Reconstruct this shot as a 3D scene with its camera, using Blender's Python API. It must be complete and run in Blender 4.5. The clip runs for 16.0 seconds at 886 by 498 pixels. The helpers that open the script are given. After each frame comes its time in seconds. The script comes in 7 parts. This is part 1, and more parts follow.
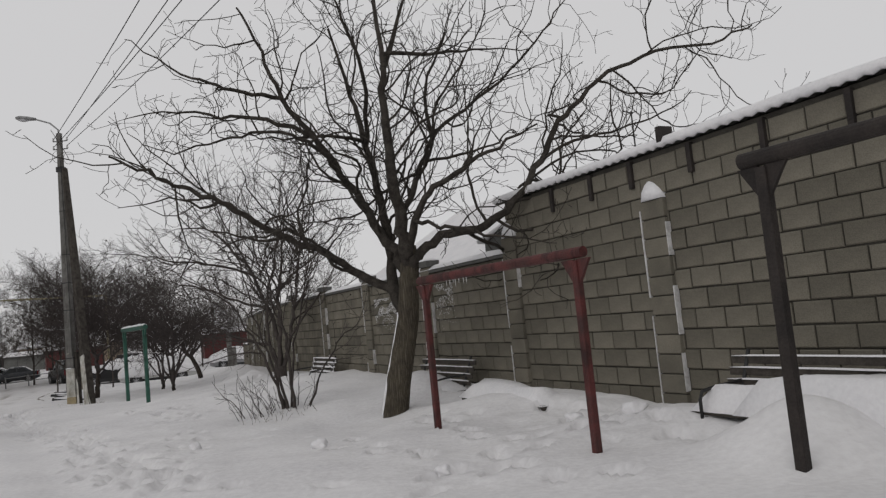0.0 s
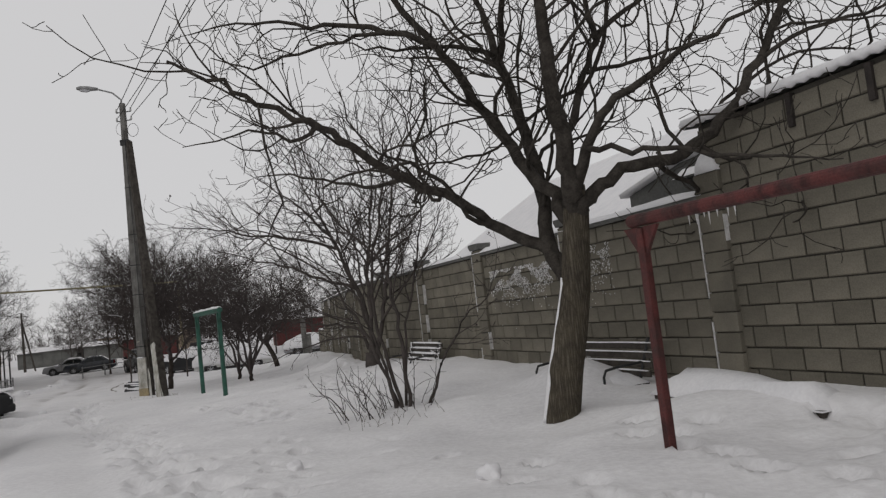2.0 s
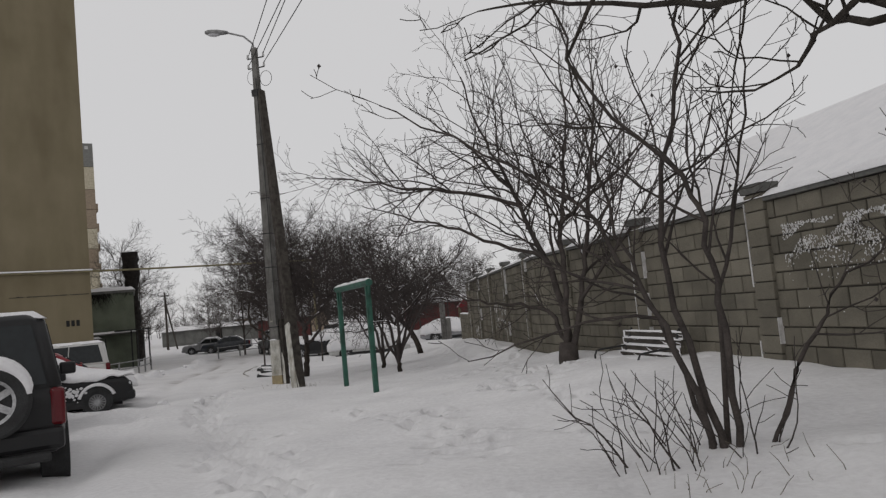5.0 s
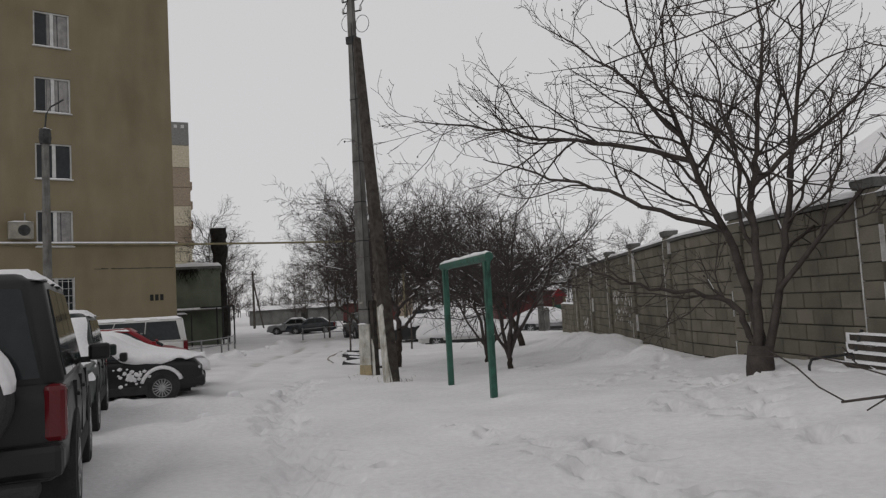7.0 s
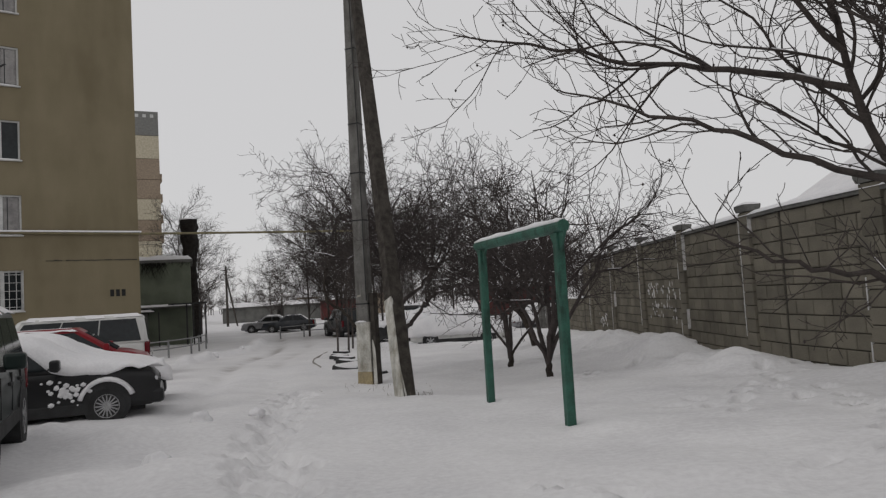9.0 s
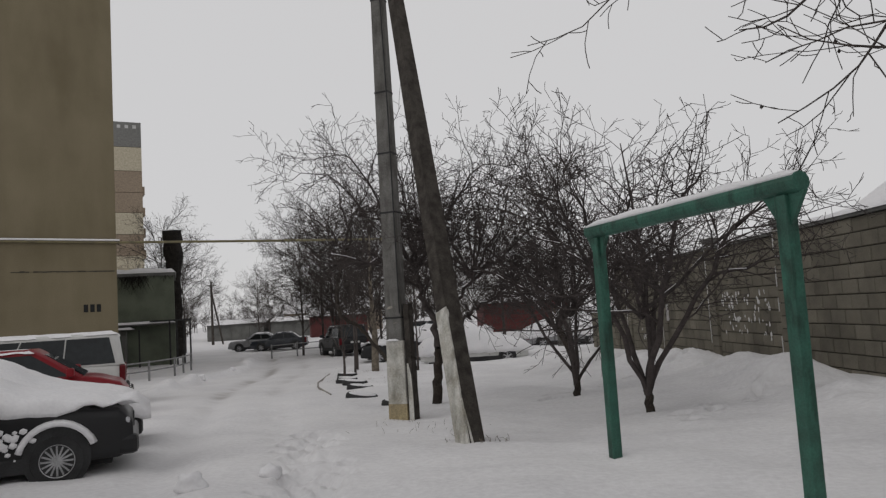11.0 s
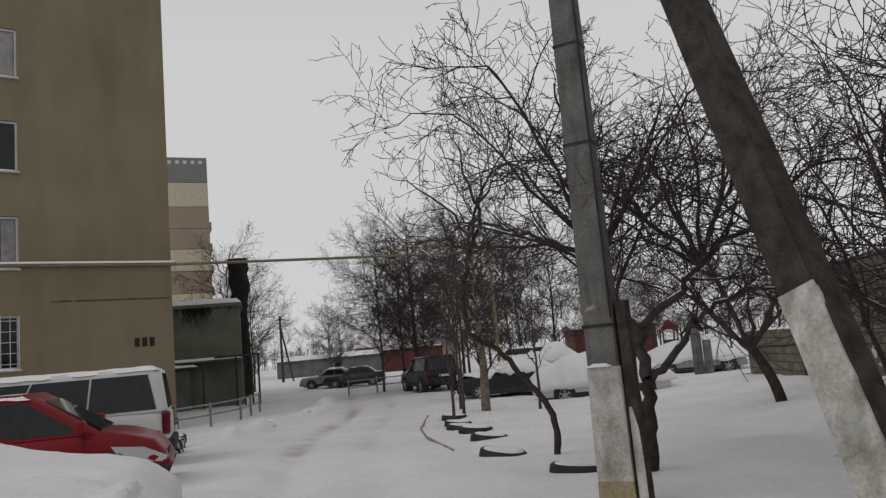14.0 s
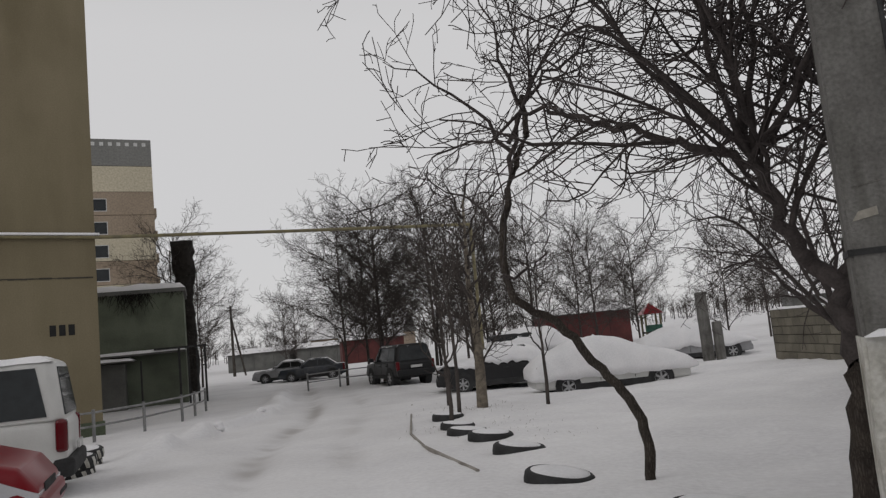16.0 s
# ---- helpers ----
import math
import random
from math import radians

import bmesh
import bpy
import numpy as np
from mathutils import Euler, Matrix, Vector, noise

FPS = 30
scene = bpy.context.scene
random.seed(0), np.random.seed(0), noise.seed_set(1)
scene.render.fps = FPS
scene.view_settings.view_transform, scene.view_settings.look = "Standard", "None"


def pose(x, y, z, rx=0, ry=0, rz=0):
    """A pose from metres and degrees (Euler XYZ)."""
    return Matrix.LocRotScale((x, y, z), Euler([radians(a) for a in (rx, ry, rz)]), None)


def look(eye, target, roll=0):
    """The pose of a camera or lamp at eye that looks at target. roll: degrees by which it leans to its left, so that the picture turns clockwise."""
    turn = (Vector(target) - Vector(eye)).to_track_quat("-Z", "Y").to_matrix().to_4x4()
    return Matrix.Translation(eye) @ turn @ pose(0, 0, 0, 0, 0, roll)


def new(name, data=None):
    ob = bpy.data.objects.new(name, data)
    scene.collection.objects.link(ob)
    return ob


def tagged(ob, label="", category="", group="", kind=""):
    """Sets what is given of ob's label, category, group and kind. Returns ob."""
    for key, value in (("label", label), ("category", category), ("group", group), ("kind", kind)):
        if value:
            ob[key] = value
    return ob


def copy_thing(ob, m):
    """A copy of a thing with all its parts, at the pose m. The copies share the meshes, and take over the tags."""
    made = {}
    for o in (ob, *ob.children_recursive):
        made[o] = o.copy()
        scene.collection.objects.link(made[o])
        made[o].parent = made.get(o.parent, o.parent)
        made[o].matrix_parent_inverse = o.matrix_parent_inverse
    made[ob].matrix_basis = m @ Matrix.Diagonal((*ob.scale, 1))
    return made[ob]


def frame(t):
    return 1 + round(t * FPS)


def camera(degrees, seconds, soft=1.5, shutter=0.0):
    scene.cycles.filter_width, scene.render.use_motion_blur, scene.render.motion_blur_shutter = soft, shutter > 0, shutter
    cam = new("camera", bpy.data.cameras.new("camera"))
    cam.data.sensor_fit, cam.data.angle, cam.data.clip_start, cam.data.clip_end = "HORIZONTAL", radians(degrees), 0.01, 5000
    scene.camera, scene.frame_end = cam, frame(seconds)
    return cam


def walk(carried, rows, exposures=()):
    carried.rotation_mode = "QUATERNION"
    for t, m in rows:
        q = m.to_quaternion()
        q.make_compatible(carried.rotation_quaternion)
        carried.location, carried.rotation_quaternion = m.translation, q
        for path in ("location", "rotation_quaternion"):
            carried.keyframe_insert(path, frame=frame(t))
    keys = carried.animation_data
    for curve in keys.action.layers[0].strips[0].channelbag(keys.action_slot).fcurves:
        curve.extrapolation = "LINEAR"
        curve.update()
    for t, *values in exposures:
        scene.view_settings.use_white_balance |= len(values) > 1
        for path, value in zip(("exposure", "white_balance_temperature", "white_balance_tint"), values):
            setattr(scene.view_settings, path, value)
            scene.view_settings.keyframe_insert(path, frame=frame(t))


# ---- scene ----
cam = camera(61.8, 16.0, soft=1.3)
METRES, EYE, TILT, LEAN, TURN = 29.0, 1.5, 0.0, 0.0, 0.0
ROWS = [
    (0.0, 0.0, 0.0, 0.0, 0.49, 5.01, 5.65),
    (0.5, -0.0124, 0.0268, -0.001, 0.81, 4.64, 5.57),
    (1.0, -0.0219, 0.056, -0.0013, 2.74, 3.95, 5.94),
    (1.5, -0.0371, 0.0829, -0.0023, 4.57, 3.91, 6.3),
    (2.0, -0.0484, 0.1113, -0.0025, 5.4, 4.4, 6.53),
    (2.5, -0.0644, 0.1355, -0.0018, 7.61, 4.94, 6.85),
    (3.0, -0.0754, 0.1617, -0.0031, 10.72, 5.07, 6.89),
    (3.5, -0.0889, 0.1867, -0.0031, 13.3, 5.61, 6.66),
    (6.0, -0.154, 0.3194, -0.0058, 16.26, 3.46, 4.44),
    (6.5, -0.1692, 0.3445, -0.0058, 18.59, 3.45, 3.9),
    (7.0, -0.1883, 0.3687, -0.006, 21.14, 4.02, 3.2),
    (7.5, -0.2063, 0.3931, -0.0055, 22.06, 4.35, 2.97),
    (8.0, -0.2246, 0.4175, -0.0067, 21.67, 4.39, 2.99),
    (8.5, -0.2422, 0.4437, -0.0079, 20.45, 4.05, 3.25),
    (9.0, -0.2608, 0.4702, -0.0077, 19.21, 3.68, 3.35),
    (11.5, -0.3541, 0.5904, -0.0083, 17.95, 5.31, 3.65),
    (12.0, -0.3713, 0.6161, -0.0082, 18.2, 5.68, 4.08),
    (12.5, -0.3916, 0.6424, -0.0105, 19.27, 5.81, 4.47),
    (13.0, -0.411, 0.6717, -0.0127, 20.58, 5.73, 4.37),
    (13.5, -0.4327, 0.697, -0.0131, 22.37, 6.56, 4.77),
    (14.0, -0.4521, 0.7264, -0.0131, 23.14, 7.78, 5.06),
    (14.5, -0.4738, 0.7534, -0.0136, 22.42, 7.99, 5.38),
    (15.0, -0.4919, 0.7828, -0.0152, 21.26, 8.29, 5.4),
    (15.5, -0.5138, 0.8116, -0.0146, 20.62, 7.75, 5.6),
    (16.0, -0.5299, 0.8411, -0.0165, 19.63, 6.81, 5.73),
]
walk(cam, [(t, pose(0, 0, EYE, TILT, LEAN, TURN) @ pose(METRES * x, METRES * y, METRES * z, 90 + pitch, roll, yaw)) for t, x, y, z, yaw, pitch, roll in ROWS])

# ---- light ----
world = bpy.data.worlds.new("overcast")
scene.world = world
world.use_nodes = True
wn, wl = world.node_tree.nodes, world.node_tree.links
wn.clear()
w_out = wn.new("ShaderNodeOutputWorld")
w_bg = wn.new("ShaderNodeBackground")
w_sky = wn.new("ShaderNodeTexSky")
w_sky.sky_type = "NISHITA"
w_sky.sun_disc = False
w_sky.sun_elevation, w_sky.sun_rotation = radians(38), radians(120)
w_gain = wn.new("ShaderNodeMixRGB")
w_gain.blend_type = "MULTIPLY"
w_gain.inputs[0].default_value = 1.0
w_gain.inputs[2].default_value = (0.1, 0.1, 0.1, 1)
w_mix = wn.new("ShaderNodeMixRGB")
w_mix.inputs[0].default_value = 0.97
w_cloud = wn.new("ShaderNodeTexCoord")
w_sep = wn.new("ShaderNodeSeparateXYZ")
w_ramp = wn.new("ShaderNodeValToRGB")
w_ramp.color_ramp.elements[0].position, w_ramp.color_ramp.elements[0].color = 0.4, (0.618, 0.611, 0.615, 1)
w_ramp.color_ramp.elements[1].position, w_ramp.color_ramp.elements[1].color = 0.95, (0.33, 0.325, 0.33, 1)
wl.new(w_cloud.outputs["Generated"], w_sep.inputs[0])
wl.new(w_sep.outputs["Z"], w_ramp.inputs[0])
wl.new(w_sky.outputs[0], w_gain.inputs[1])
wl.new(w_gain.outputs[0], w_mix.inputs[1])
wl.new(w_ramp.outputs[0], w_mix.inputs[2])
wl.new(w_mix.outputs[0], w_bg.inputs[0])
w_bg.inputs[1].default_value = 1.0
wl.new(w_bg.outputs[0], w_out.inputs[0])
sun_data = bpy.data.lights.new("sun", "SUN")
sun_data.energy, sun_data.angle, sun_data.color = 0.5, radians(60), (1.0, 0.98, 0.95)
sun = new("sun", sun_data)
sun.matrix_world = look((0, 0, 30), (12, 20, 0))


# ---- materials ----
def material(name, base, second=None, rough=0.8, scale=4.0, fine=40.0, bump=0.2, metal=0.0, island=0.0, rand=0.0, spec=0.3, depth=0.02, grain=0.45):
    """A surface with colour varied at two scales, fine relief, and a little difference from piece to piece."""
    m = bpy.data.materials.new(name)
    m.use_nodes = True
    n, l = m.node_tree.nodes, m.node_tree.links
    b = n["Principled BSDF"]
    b.inputs["Roughness"].default_value, b.inputs["Metallic"].default_value = rough, metal
    b.inputs["Specular IOR Level"].default_value = spec
    second = second or tuple(c * 0.7 for c in base)
    tc = n.new("ShaderNodeTexCoord")
    big, small = n.new("ShaderNodeTexNoise"), n.new("ShaderNodeTexNoise")
    big.inputs["Scale"].default_value, big.inputs["Detail"].default_value = scale, 6
    small.inputs["Scale"].default_value, small.inputs["Detail"].default_value = fine, 5
    for t in (big, small):
        l.new(tc.outputs["Object"], t.inputs["Vector"])
    ramp = n.new("ShaderNodeValToRGB")
    ramp.color_ramp.elements[0].position, ramp.color_ramp.elements[0].color = 0.32, (*second, 1)
    ramp.color_ramp.elements[1].position, ramp.color_ramp.elements[1].color = 0.62, (*base, 1)
    l.new(big.outputs["Fac"], ramp.inputs[0])
    mul = n.new("ShaderNodeMixRGB")
    mul.blend_type, mul.inputs[0].default_value = "OVERLAY", grain
    l.new(ramp.outputs[0], mul.inputs[1])
    l.new(small.outputs["Fac"], mul.inputs[2])
    col = mul.outputs[0]
    if rand or island:
        info = n.new("ShaderNodeNewGeometry") if island else n.new("ShaderNodeObjectInfo")
        rand = rand or island
        hsv = n.new("ShaderNodeHueSaturation")
        mr = n.new("ShaderNodeMapRange")
        mr.inputs["To Min"].default_value, mr.inputs["To Max"].default_value = 1 - rand, 1 + rand
        l.new(info.outputs["Random Per Island" if island else "Random"], mr.inputs["Value"])
        l.new(mr.outputs[0], hsv.inputs["Value"])
        l.new(col, hsv.inputs["Color"])
        col = hsv.outputs[0]
    l.new(col, b.inputs["Base Color"])
    if bump:
        bp = n.new("ShaderNodeBump")
        bp.inputs["Strength"].default_value, bp.inputs["Distance"].default_value = bump, depth
        l.new(small.outputs["Fac"], bp.inputs["Height"])
        l.new(bp.outputs[0], b.inputs["Normal"])
    return m


SNOW = material("snow", (0.8, 0.79, 0.795), (0.72, 0.71, 0.72), 0.9, 0.6, 14.0, 0.35, spec=0.1, depth=0.03)
def add_road_dirt(m):
    """Greyish road dirt where the mesh carries it."""
    n, l = m.node_tree.nodes, m.node_tree.links
    b = n["Principled BSDF"]
    at, mix = n.new("ShaderNodeAttribute"), n.new("ShaderNodeMixRGB")
    at.attribute_name = "dirt"
    mix.inputs[2].default_value = (0.44, 0.42, 0.41, 1)
    l.new(at.outputs["Fac"], mix.inputs[0])
    l.new(b.inputs["Base Color"].links[0].from_socket, mix.inputs[1])
    l.new(mix.outputs[0], b.inputs["Base Color"])


add_road_dirt(SNOW)
SNOWCAP = material("snow_cap", (0.82, 0.81, 0.82), (0.76, 0.755, 0.77), 0.9, 2.0, 25.0, 0.4, spec=0.1, depth=0.015)
BLOCK = material("block", (0.196, 0.18, 0.145), (0.134, 0.124, 0.102), 0.95, 1.6, 90.0, 0.5, rand=0.16, spec=0.1, depth=0.01)
BLOCKREST = material("block_rest", (0.196, 0.18, 0.145), (0.134, 0.124, 0.102), 0.95, 1.6, 90.0, 0.5, island=0.16, spec=0.1, depth=0.01)
MORTAR = material("mortar", (0.075, 0.07, 0.06), (0.05, 0.046, 0.04), 0.95, 3.0, 60.0, 0.5, spec=0.1)
FROST = material("frost", (0.72, 0.715, 0.71), (0.52, 0.51, 0.5), 0.9, 8.0, 50.0, 0.6, spec=0.1)


def bark(name, base, second, scale, stretch, depth):
    """Furrowed bark: ridges drawn out along the stem."""
    m = material(name, base, second, 0.95, 5.0, 60.0, 0.3, spec=0.1)
    n, l = m.node_tree.nodes, m.node_tree.links
    b = n["Principled BSDF"]
    tc, mp, nz = n.new("ShaderNodeTexCoord"), n.new("ShaderNodeMapping"), n.new("ShaderNodeTexVoronoi")
    mp.inputs["Scale"].default_value = (scale, scale, scale * stretch)
    nz.feature = "DISTANCE_TO_EDGE"
    nz.inputs["Scale"].default_value = 1.0
    l.new(tc.outputs["Object"], mp.inputs["Vector"])
    l.new(mp.outputs[0], nz.inputs["Vector"])
    cr = n.new("ShaderNodeValToRGB")
    cr.color_ramp.elements[0].position, cr.color_ramp.elements[0].color = 0.0, (0.55, 0.53, 0.5, 1)
    cr.color_ramp.elements[1].position, cr.color_ramp.elements[1].color = 0.35, (1.05, 1.04, 1.02, 1)
    l.new(nz.outputs["Distance"], cr.inputs[0])
    mul = n.new("ShaderNodeMixRGB")
    mul.blend_type, mul.inputs[0].default_value = "MULTIPLY", 1.0
    old = b.inputs["Base Color"].links[0].from_socket
    l.new(old, mul.inputs[1])
    l.new(cr.outputs[0], mul.inputs[2])
    l.new(mul.outputs[0], b.inputs["Base Color"])
    bp = n.new("ShaderNodeBump")
    bp.inputs["Strength"].default_value, bp.inputs["Distance"].default_value = 0.9, depth
    l.new(nz.outputs["Distance"], bp.inputs["Height"])
    l.new(bp.outputs[0], b.inputs["Normal"])
    return m


WALNUT_TRUNK = bark("walnut_trunk_bark", (0.13, 0.115, 0.09), (0.08, 0.07, 0.058), 34.0, 0.07, 0.03)
WALNUT = material("walnut_bark", (0.07, 0.062, 0.054), (0.035, 0.031, 0.027), 0.95, 9.0, 45.0, 0.9, spec=0.1)
TWIG = material("twig_bark", (0.084, 0.072, 0.066), (0.052, 0.045, 0.042), 0.9, 6.0, 60.0, 0.3, spec=0.15)
FRUIT = material("fruit_bark", (0.085, 0.072, 0.069), (0.053, 0.046, 0.044), 0.9, 8.0, 50.0, 0.5, spec=0.15)
PALEBARK = material("pale_bark", (0.22, 0.19, 0.15), (0.1, 0.085, 0.07), 0.9, 8.0, 50.0, 0.5, spec=0.15)
GREEN = material("green_paint", (0.035, 0.125, 0.09), (0.025, 0.075, 0.055), 0.55, 5.0, 60.0, 0.25, spec=0.4)
RED = material("red_paint", (0.11, 0.028, 0.026), (0.05, 0.022, 0.02), 0.6, 6.0, 60.0, 0.3, spec=0.35)
RUST = material("dark_rust", (0.038, 0.031, 0.028), (0.02, 0.017, 0.016), 0.75, 5.0, 60.0, 0.4, spec=0.3)
STONEEDGE = material("kerb_concrete", (0.36, 0.34, 0.31), (0.22, 0.2, 0.18), 0.95, 2.0, 40.0, 0.5, spec=0.1)
BRACE = material("brace_concrete", (0.075, 0.067, 0.059), (0.038, 0.034, 0.03), 0.95, 7.0, 50.0, 0.5, spec=0.1)
POLE = material("pole_concrete", (0.19, 0.185, 0.175), (0.125, 0.12, 0.113), 0.95, 3.0, 50.0, 0.5, spec=0.1)
WHITEWASH = material("whitewash", (0.62, 0.61, 0.57), (0.36, 0.34, 0.29), 0.9, 3.5, 40.0, 0.5, spec=0.1)
CASING = material("unit_casing", (0.3, 0.28, 0.24), (0.2, 0.19, 0.165), 0.6, 3.0, 40.0, 0.1)
CURTAIN = material("curtain", (0.3, 0.29, 0.28), (0.2, 0.19, 0.19), 0.9, 3.0, 30.0, 0.1)
STAIN = material("ochre_stain", (0.4, 0.33, 0.2), (0.3, 0.25, 0.16), 0.9, 5.0, 40.0, 0.5, spec=0.1)
PLASTER = material("plaster", (0.232, 0.198, 0.132), (0.19, 0.16, 0.105), 0.95, 0.35, 25.0, 0.2, spec=0.1, grain=0.2)


def add_streaks(m, scale, stretch, dark, lo, hi):
    """Rain streaks: noise drawn out downwards that darkens the colour."""
    n, l = m.node_tree.nodes, m.node_tree.links
    b = n["Principled BSDF"]
    tc, mp, nz, cr, mul = n.new("ShaderNodeTexCoord"), n.new("ShaderNodeMapping"), n.new("ShaderNodeTexNoise"), n.new("ShaderNodeValToRGB"), n.new("ShaderNodeMixRGB")
    mp.inputs["Scale"].default_value = (scale, scale, scale * stretch)
    nz.inputs["Detail"].default_value = 7
    nz.inputs["Scale"].default_value = 1.0
    l.new(tc.outputs["Object"], mp.inputs["Vector"])
    l.new(mp.outputs[0], nz.inputs["Vector"])
    cr.color_ramp.elements[0].position, cr.color_ramp.elements[0].color = lo, (dark, dark, dark * 0.97, 1)
    cr.color_ramp.elements[1].position, cr.color_ramp.elements[1].color = hi, (1, 1, 1, 1)
    l.new(nz.outputs["Fac"], cr.inputs[0])
    mul.blend_type, mul.inputs[0].default_value = "MULTIPLY", 1.0
    l.new(b.inputs["Base Color"].links[0].from_socket, mul.inputs[1])
    l.new(cr.outputs[0], mul.inputs[2])
    l.new(mul.outputs[0], b.inputs["Base Color"])
    return m


add_streaks(PLASTER, 0.9, 0.3, 0.86, 0.36, 0.6)
add_streaks(WHITEWASH, 6.0, 0.4, 0.62, 0.34, 0.52)
add_streaks(POLE, 9.0, 0.16, 0.75, 0.38, 0.55)
add_streaks(GREEN, 10.0, 0.3, 0.55, 0.36, 0.48)
add_streaks(RED, 10.0, 0.3, 0.5, 0.36, 0.5)
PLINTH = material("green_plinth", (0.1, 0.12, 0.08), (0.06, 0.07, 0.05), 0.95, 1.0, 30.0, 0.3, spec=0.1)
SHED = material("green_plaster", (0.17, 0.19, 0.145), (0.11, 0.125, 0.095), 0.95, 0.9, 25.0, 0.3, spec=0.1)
WOOD = material("bench_wood", (0.085, 0.075, 0.065), (0.045, 0.04, 0.035), 0.85, 6.0, 50.0, 0.4, spec=0.2)
IRON = material("iron", (0.05, 0.05, 0.05), (0.025, 0.025, 0.025), 0.6, 6.0, 60.0, 0.2, metal=0.3)
GALV = material("galvanised", (0.28, 0.28, 0.28), (0.17, 0.17, 0.17), 0.5, 5.0, 60.0, 0.2, metal=0.4)
PIPE = material("gas_pipe", (0.2, 0.175, 0.095), (0.13, 0.115, 0.075), 0.6, 3.0, 50.0, 0.2)
RUBBER = material("rubber", (0.042, 0.042, 0.043), (0.026, 0.026, 0.026), 0.85, 5.0, 60.0, 0.3)
WHITE = material("white_frame", (0.56, 0.56, 0.55), (0.44, 0.44, 0.43), 0.4, 3.0, 40.0, 0.05)
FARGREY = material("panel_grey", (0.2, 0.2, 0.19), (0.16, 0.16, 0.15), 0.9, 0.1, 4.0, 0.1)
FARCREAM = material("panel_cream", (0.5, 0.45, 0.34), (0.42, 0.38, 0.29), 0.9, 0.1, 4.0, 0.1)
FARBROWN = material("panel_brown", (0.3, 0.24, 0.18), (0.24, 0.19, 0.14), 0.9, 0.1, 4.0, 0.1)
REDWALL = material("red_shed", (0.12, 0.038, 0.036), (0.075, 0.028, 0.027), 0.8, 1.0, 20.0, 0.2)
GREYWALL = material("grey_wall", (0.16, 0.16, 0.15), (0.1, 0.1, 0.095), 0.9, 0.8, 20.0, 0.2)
BLACK = material("black_letters", (0.02, 0.02, 0.02), (0.015, 0.015, 0.015), 0.8, 4.0, 40.0, 0.0)
IVY = material("dead_ivy", (0.035, 0.03, 0.026), (0.018, 0.016, 0.014), 0.95, 4.0, 20.0, 0.9, depth=0.15)


def gloss(name, base, rough=0.25, spec=0.6, dirt=0.35):
    """Car paint with road dirt."""
    m = material(name, base, tuple(c * (1 - dirt) + 0.1 * dirt for c in base), rough, 3.0, 50.0, 0.01, spec=spec, grain=0.1)
    m.node_tree.nodes["Principled BSDF"].inputs["Coat Weight"].default_value = 0.05
    return m


GLASS = material("dark_glass", (0.02, 0.024, 0.026), (0.012, 0.014, 0.016), 0.06, 1.0, 8.0, 0.0, spec=0.3)
CARBLACK = gloss("black_paint", (0.02, 0.02, 0.021), 0.35, 0.25, 0.05)
CARGREEN = gloss("dark_green_paint", (0.01, 0.018, 0.016), 0.35, 0.25, 0.08)
CARRED = gloss("car_red_paint", (0.2, 0.008, 0.014), 0.3, 0.2, 0.08)
CARWHITE = gloss("white_paint", (0.62, 0.62, 0.6), 0.3, 0.4, 0.12)
CARBLUE = gloss("dark_blue_paint", (0.025, 0.03, 0.04))
CARSILVER = gloss("silver_paint", (0.3, 0.3, 0.31))
LAMP_RED = gloss("tail_lamp", (0.11, 0.006, 0.01), 0.15, 0.4, 0.05)
LAMP_CLEAR = gloss("head_lamp", (0.5, 0.5, 0.52), 0.12, 0.7, 0.1)
ALLOY = material("alloy", (0.45, 0.45, 0.46), (0.3, 0.3, 0.3), 0.35, 6.0, 50.0, 0.05, metal=0.7)


# ---- mesh helpers ----
def mesh_of(name, verts, faces, mat, smooth=False):
    me = bpy.data.meshes.new(name)
    me.from_pydata([tuple(v) for v in verts], [], faces)
    me.validate()
    for m in (mat if isinstance(mat, (list, tuple)) else [mat]):
        me.materials.append(m)
    if smooth:
        me.polygons.foreach_set("use_smooth", [True] * len(me.polygons))
    me.update()
    return me


def part(name, bm, mat, parent, label="", smooth=False):
    """Links a bmesh as one mesh object under a thing or a part."""
    bmesh.ops.recalc_face_normals(bm, faces=bm.faces[:])
    me = bpy.data.meshes.new(name)
    bm.to_mesh(me)
    bm.free()
    me.materials.append(mat)
    if smooth:
        me.polygons.foreach_set("use_smooth", [True] * len(me.polygons))
    ob = new(name, me)
    ob.parent = parent
    if label:
        tagged(ob, label)
    return ob


def box(bm, x0, x1, y0, y1, z0, z1, bevel=0.0, m=None):
    made = bmesh.ops.create_cube(bm, size=1)["verts"]
    t = Matrix.Translation(((x0 + x1) / 2, (y0 + y1) / 2, (z0 + z1) / 2)) @ Matrix.Diagonal((x1 - x0, y1 - y0, z1 - z0, 1))
    bmesh.ops.transform(bm, matrix=(m @ t) if m else t, verts=made)
    if bevel:
        edges = list({e for v in made for e in v.link_edges})
        bmesh.ops.bevel(bm, geom=edges, offset=bevel, segments=2, affect="EDGES", profile=0.5)
    return bm


def boxbm(*a, **k):
    return box(bmesh.new(), *a, **k)


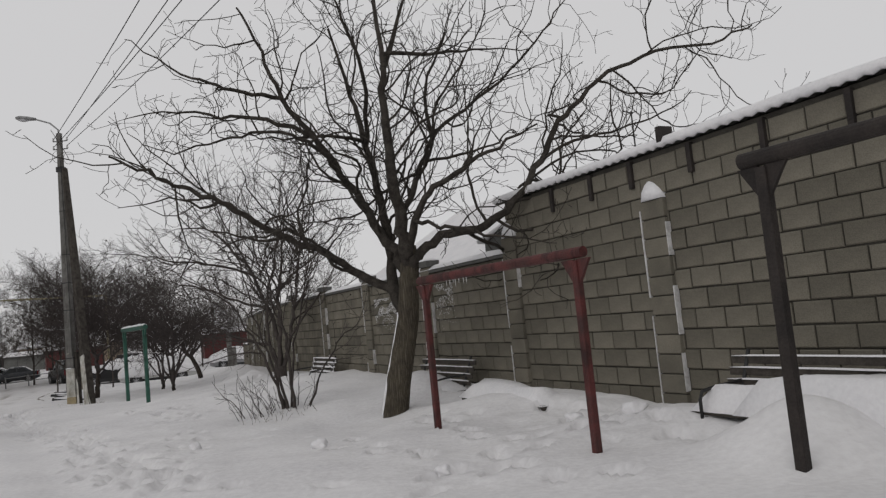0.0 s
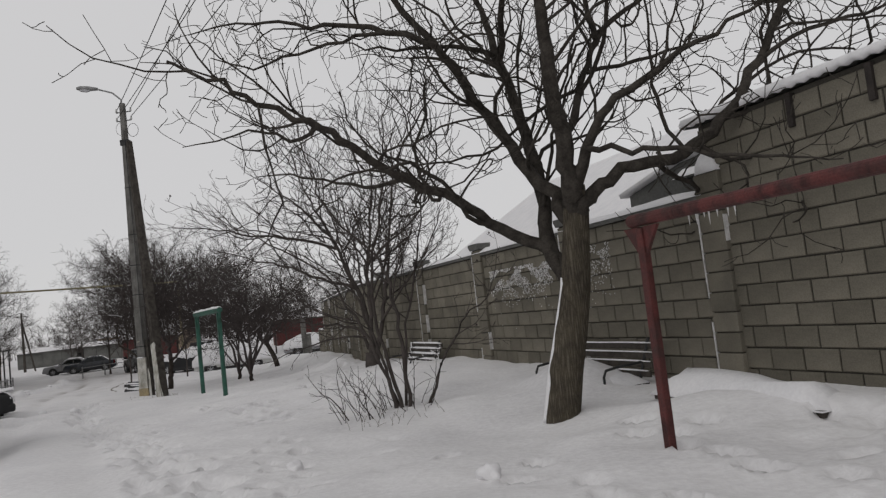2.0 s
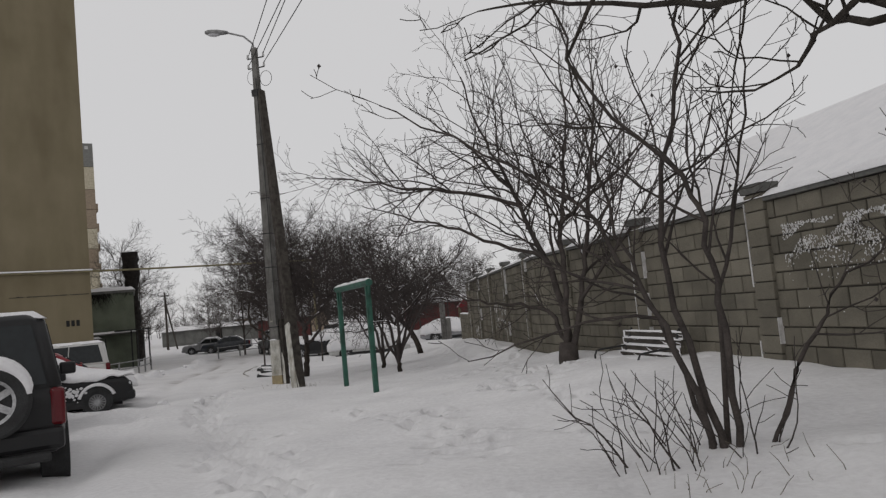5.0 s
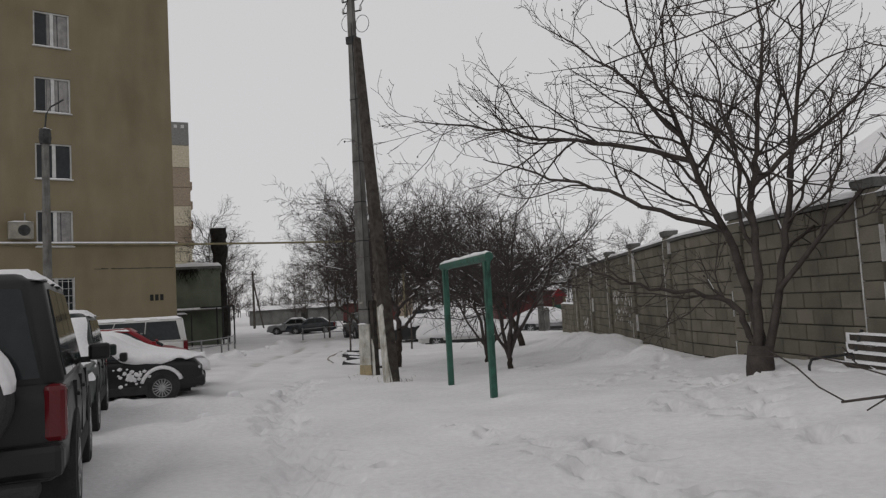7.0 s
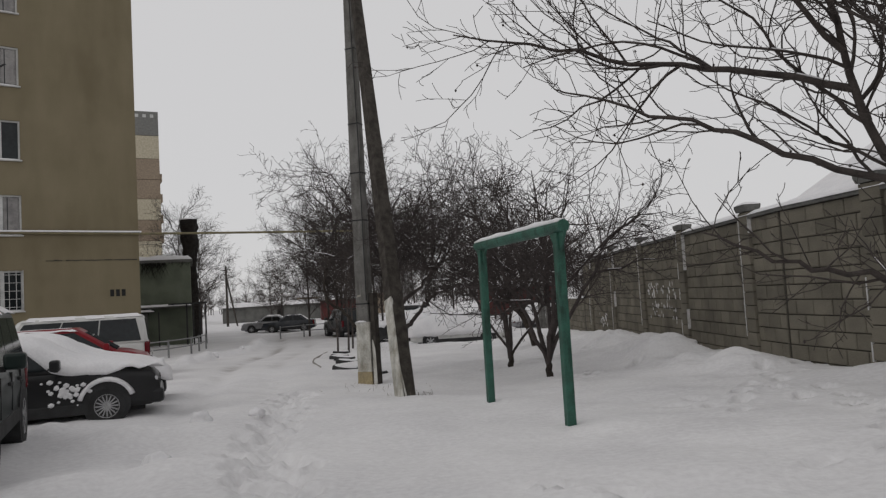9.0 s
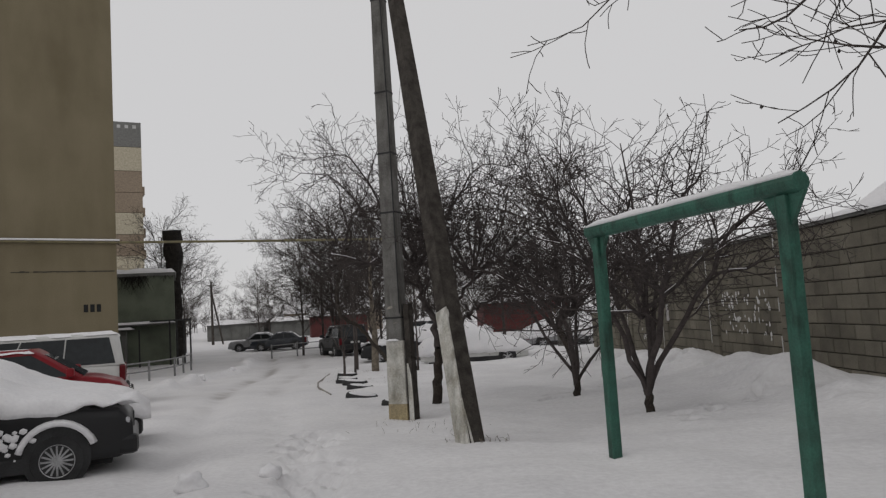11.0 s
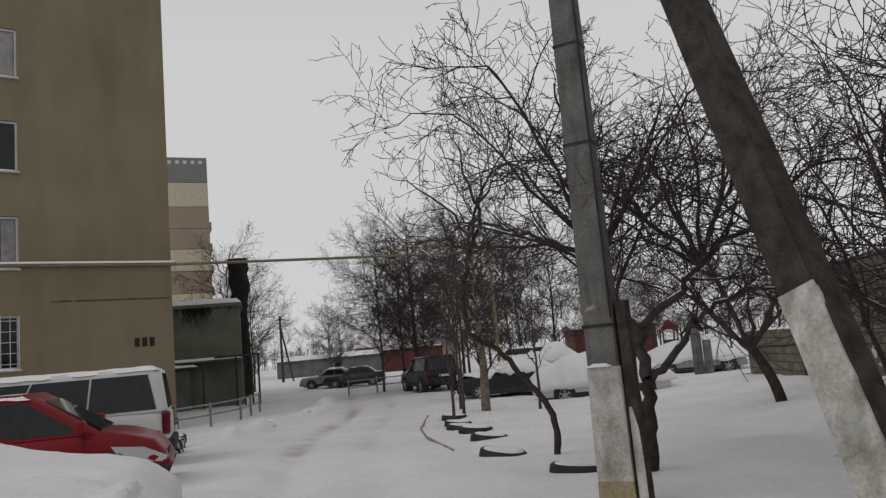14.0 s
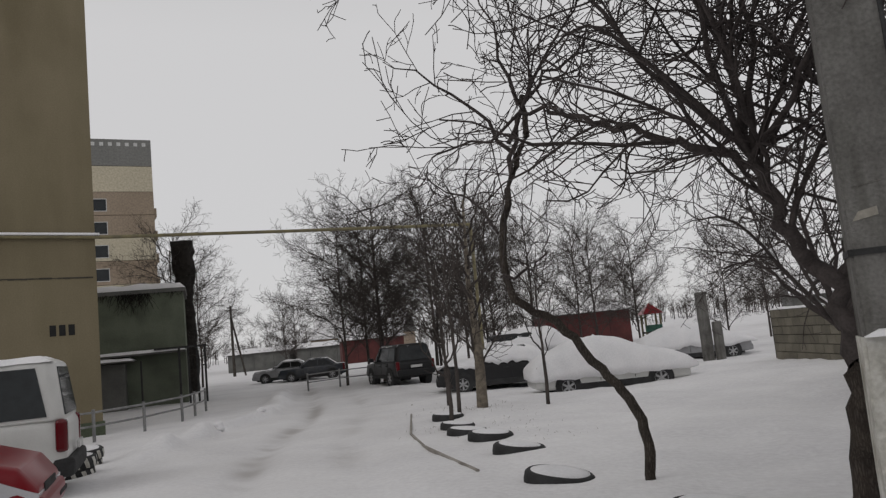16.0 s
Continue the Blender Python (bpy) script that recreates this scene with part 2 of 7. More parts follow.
def tube(bm, points, radii, sides=8, cap=True):
    """A tapered round bar along points."""
    pts = [Vector(p) for p in points]
    rings = []
    up = Vector((0.31, 0.17, 0.93))
    for i, p in enumerate(pts):
        d = (pts[min(i + 1, len(pts) - 1)] - pts[max(i - 1, 0)]).normalized()
        a = d.cross(up)
        if a.length < 0.1:
            a = d.cross(Vector((1, 0, 0)))
        a.normalize()
        b = d.cross(a)
        r = radii[i] if isinstance(radii, (list, tuple)) else radii
        rings.append([bm.verts.new(p + (a * math.cos(2 * math.pi * k / sides) + b * math.sin(2 * math.pi * k / sides)) * r) for k in range(sides)])
    for r0, r1 in zip(rings, rings[1:]):
        for k in range(sides):
            bm.faces.new((r0[k], r0[(k + 1) % sides], r1[(k + 1) % sides], r1[k]))
    if cap:
        bm.faces.new(rings[0][::-1])
        bm.faces.new(rings[-1])
    return bm


def tubebm(points, radii, sides=8):
    return tube(bmesh.new(), points, radii, sides)


def loft(bm, rings):
    """Skins closed rings of equal size and caps both ends."""
    vs = [[bm.verts.new(p) for p in r] for r in rings]
    n = len(vs[0])
    for a, b in zip(vs, vs[1:]):
        for k in range(n):
            bm.faces.new((a[k], a[(k + 1) % n], b[(k + 1) % n], b[k]))
    bm.faces.new(vs[0][::-1])
    bm.faces.new(vs[-1])
    return bm


def empty(name, x, y, z, rz=0.0, label="", category="", group="", kind=""):
    e = new(name)
    e.empty_display_size = 0.3
    e.matrix_world = pose(x, y, z, 0, 0, rz)
    return tagged(e, label, category, group, kind)


# ---- ground ----
WX, WY = -0.4539, 0.8911          # along the block wall
NX, NY = 0.8911, 0.4539           # away from the yard
OX, OY = -2.0, 18.66              # a pillar of the wall
PX, PY = -0.53, 0.848             # along the lane
BEND_AT, BEND = 9.4, 0.144        # the wall turns slightly away from the yard here


def smooth01(a, b, v):
    t = np.clip((v - a) / (b - a), 0.0, 1.0)
    return t * t * (3 - 2 * t)


def lane_offset(x, y):
    """Metres to the right of the line that the camera walks; the lane bends to the right far on."""
    return x * PY - y * PX


def base_height(x, y):
    x, y = np.asarray(x, float), np.asarray(y, float)
    s = x * PX + y * PY
    z = 0.15 - 0.019 * np.clip(s, -20, 52)
    ws = (x - OX) * WX + (y - OY) * WY
    wd = -((x - OX) * NX + (y - OY) * NY)
    wd = wd + BEND * np.clip(ws - BEND_AT, 0, None)
    at_wall = np.interp(ws, (-19, -11, -10.2, -9, -5.6, -2.4, 0, 3.5, 7, 10.7, 14.7, 18.4, 22.2, 26, 32), (0.2, 0.15, 0.06, 0.06, 0.12, 0.24, 0.28, 0.18, -0.04, -0.15, -0.12, -0.26, -0.32, -0.47, -0.6))
    z = z + np.clip(at_wall - z, 0.0, 0.6) * smooth01(3.2 + 3.3 * smooth01(-7, 4, ws) * (1 - 0.6 * smooth01(8, 14, ws)), 0.6, wd) * smooth01(40, 32, ws)
    return z


def hump(x, y, cx, cy, rx, ry, h, turn=0.0):
    c, s = math.cos(turn), math.sin(turn)
    u, v = (x - cx) * c + (y - cy) * s, -(x - cx) * s + (y - cy) * c
    return h * np.exp(-((u / rx) ** 2 + (v / ry) ** 2))


def value_noise(x, y, scale, seed):
    """Smooth noise on a grid, between -1 and 1."""
    r = np.random.RandomState(seed).rand(64, 64) * 2 - 1
    u, v = x / scale, y / scale
    i, j = np.floor(u).astype(int), np.floor(v).astype(int)
    fu, fv = u - i, v - j
    fu, fv = fu * fu * (3 - 2 * fu), fv * fv * (3 - 2 * fv)
    g = lambda a, b: r[a % 64, b % 64]
    return (g(i, j) * (1 - fu) + g(i + 1, j) * fu) * (1 - fv) + (g(i, j + 1) * (1 - fu) + g(i + 1, j + 1) * fu) * fv


def prints(count, seed):
    """Footprints in lines across the yard: place, heading and depth."""
    r = random.Random(seed)
    out = []
    tracks = [((-3.0, 14.9), (-5.6, 16.4)), ((-5.4, 15.4), (-8.6, 19.4)), ((-4.6, 17.2), (-6.5, 23.5)), ((1.0, 6.0), (-1.5, 9.5)), ((-0.4, 6.4), (2.0, 9.3)), ((-6.2, 20.6), (-4.4, 21.8)),
              ((-7.4, 22.0), (-6.0, 27.0)), ((-10.0, 26.5), (-7.5, 31.5)), ((-3.2, 8.2), (-4.6, 13.2)), ((-12.5, 30.2), (-9.5, 34.0)), ((2.2, 6.8), (1.2, 9.8)),
              ((-2.4, 7.2), (-5.6, 12.2)), ((0.4, 8.2), (-0.4, 10.8))]
    for (ax, ay), (bx, by) in tracks:
        n = int(math.hypot(bx - ax, by - ay) / 0.36)
        h = math.atan2(by - ay, bx - ax)
        for k in range(n):
            f = k / max(n - 1, 1)
            side = 0.15 if k % 2 else -0.15
            out.append((ax + (bx - ax) * f - math.sin(h) * side + r.gauss(0, 0.1), ay + (by - ay) * f + math.cos(h) * side + r.gauss(0, 0.1), h + r.gauss(0, 0.3), r.uniform(0.09, 0.22)))
    # the trodden line down the lane
    for k in range(480):
        s = r.uniform(8.0, 31.0)
        o = r.gauss(float(np.interp(s, (8, 16, 20, 25, 30, 36), (1.5, 1.36, 0.95, 0.65, 1.1, 1.2))), 0.2)
        out.append((PX * s + PY * o, PY * s - PX * o, 2.13 + r.gauss(0, 0.3), r.uniform(0.08, 0.15)))
    for cx, cy, n in ((-5.6, 19.6, 14), (-5.4, 21.2, 9), (-6.6, 17.5, 9), (-5.6, 15.2, 6)):
        for k in range(n):
            out.append((cx + r.gauss(0, 0.4), cy + r.gauss(0, 0.4), r.uniform(0, 3.1), r.uniform(0.1, 0.26)))
    for k in range(count):
        out.append((r.uniform(-9, 2), r.uniform(5, 33), r.uniform(0, 3.1), r.uniform(0.03, 0.09)))
    return out


def snow_height(x, y):
    x, y = np.asarray(x, float), np.asarray(y, float)
    z = base_height(x, y)
    off = lane_offset(x, y)
    ws = (x - OX) * WX + (y - OY) * WY
    yard = smooth01(0.8, 2.8, off)
    near = smooth01(70, 40, np.hypot(x + 6, y - 18))
    z = z + near * yard * (0.065 * value_noise(x, y, 1.9, 1) + 0.035 * value_noise(x, y, 0.7, 2) + 0.012 * value_noise(x, y, 0.3, 3))
    z = z + near * (0.012 * value_noise(x, y, 0.45, 4) + 0.02 * value_noise(x, y, 1.3, 5))
    # wheel ruts and trodden line of the lane
    s = x * PX + y * PY
    bend = np.interp(s, (38, 41.4, 45, 49, 53.5, 60), (0.0, 0.15, 0.55, 1.2, 1.65, 1.9))
    for o, w, d in ((bend - 0.75, 0.3, 0.085), (bend + 0.75, 0.3, 0.04)):
        z = z - near * d * np.exp(-((off - o + 0.12 * value_noise(x, y, 6.0, 6)) / w) ** 2)
    z = z - near * 0.05 * np.exp(-((off - 0.6) / 0.35) ** 2) * (0.5 + 0.5 * value_noise(x, y, 0.28, 7)) * smooth01(12, 17, y)
    # swept-up ridges and drifts
    edge = np.interp(s, (42, 45, 48, 50, 51.5, 56.6, 61.7, 70), (-2.9, -2.4, -1.75, -1.2, -0.7, 0.0, 0.2, 0.3)) - 0.15
    ridge = off - edge + 0.15 * value_noise(x, y, 1.5, 8)
    z = z + 0.4 * np.exp(-(ridge / np.where(ridge > 0, 0.22, 0.55)) ** 2) * smooth01(41, 46, s) * smooth01(72, 58, s) * (0.8 + 0.45 * value_noise(x, y, 0.7, 9))
    z = z + 0.1 * np.exp(-((off + 2.6) / 0.5) ** 2) * smooth01(20, 24, s) * smooth01(41, 36, s) * (0.6 + 0.9 * value_noise(x, y, 0.6, 10))
    z = z + hump(x, y, -14.6, 21.6, 1.0, 0.45, 0.2, 0.7) + hump(x, y, -12.9, 19.6, 1.1, 0.4, 0.14, 0.7)
    z = z + hump(x, y, 2.72, 6.0, 0.62, 0.5, 0.4, -0.3) + hump(x, y, 0.9, 10.6, 1.5, 0.5, 0.18, -0.6) + hump(x, y, 2.3, 7.9, 0.6, 0.35, 0.1, -0.3)
    z = z + hump(x, y, -0.4, 9.6, 2.6, 2.2, 0.12, 0.4) + hump(x, y, -3.4, 14.2, 1.8, 1.6, 0.09)
    # lumpy bank thrown up along the far run of the wall
    wd = -((x - OX) * NX + (y - OY) * NY) + BEND * np.clip(ws - BEND_AT, 0, None)
    z = z + np.exp(-((wd - 1.3) / 0.8) ** 2) * smooth01(7.5, 10.5, ws) * smooth01(27, 22, ws) * (0.05 + 0.13 * value_noise(x, y, 0.95, 17) + 0.09 * value_noise(x, y, 0.42, 18) + 0.035 * value_noise(x, y, 0.19, 19))
    # trampled, lumpy snow between the bars and the wall
    z = z + hump(x, y, 1.7, 9.2, 1.0, 0.7, 1.0, -0.9) * (0.09 * value_noise(x, y, 0.33, 15) + 0.06 * value_noise(x, y, 0.16, 16))
    z = z - hump(x, y, 2.55, 6.85, 0.45, 0.2, 0.16, -0.4) - hump(x, y, 3.55, 5.6, 0.4, 0.4, 0.12)
    for k, (a, h) in enumerate(((6.2, 0.16), (9.2, 0.24), (12.6, 0.5), (14.6, 0.2), (16.4, 0.22), (18.6, 0.2), (21.0, 0.2), (-4.9, 0.32))):
        d = 0.7 + 0.25 * (k % 3) - BEND * max(0.0, a - BEND_AT)
        z = z + hump(x, y, OX + WX * a - NX * d, OY + WY * a - NY * d, 0.9, 0.6, h, 2.04)
    return z


def graded(lo, a, b, hi, step, grow):
    core = list(np.arange(a, b, step))
    left, right, d = [], [], step
    p = a
    while p > lo:
        d *= grow
        p -= d
        left.append(p)
    d, p = step, core[-1]
    while p < hi:
        d *= grow
        p += d
        right.append(p)
    return np.array(left[::-1] + core + right)


def build_ground():
    gx = graded(-1500, -31.0, 4.5, 1500, 0.064, 1.06)
    gy = graded(-1500, 4.0, 48.0, 3000, 0.064, 1.06)
    X, Y = np.meshgrid(gx, gy)
    Z = snow_height(X, Y)
    pressed, raised = np.zeros_like(Z), np.zeros_like(Z)
    for px, py, h, d in prints(90, 5):
        i0, i1 = np.searchsorted(gx, (px - 0.5, px + 0.5))
        j0, j1 = np.searchsorted(gy, (py - 0.5, py + 0.5))
        x, y = X[j0:j1, i0:i1], Y[j0:j1, i0:i1]
        u, v = (x - px) * math.cos(h) + (y - py) * math.sin(h), -(x - px) * math.sin(h) + (y - py) * math.cos(h)
        q = (u / 0.17) ** 2 + (v / 0.08) ** 2
        pressed[j0:j1, i0:i1] = np.maximum(pressed[j0:j1, i0:i1], d * np.exp(-q ** 2))
        raised[j0:j1, i0:i1] = np.maximum(raised[j0:j1, i0:i1], 0.16 * d * np.exp(-((np.sqrt(q) - 1.5) / 0.4) ** 2))
    Z += raised - pressed
    nx, ny = len(gx), len(gy)
    idx = np.arange(nx * ny).reshape(ny, nx)
    quads = np.stack([idx[:-1, :-1], idx[:-1, 1:], idx[1:, 1:], idx[1:, :-1]], -1).reshape(-1, 4)
    me = bpy.data.meshes.new("ground")
    me.vertices.add(nx * ny)
    me.vertices.foreach_set("co", np.stack([X, Y, Z], -1).astype(np.float32).ravel())
    me.loops.add(quads.size)
    me.loops.foreach_set("vertex_index", quads.ravel().astype(np.int32))
    me.polygons.add(len(quads))
    me.polygons.foreach_set("loop_start", np.arange(0, quads.size, 4, dtype=np.int32))
    me.polygons.foreach_set("use_smooth", np.ones(len(quads), bool))
    me.update(calc_edges=True)
    # driven and dirtied snow in the wheel tracks
    off, s = lane_offset(X, Y), X * PX + Y * PY
    bend = np.interp(s, (38, 41.4, 45, 49, 53.5, 60), (0.0, 0.15, 0.55, 1.2, 1.65, 1.9))
    dirt = np.zeros_like(X)
    for o, k in ((-0.75, 1.0), (0.75, 0.45)):
        dirt += k * np.exp(-((off - bend - o + 0.1 * value_noise(X, Y, 4.0, 6)) / 0.26) ** 2) * np.clip(0.45 + 0.9 * value_noise(X, Y, 1.7, 12) + 0.4 * value_noise(X, Y, 0.4, 13), 0, 1)
    edge = np.interp(s, (42, 45, 48, 50, 51.5, 56.6, 61.7, 70), (-2.9, -2.4, -1.75, -1.2, -0.7, 0.0, 0.2, 0.3))
    driven = smooth01(0.0, 0.3, off - edge) * smooth01(3.6, 2.6, off - bend)
    dirt = np.clip(0.8 * dirt + driven * (0.16 + 0.12 * value_noise(X, Y, 1.2, 14)), 0, 1)
    dirt *= smooth01(34, 42, s) * smooth01(95, 70, s)
    at = me.attributes.new("dirt", "FLOAT", "POINT")
    at.data.foreach_set("value", dirt.astype(np.float32).ravel())
    me.materials.append(SNOW)
    return tagged(new("ground", me), "trodden snow over the yard and lane, with footprints", "snow ground", kind="structure")


build_ground()


def zg(x, y):
    return float(snow_height(x, y))


# ---- block wall along the yard ----
WALL_TURN = math.degrees(math.atan2(WY, WX))
COURSE, BLOCK_L = 0.2436, 0.45
HIGH_END, WALL_A, WALL_B = -6.86, -19.0, BEND_AT
LOW_TOP, HIGH_TOP = 2.36, 3.24


def wall_pose(s, d, z, rz=0.0):
    """A place beside the wall: s along it, d in front of it."""
    return pose(OX, OY, 0, 0, 0, WALL_TURN) @ pose(s, d, z, 0, 0, rz)


def block_mesh(length, height, depth=0.05):
    bm = boxbm(-length / 2, length / 2, -depth, 0.014, -height / 2, height / 2)
    front = [e for e in bm.edges if all(v.co.y > 0 for v in e.verts)]
    bmesh.ops.bevel(bm, geom=front, offset=0.012, segments=1, affect="EDGES")
    me = bpy.data.meshes.new("block")
    bm.to_mesh(me)
    bm.free()
    me.materials.append(BLOCK)
    return me


def build_wall():
    wall = empty("wall_east", OX, OY, 0, WALL_TURN, "grey concrete block wall with pillars and frost streaks", "wall", kind="structure")
    bm = bmesh.new()
    box(bm, HIGH_END, WALL_B, -0.3, -0.012, -1.2, LOW_TOP)
    box(bm, WALL_A, HIGH_END - 0.004, -0.3, -0.012, -1.2, HIGH_TOP + 0.03)
    part("wall_core", bm, MORTAR, wall)
    bm = bmesh.new()
    box(bm, HIGH_END + 0.01, WALL_B, -0.36, 0.07, LOW_TOP + 0.004, LOW_TOP + 0.06)
    part("coping", bm, GREYWALL, wall, "grey slab coping")
    return wall


WALL = build_wall()
FAR_RUN, LAST_RUN, LAST_TOP = 18.2, 22.8, 0.85
FAR_TURN = WALL_TURN - math.degrees(math.atan(BEND))


def build_far_wall():
    wall = empty("wall_far", OX + WX * BEND_AT, OY + WY * BEND_AT, 0, FAR_TURN, "grey concrete block wall with pillars, ending in a lower run", "wall", kind="structure")
    part("wall_core", boxbm(-0.03, FAR_RUN, -0.3, -0.012, -1.6, LOW_TOP), MORTAR, wall)
    part("low_core", boxbm(FAR_RUN + 0.004, LAST_RUN, -0.3, -0.012, -1.6, LAST_TOP), MORTAR, wall)
    part("coping", boxbm(-0.02, FAR_RUN, -0.36, 0.07, LOW_TOP + 0.004, LOW_TOP + 0.06), GREYWALL, wall, "grey slab coping")
    return wall


FAR_WALL = build_far_wall()


def snow_slab(name, parent, x0, x1, y0, y1, z, thick, seed=0, nx=0, label=""):
    """A rounded, uneven layer of lying snow on a flat top."""
    bm = bmesh.new()
    L, D = x1 - x0, y1 - y0
    nx = nx or max(4, int(L / 0.25))
    ny = max(3, int(D / 0.12))
    rows = []
    for i in range(nx + 1):
        row = []
        for j in range(ny + 1):
            u, v = i / nx, j / ny
            e = min(1, min(u, 1 - u) * L / 0.09, min(v, 1 - v) * D / 0.07)
            h = thick * math.sqrt(max(e, 0)) * (0.8 + 0.35 * noise.noise((x0 + u * L) * Vector((1.3, 0, 0)) + Vector((seed, v * 2, 0))))
            row.append(bm.verts.new((x0 + u * L, y0 + v * D + 0.02 * noise.noise(Vector((u * L * 2, seed, 5))) * (1 if j in (0, ny) else 0), z + h)))
        rows.append(row)
    for a, b in zip(rows, rows[1:]):
        for j in range(ny):
            bm.faces.new((a[j], b[j], b[j + 1], a[j + 1]))
    edge = bmesh.ops.extrude_edge_only(bm, edges=[e for e in bm.edges if e.is_boundary])
    for v in [g for g in edge["geom"] if isinstance(g, bmesh.types.BMVert)]:
        v.co.z = z - 0.004
    return part(name, bm, SNOWCAP, parent, label, smooth=True)


snow_slab("coping_snow", WALL, HIGH_END + 0.02, WALL_B - 0.05, -0.38, 0.09, LOW_TOP + 0.064, 0.12, 3, label="snow lying on the coping")
snow_slab("coping_snow", FAR_WALL, 0.02, FAR_RUN - 0.05, -0.38, 0.09, LOW_TOP + 0.064, 0.12, 5, label="snow lying on the coping")
snow_slab("wall_snow", FAR_WALL, FAR_RUN + 0.02, LAST_RUN, -0.3, 0.02, LAST_TOP + 0.004, 0.07, 8, label="snow lying on the low wall")

PILLARS = [-10.45, -6.95, -3.58, 0.0, 3.58, 7.16]
FAR_PILLARS = [1.3, 5.1, 8.75, 12.5, 16.4]


def build_pillar(s, k, wall):
    top = 2.50 if k > 1 else 2.68
    pil = part("pillar", boxbm(s - 0.19, s + 0.19, -0.15, 0.055, -1.0, top, bevel=0.01), MORTAR, wall)
    pil.matrix_parent_inverse = Matrix()
    h = COURSE
    for c in range(13):
        z0 = top - 12 * h + c * h
        if z0 + h > top + 0.01:
            break
        bm = boxbm(s - 0.205, s + 0.205, -0.12, 0.075, z0, z0 + h - 0.014, bevel=0.012)
        part("pillar_block", bm, BLOCK, pil)
    if k >= 2:
        bm = bmesh.new()
        a = [(s - 0.215, -0.16, top), (s + 0.215, -0.16, top), (s + 0.215, 0.1, top), (s - 0.215, 0.1, top)]
        b = [(s - 0.24, -0.18, top + 0.08), (s + 0.24, -0.18, top + 0.08), (s + 0.24, 0.12, top + 0.08), (s - 0.24, 0.12, top + 0.08)]
        c = [(x, y, z + 0.04) for x, y, z in b]
        loft(bm, [a, b, c])
        part("pillar_cap", bm, GREYWALL, pil, "flared sheet cap")
        snow_slab("cap_snow", pil, s - 0.245, s + 0.235, -0.18, 0.13, top + 0.124, 0.06, k)
    else:
        bm = bmesh.new()
        rings = []
        for f, sc in ((0, 1.0), (0.45, 0.8), (0.8, 0.45), (1, 0.12)):
            rings.append([(s + 0.06 * f + 0.2 * sc * math.cos(a) * 1.1, -0.01 + 0.13 * sc * math.sin(a) * 1.1, top + 0.26 * f - 0.005) for a in [i * math.pi / 6 for i in range(12)]])
        loft(bm, rings)
        part("cap_snow", bm, SNOWCAP, pil, smooth=True)
    # pale mortar streaks down both edges
    for side, lo in ((-1, 0.3), (1, 0.15)):
        bm = bmesh.new()
        x, r = s + side * 0.216, random.Random(k * 7 + side)
        z = top - 0.12
        while z > lo:
            hgt = r.uniform(0.15, 0.5)
            if r.random() < (0.85 if side > 0 else 0.3):
                w = r.uniform(0.004, 0.013) * (1.0 if side > 0 else 0.7)
                box(bm, x - w, x + w, 0.0, 0.077 + r.uniform(0, 0.006), z - hgt, z)
            z -= hgt
        part("mortar_streak", bm, FROST, pil, "whitish frosted mortar streak")


for k, s in enumerate(PILLARS):
    build_pillar(s, k, WALL)
for k, s in enumerate(FAR_PILLARS):
    build_pillar(s, k + 6, FAR_WALL)


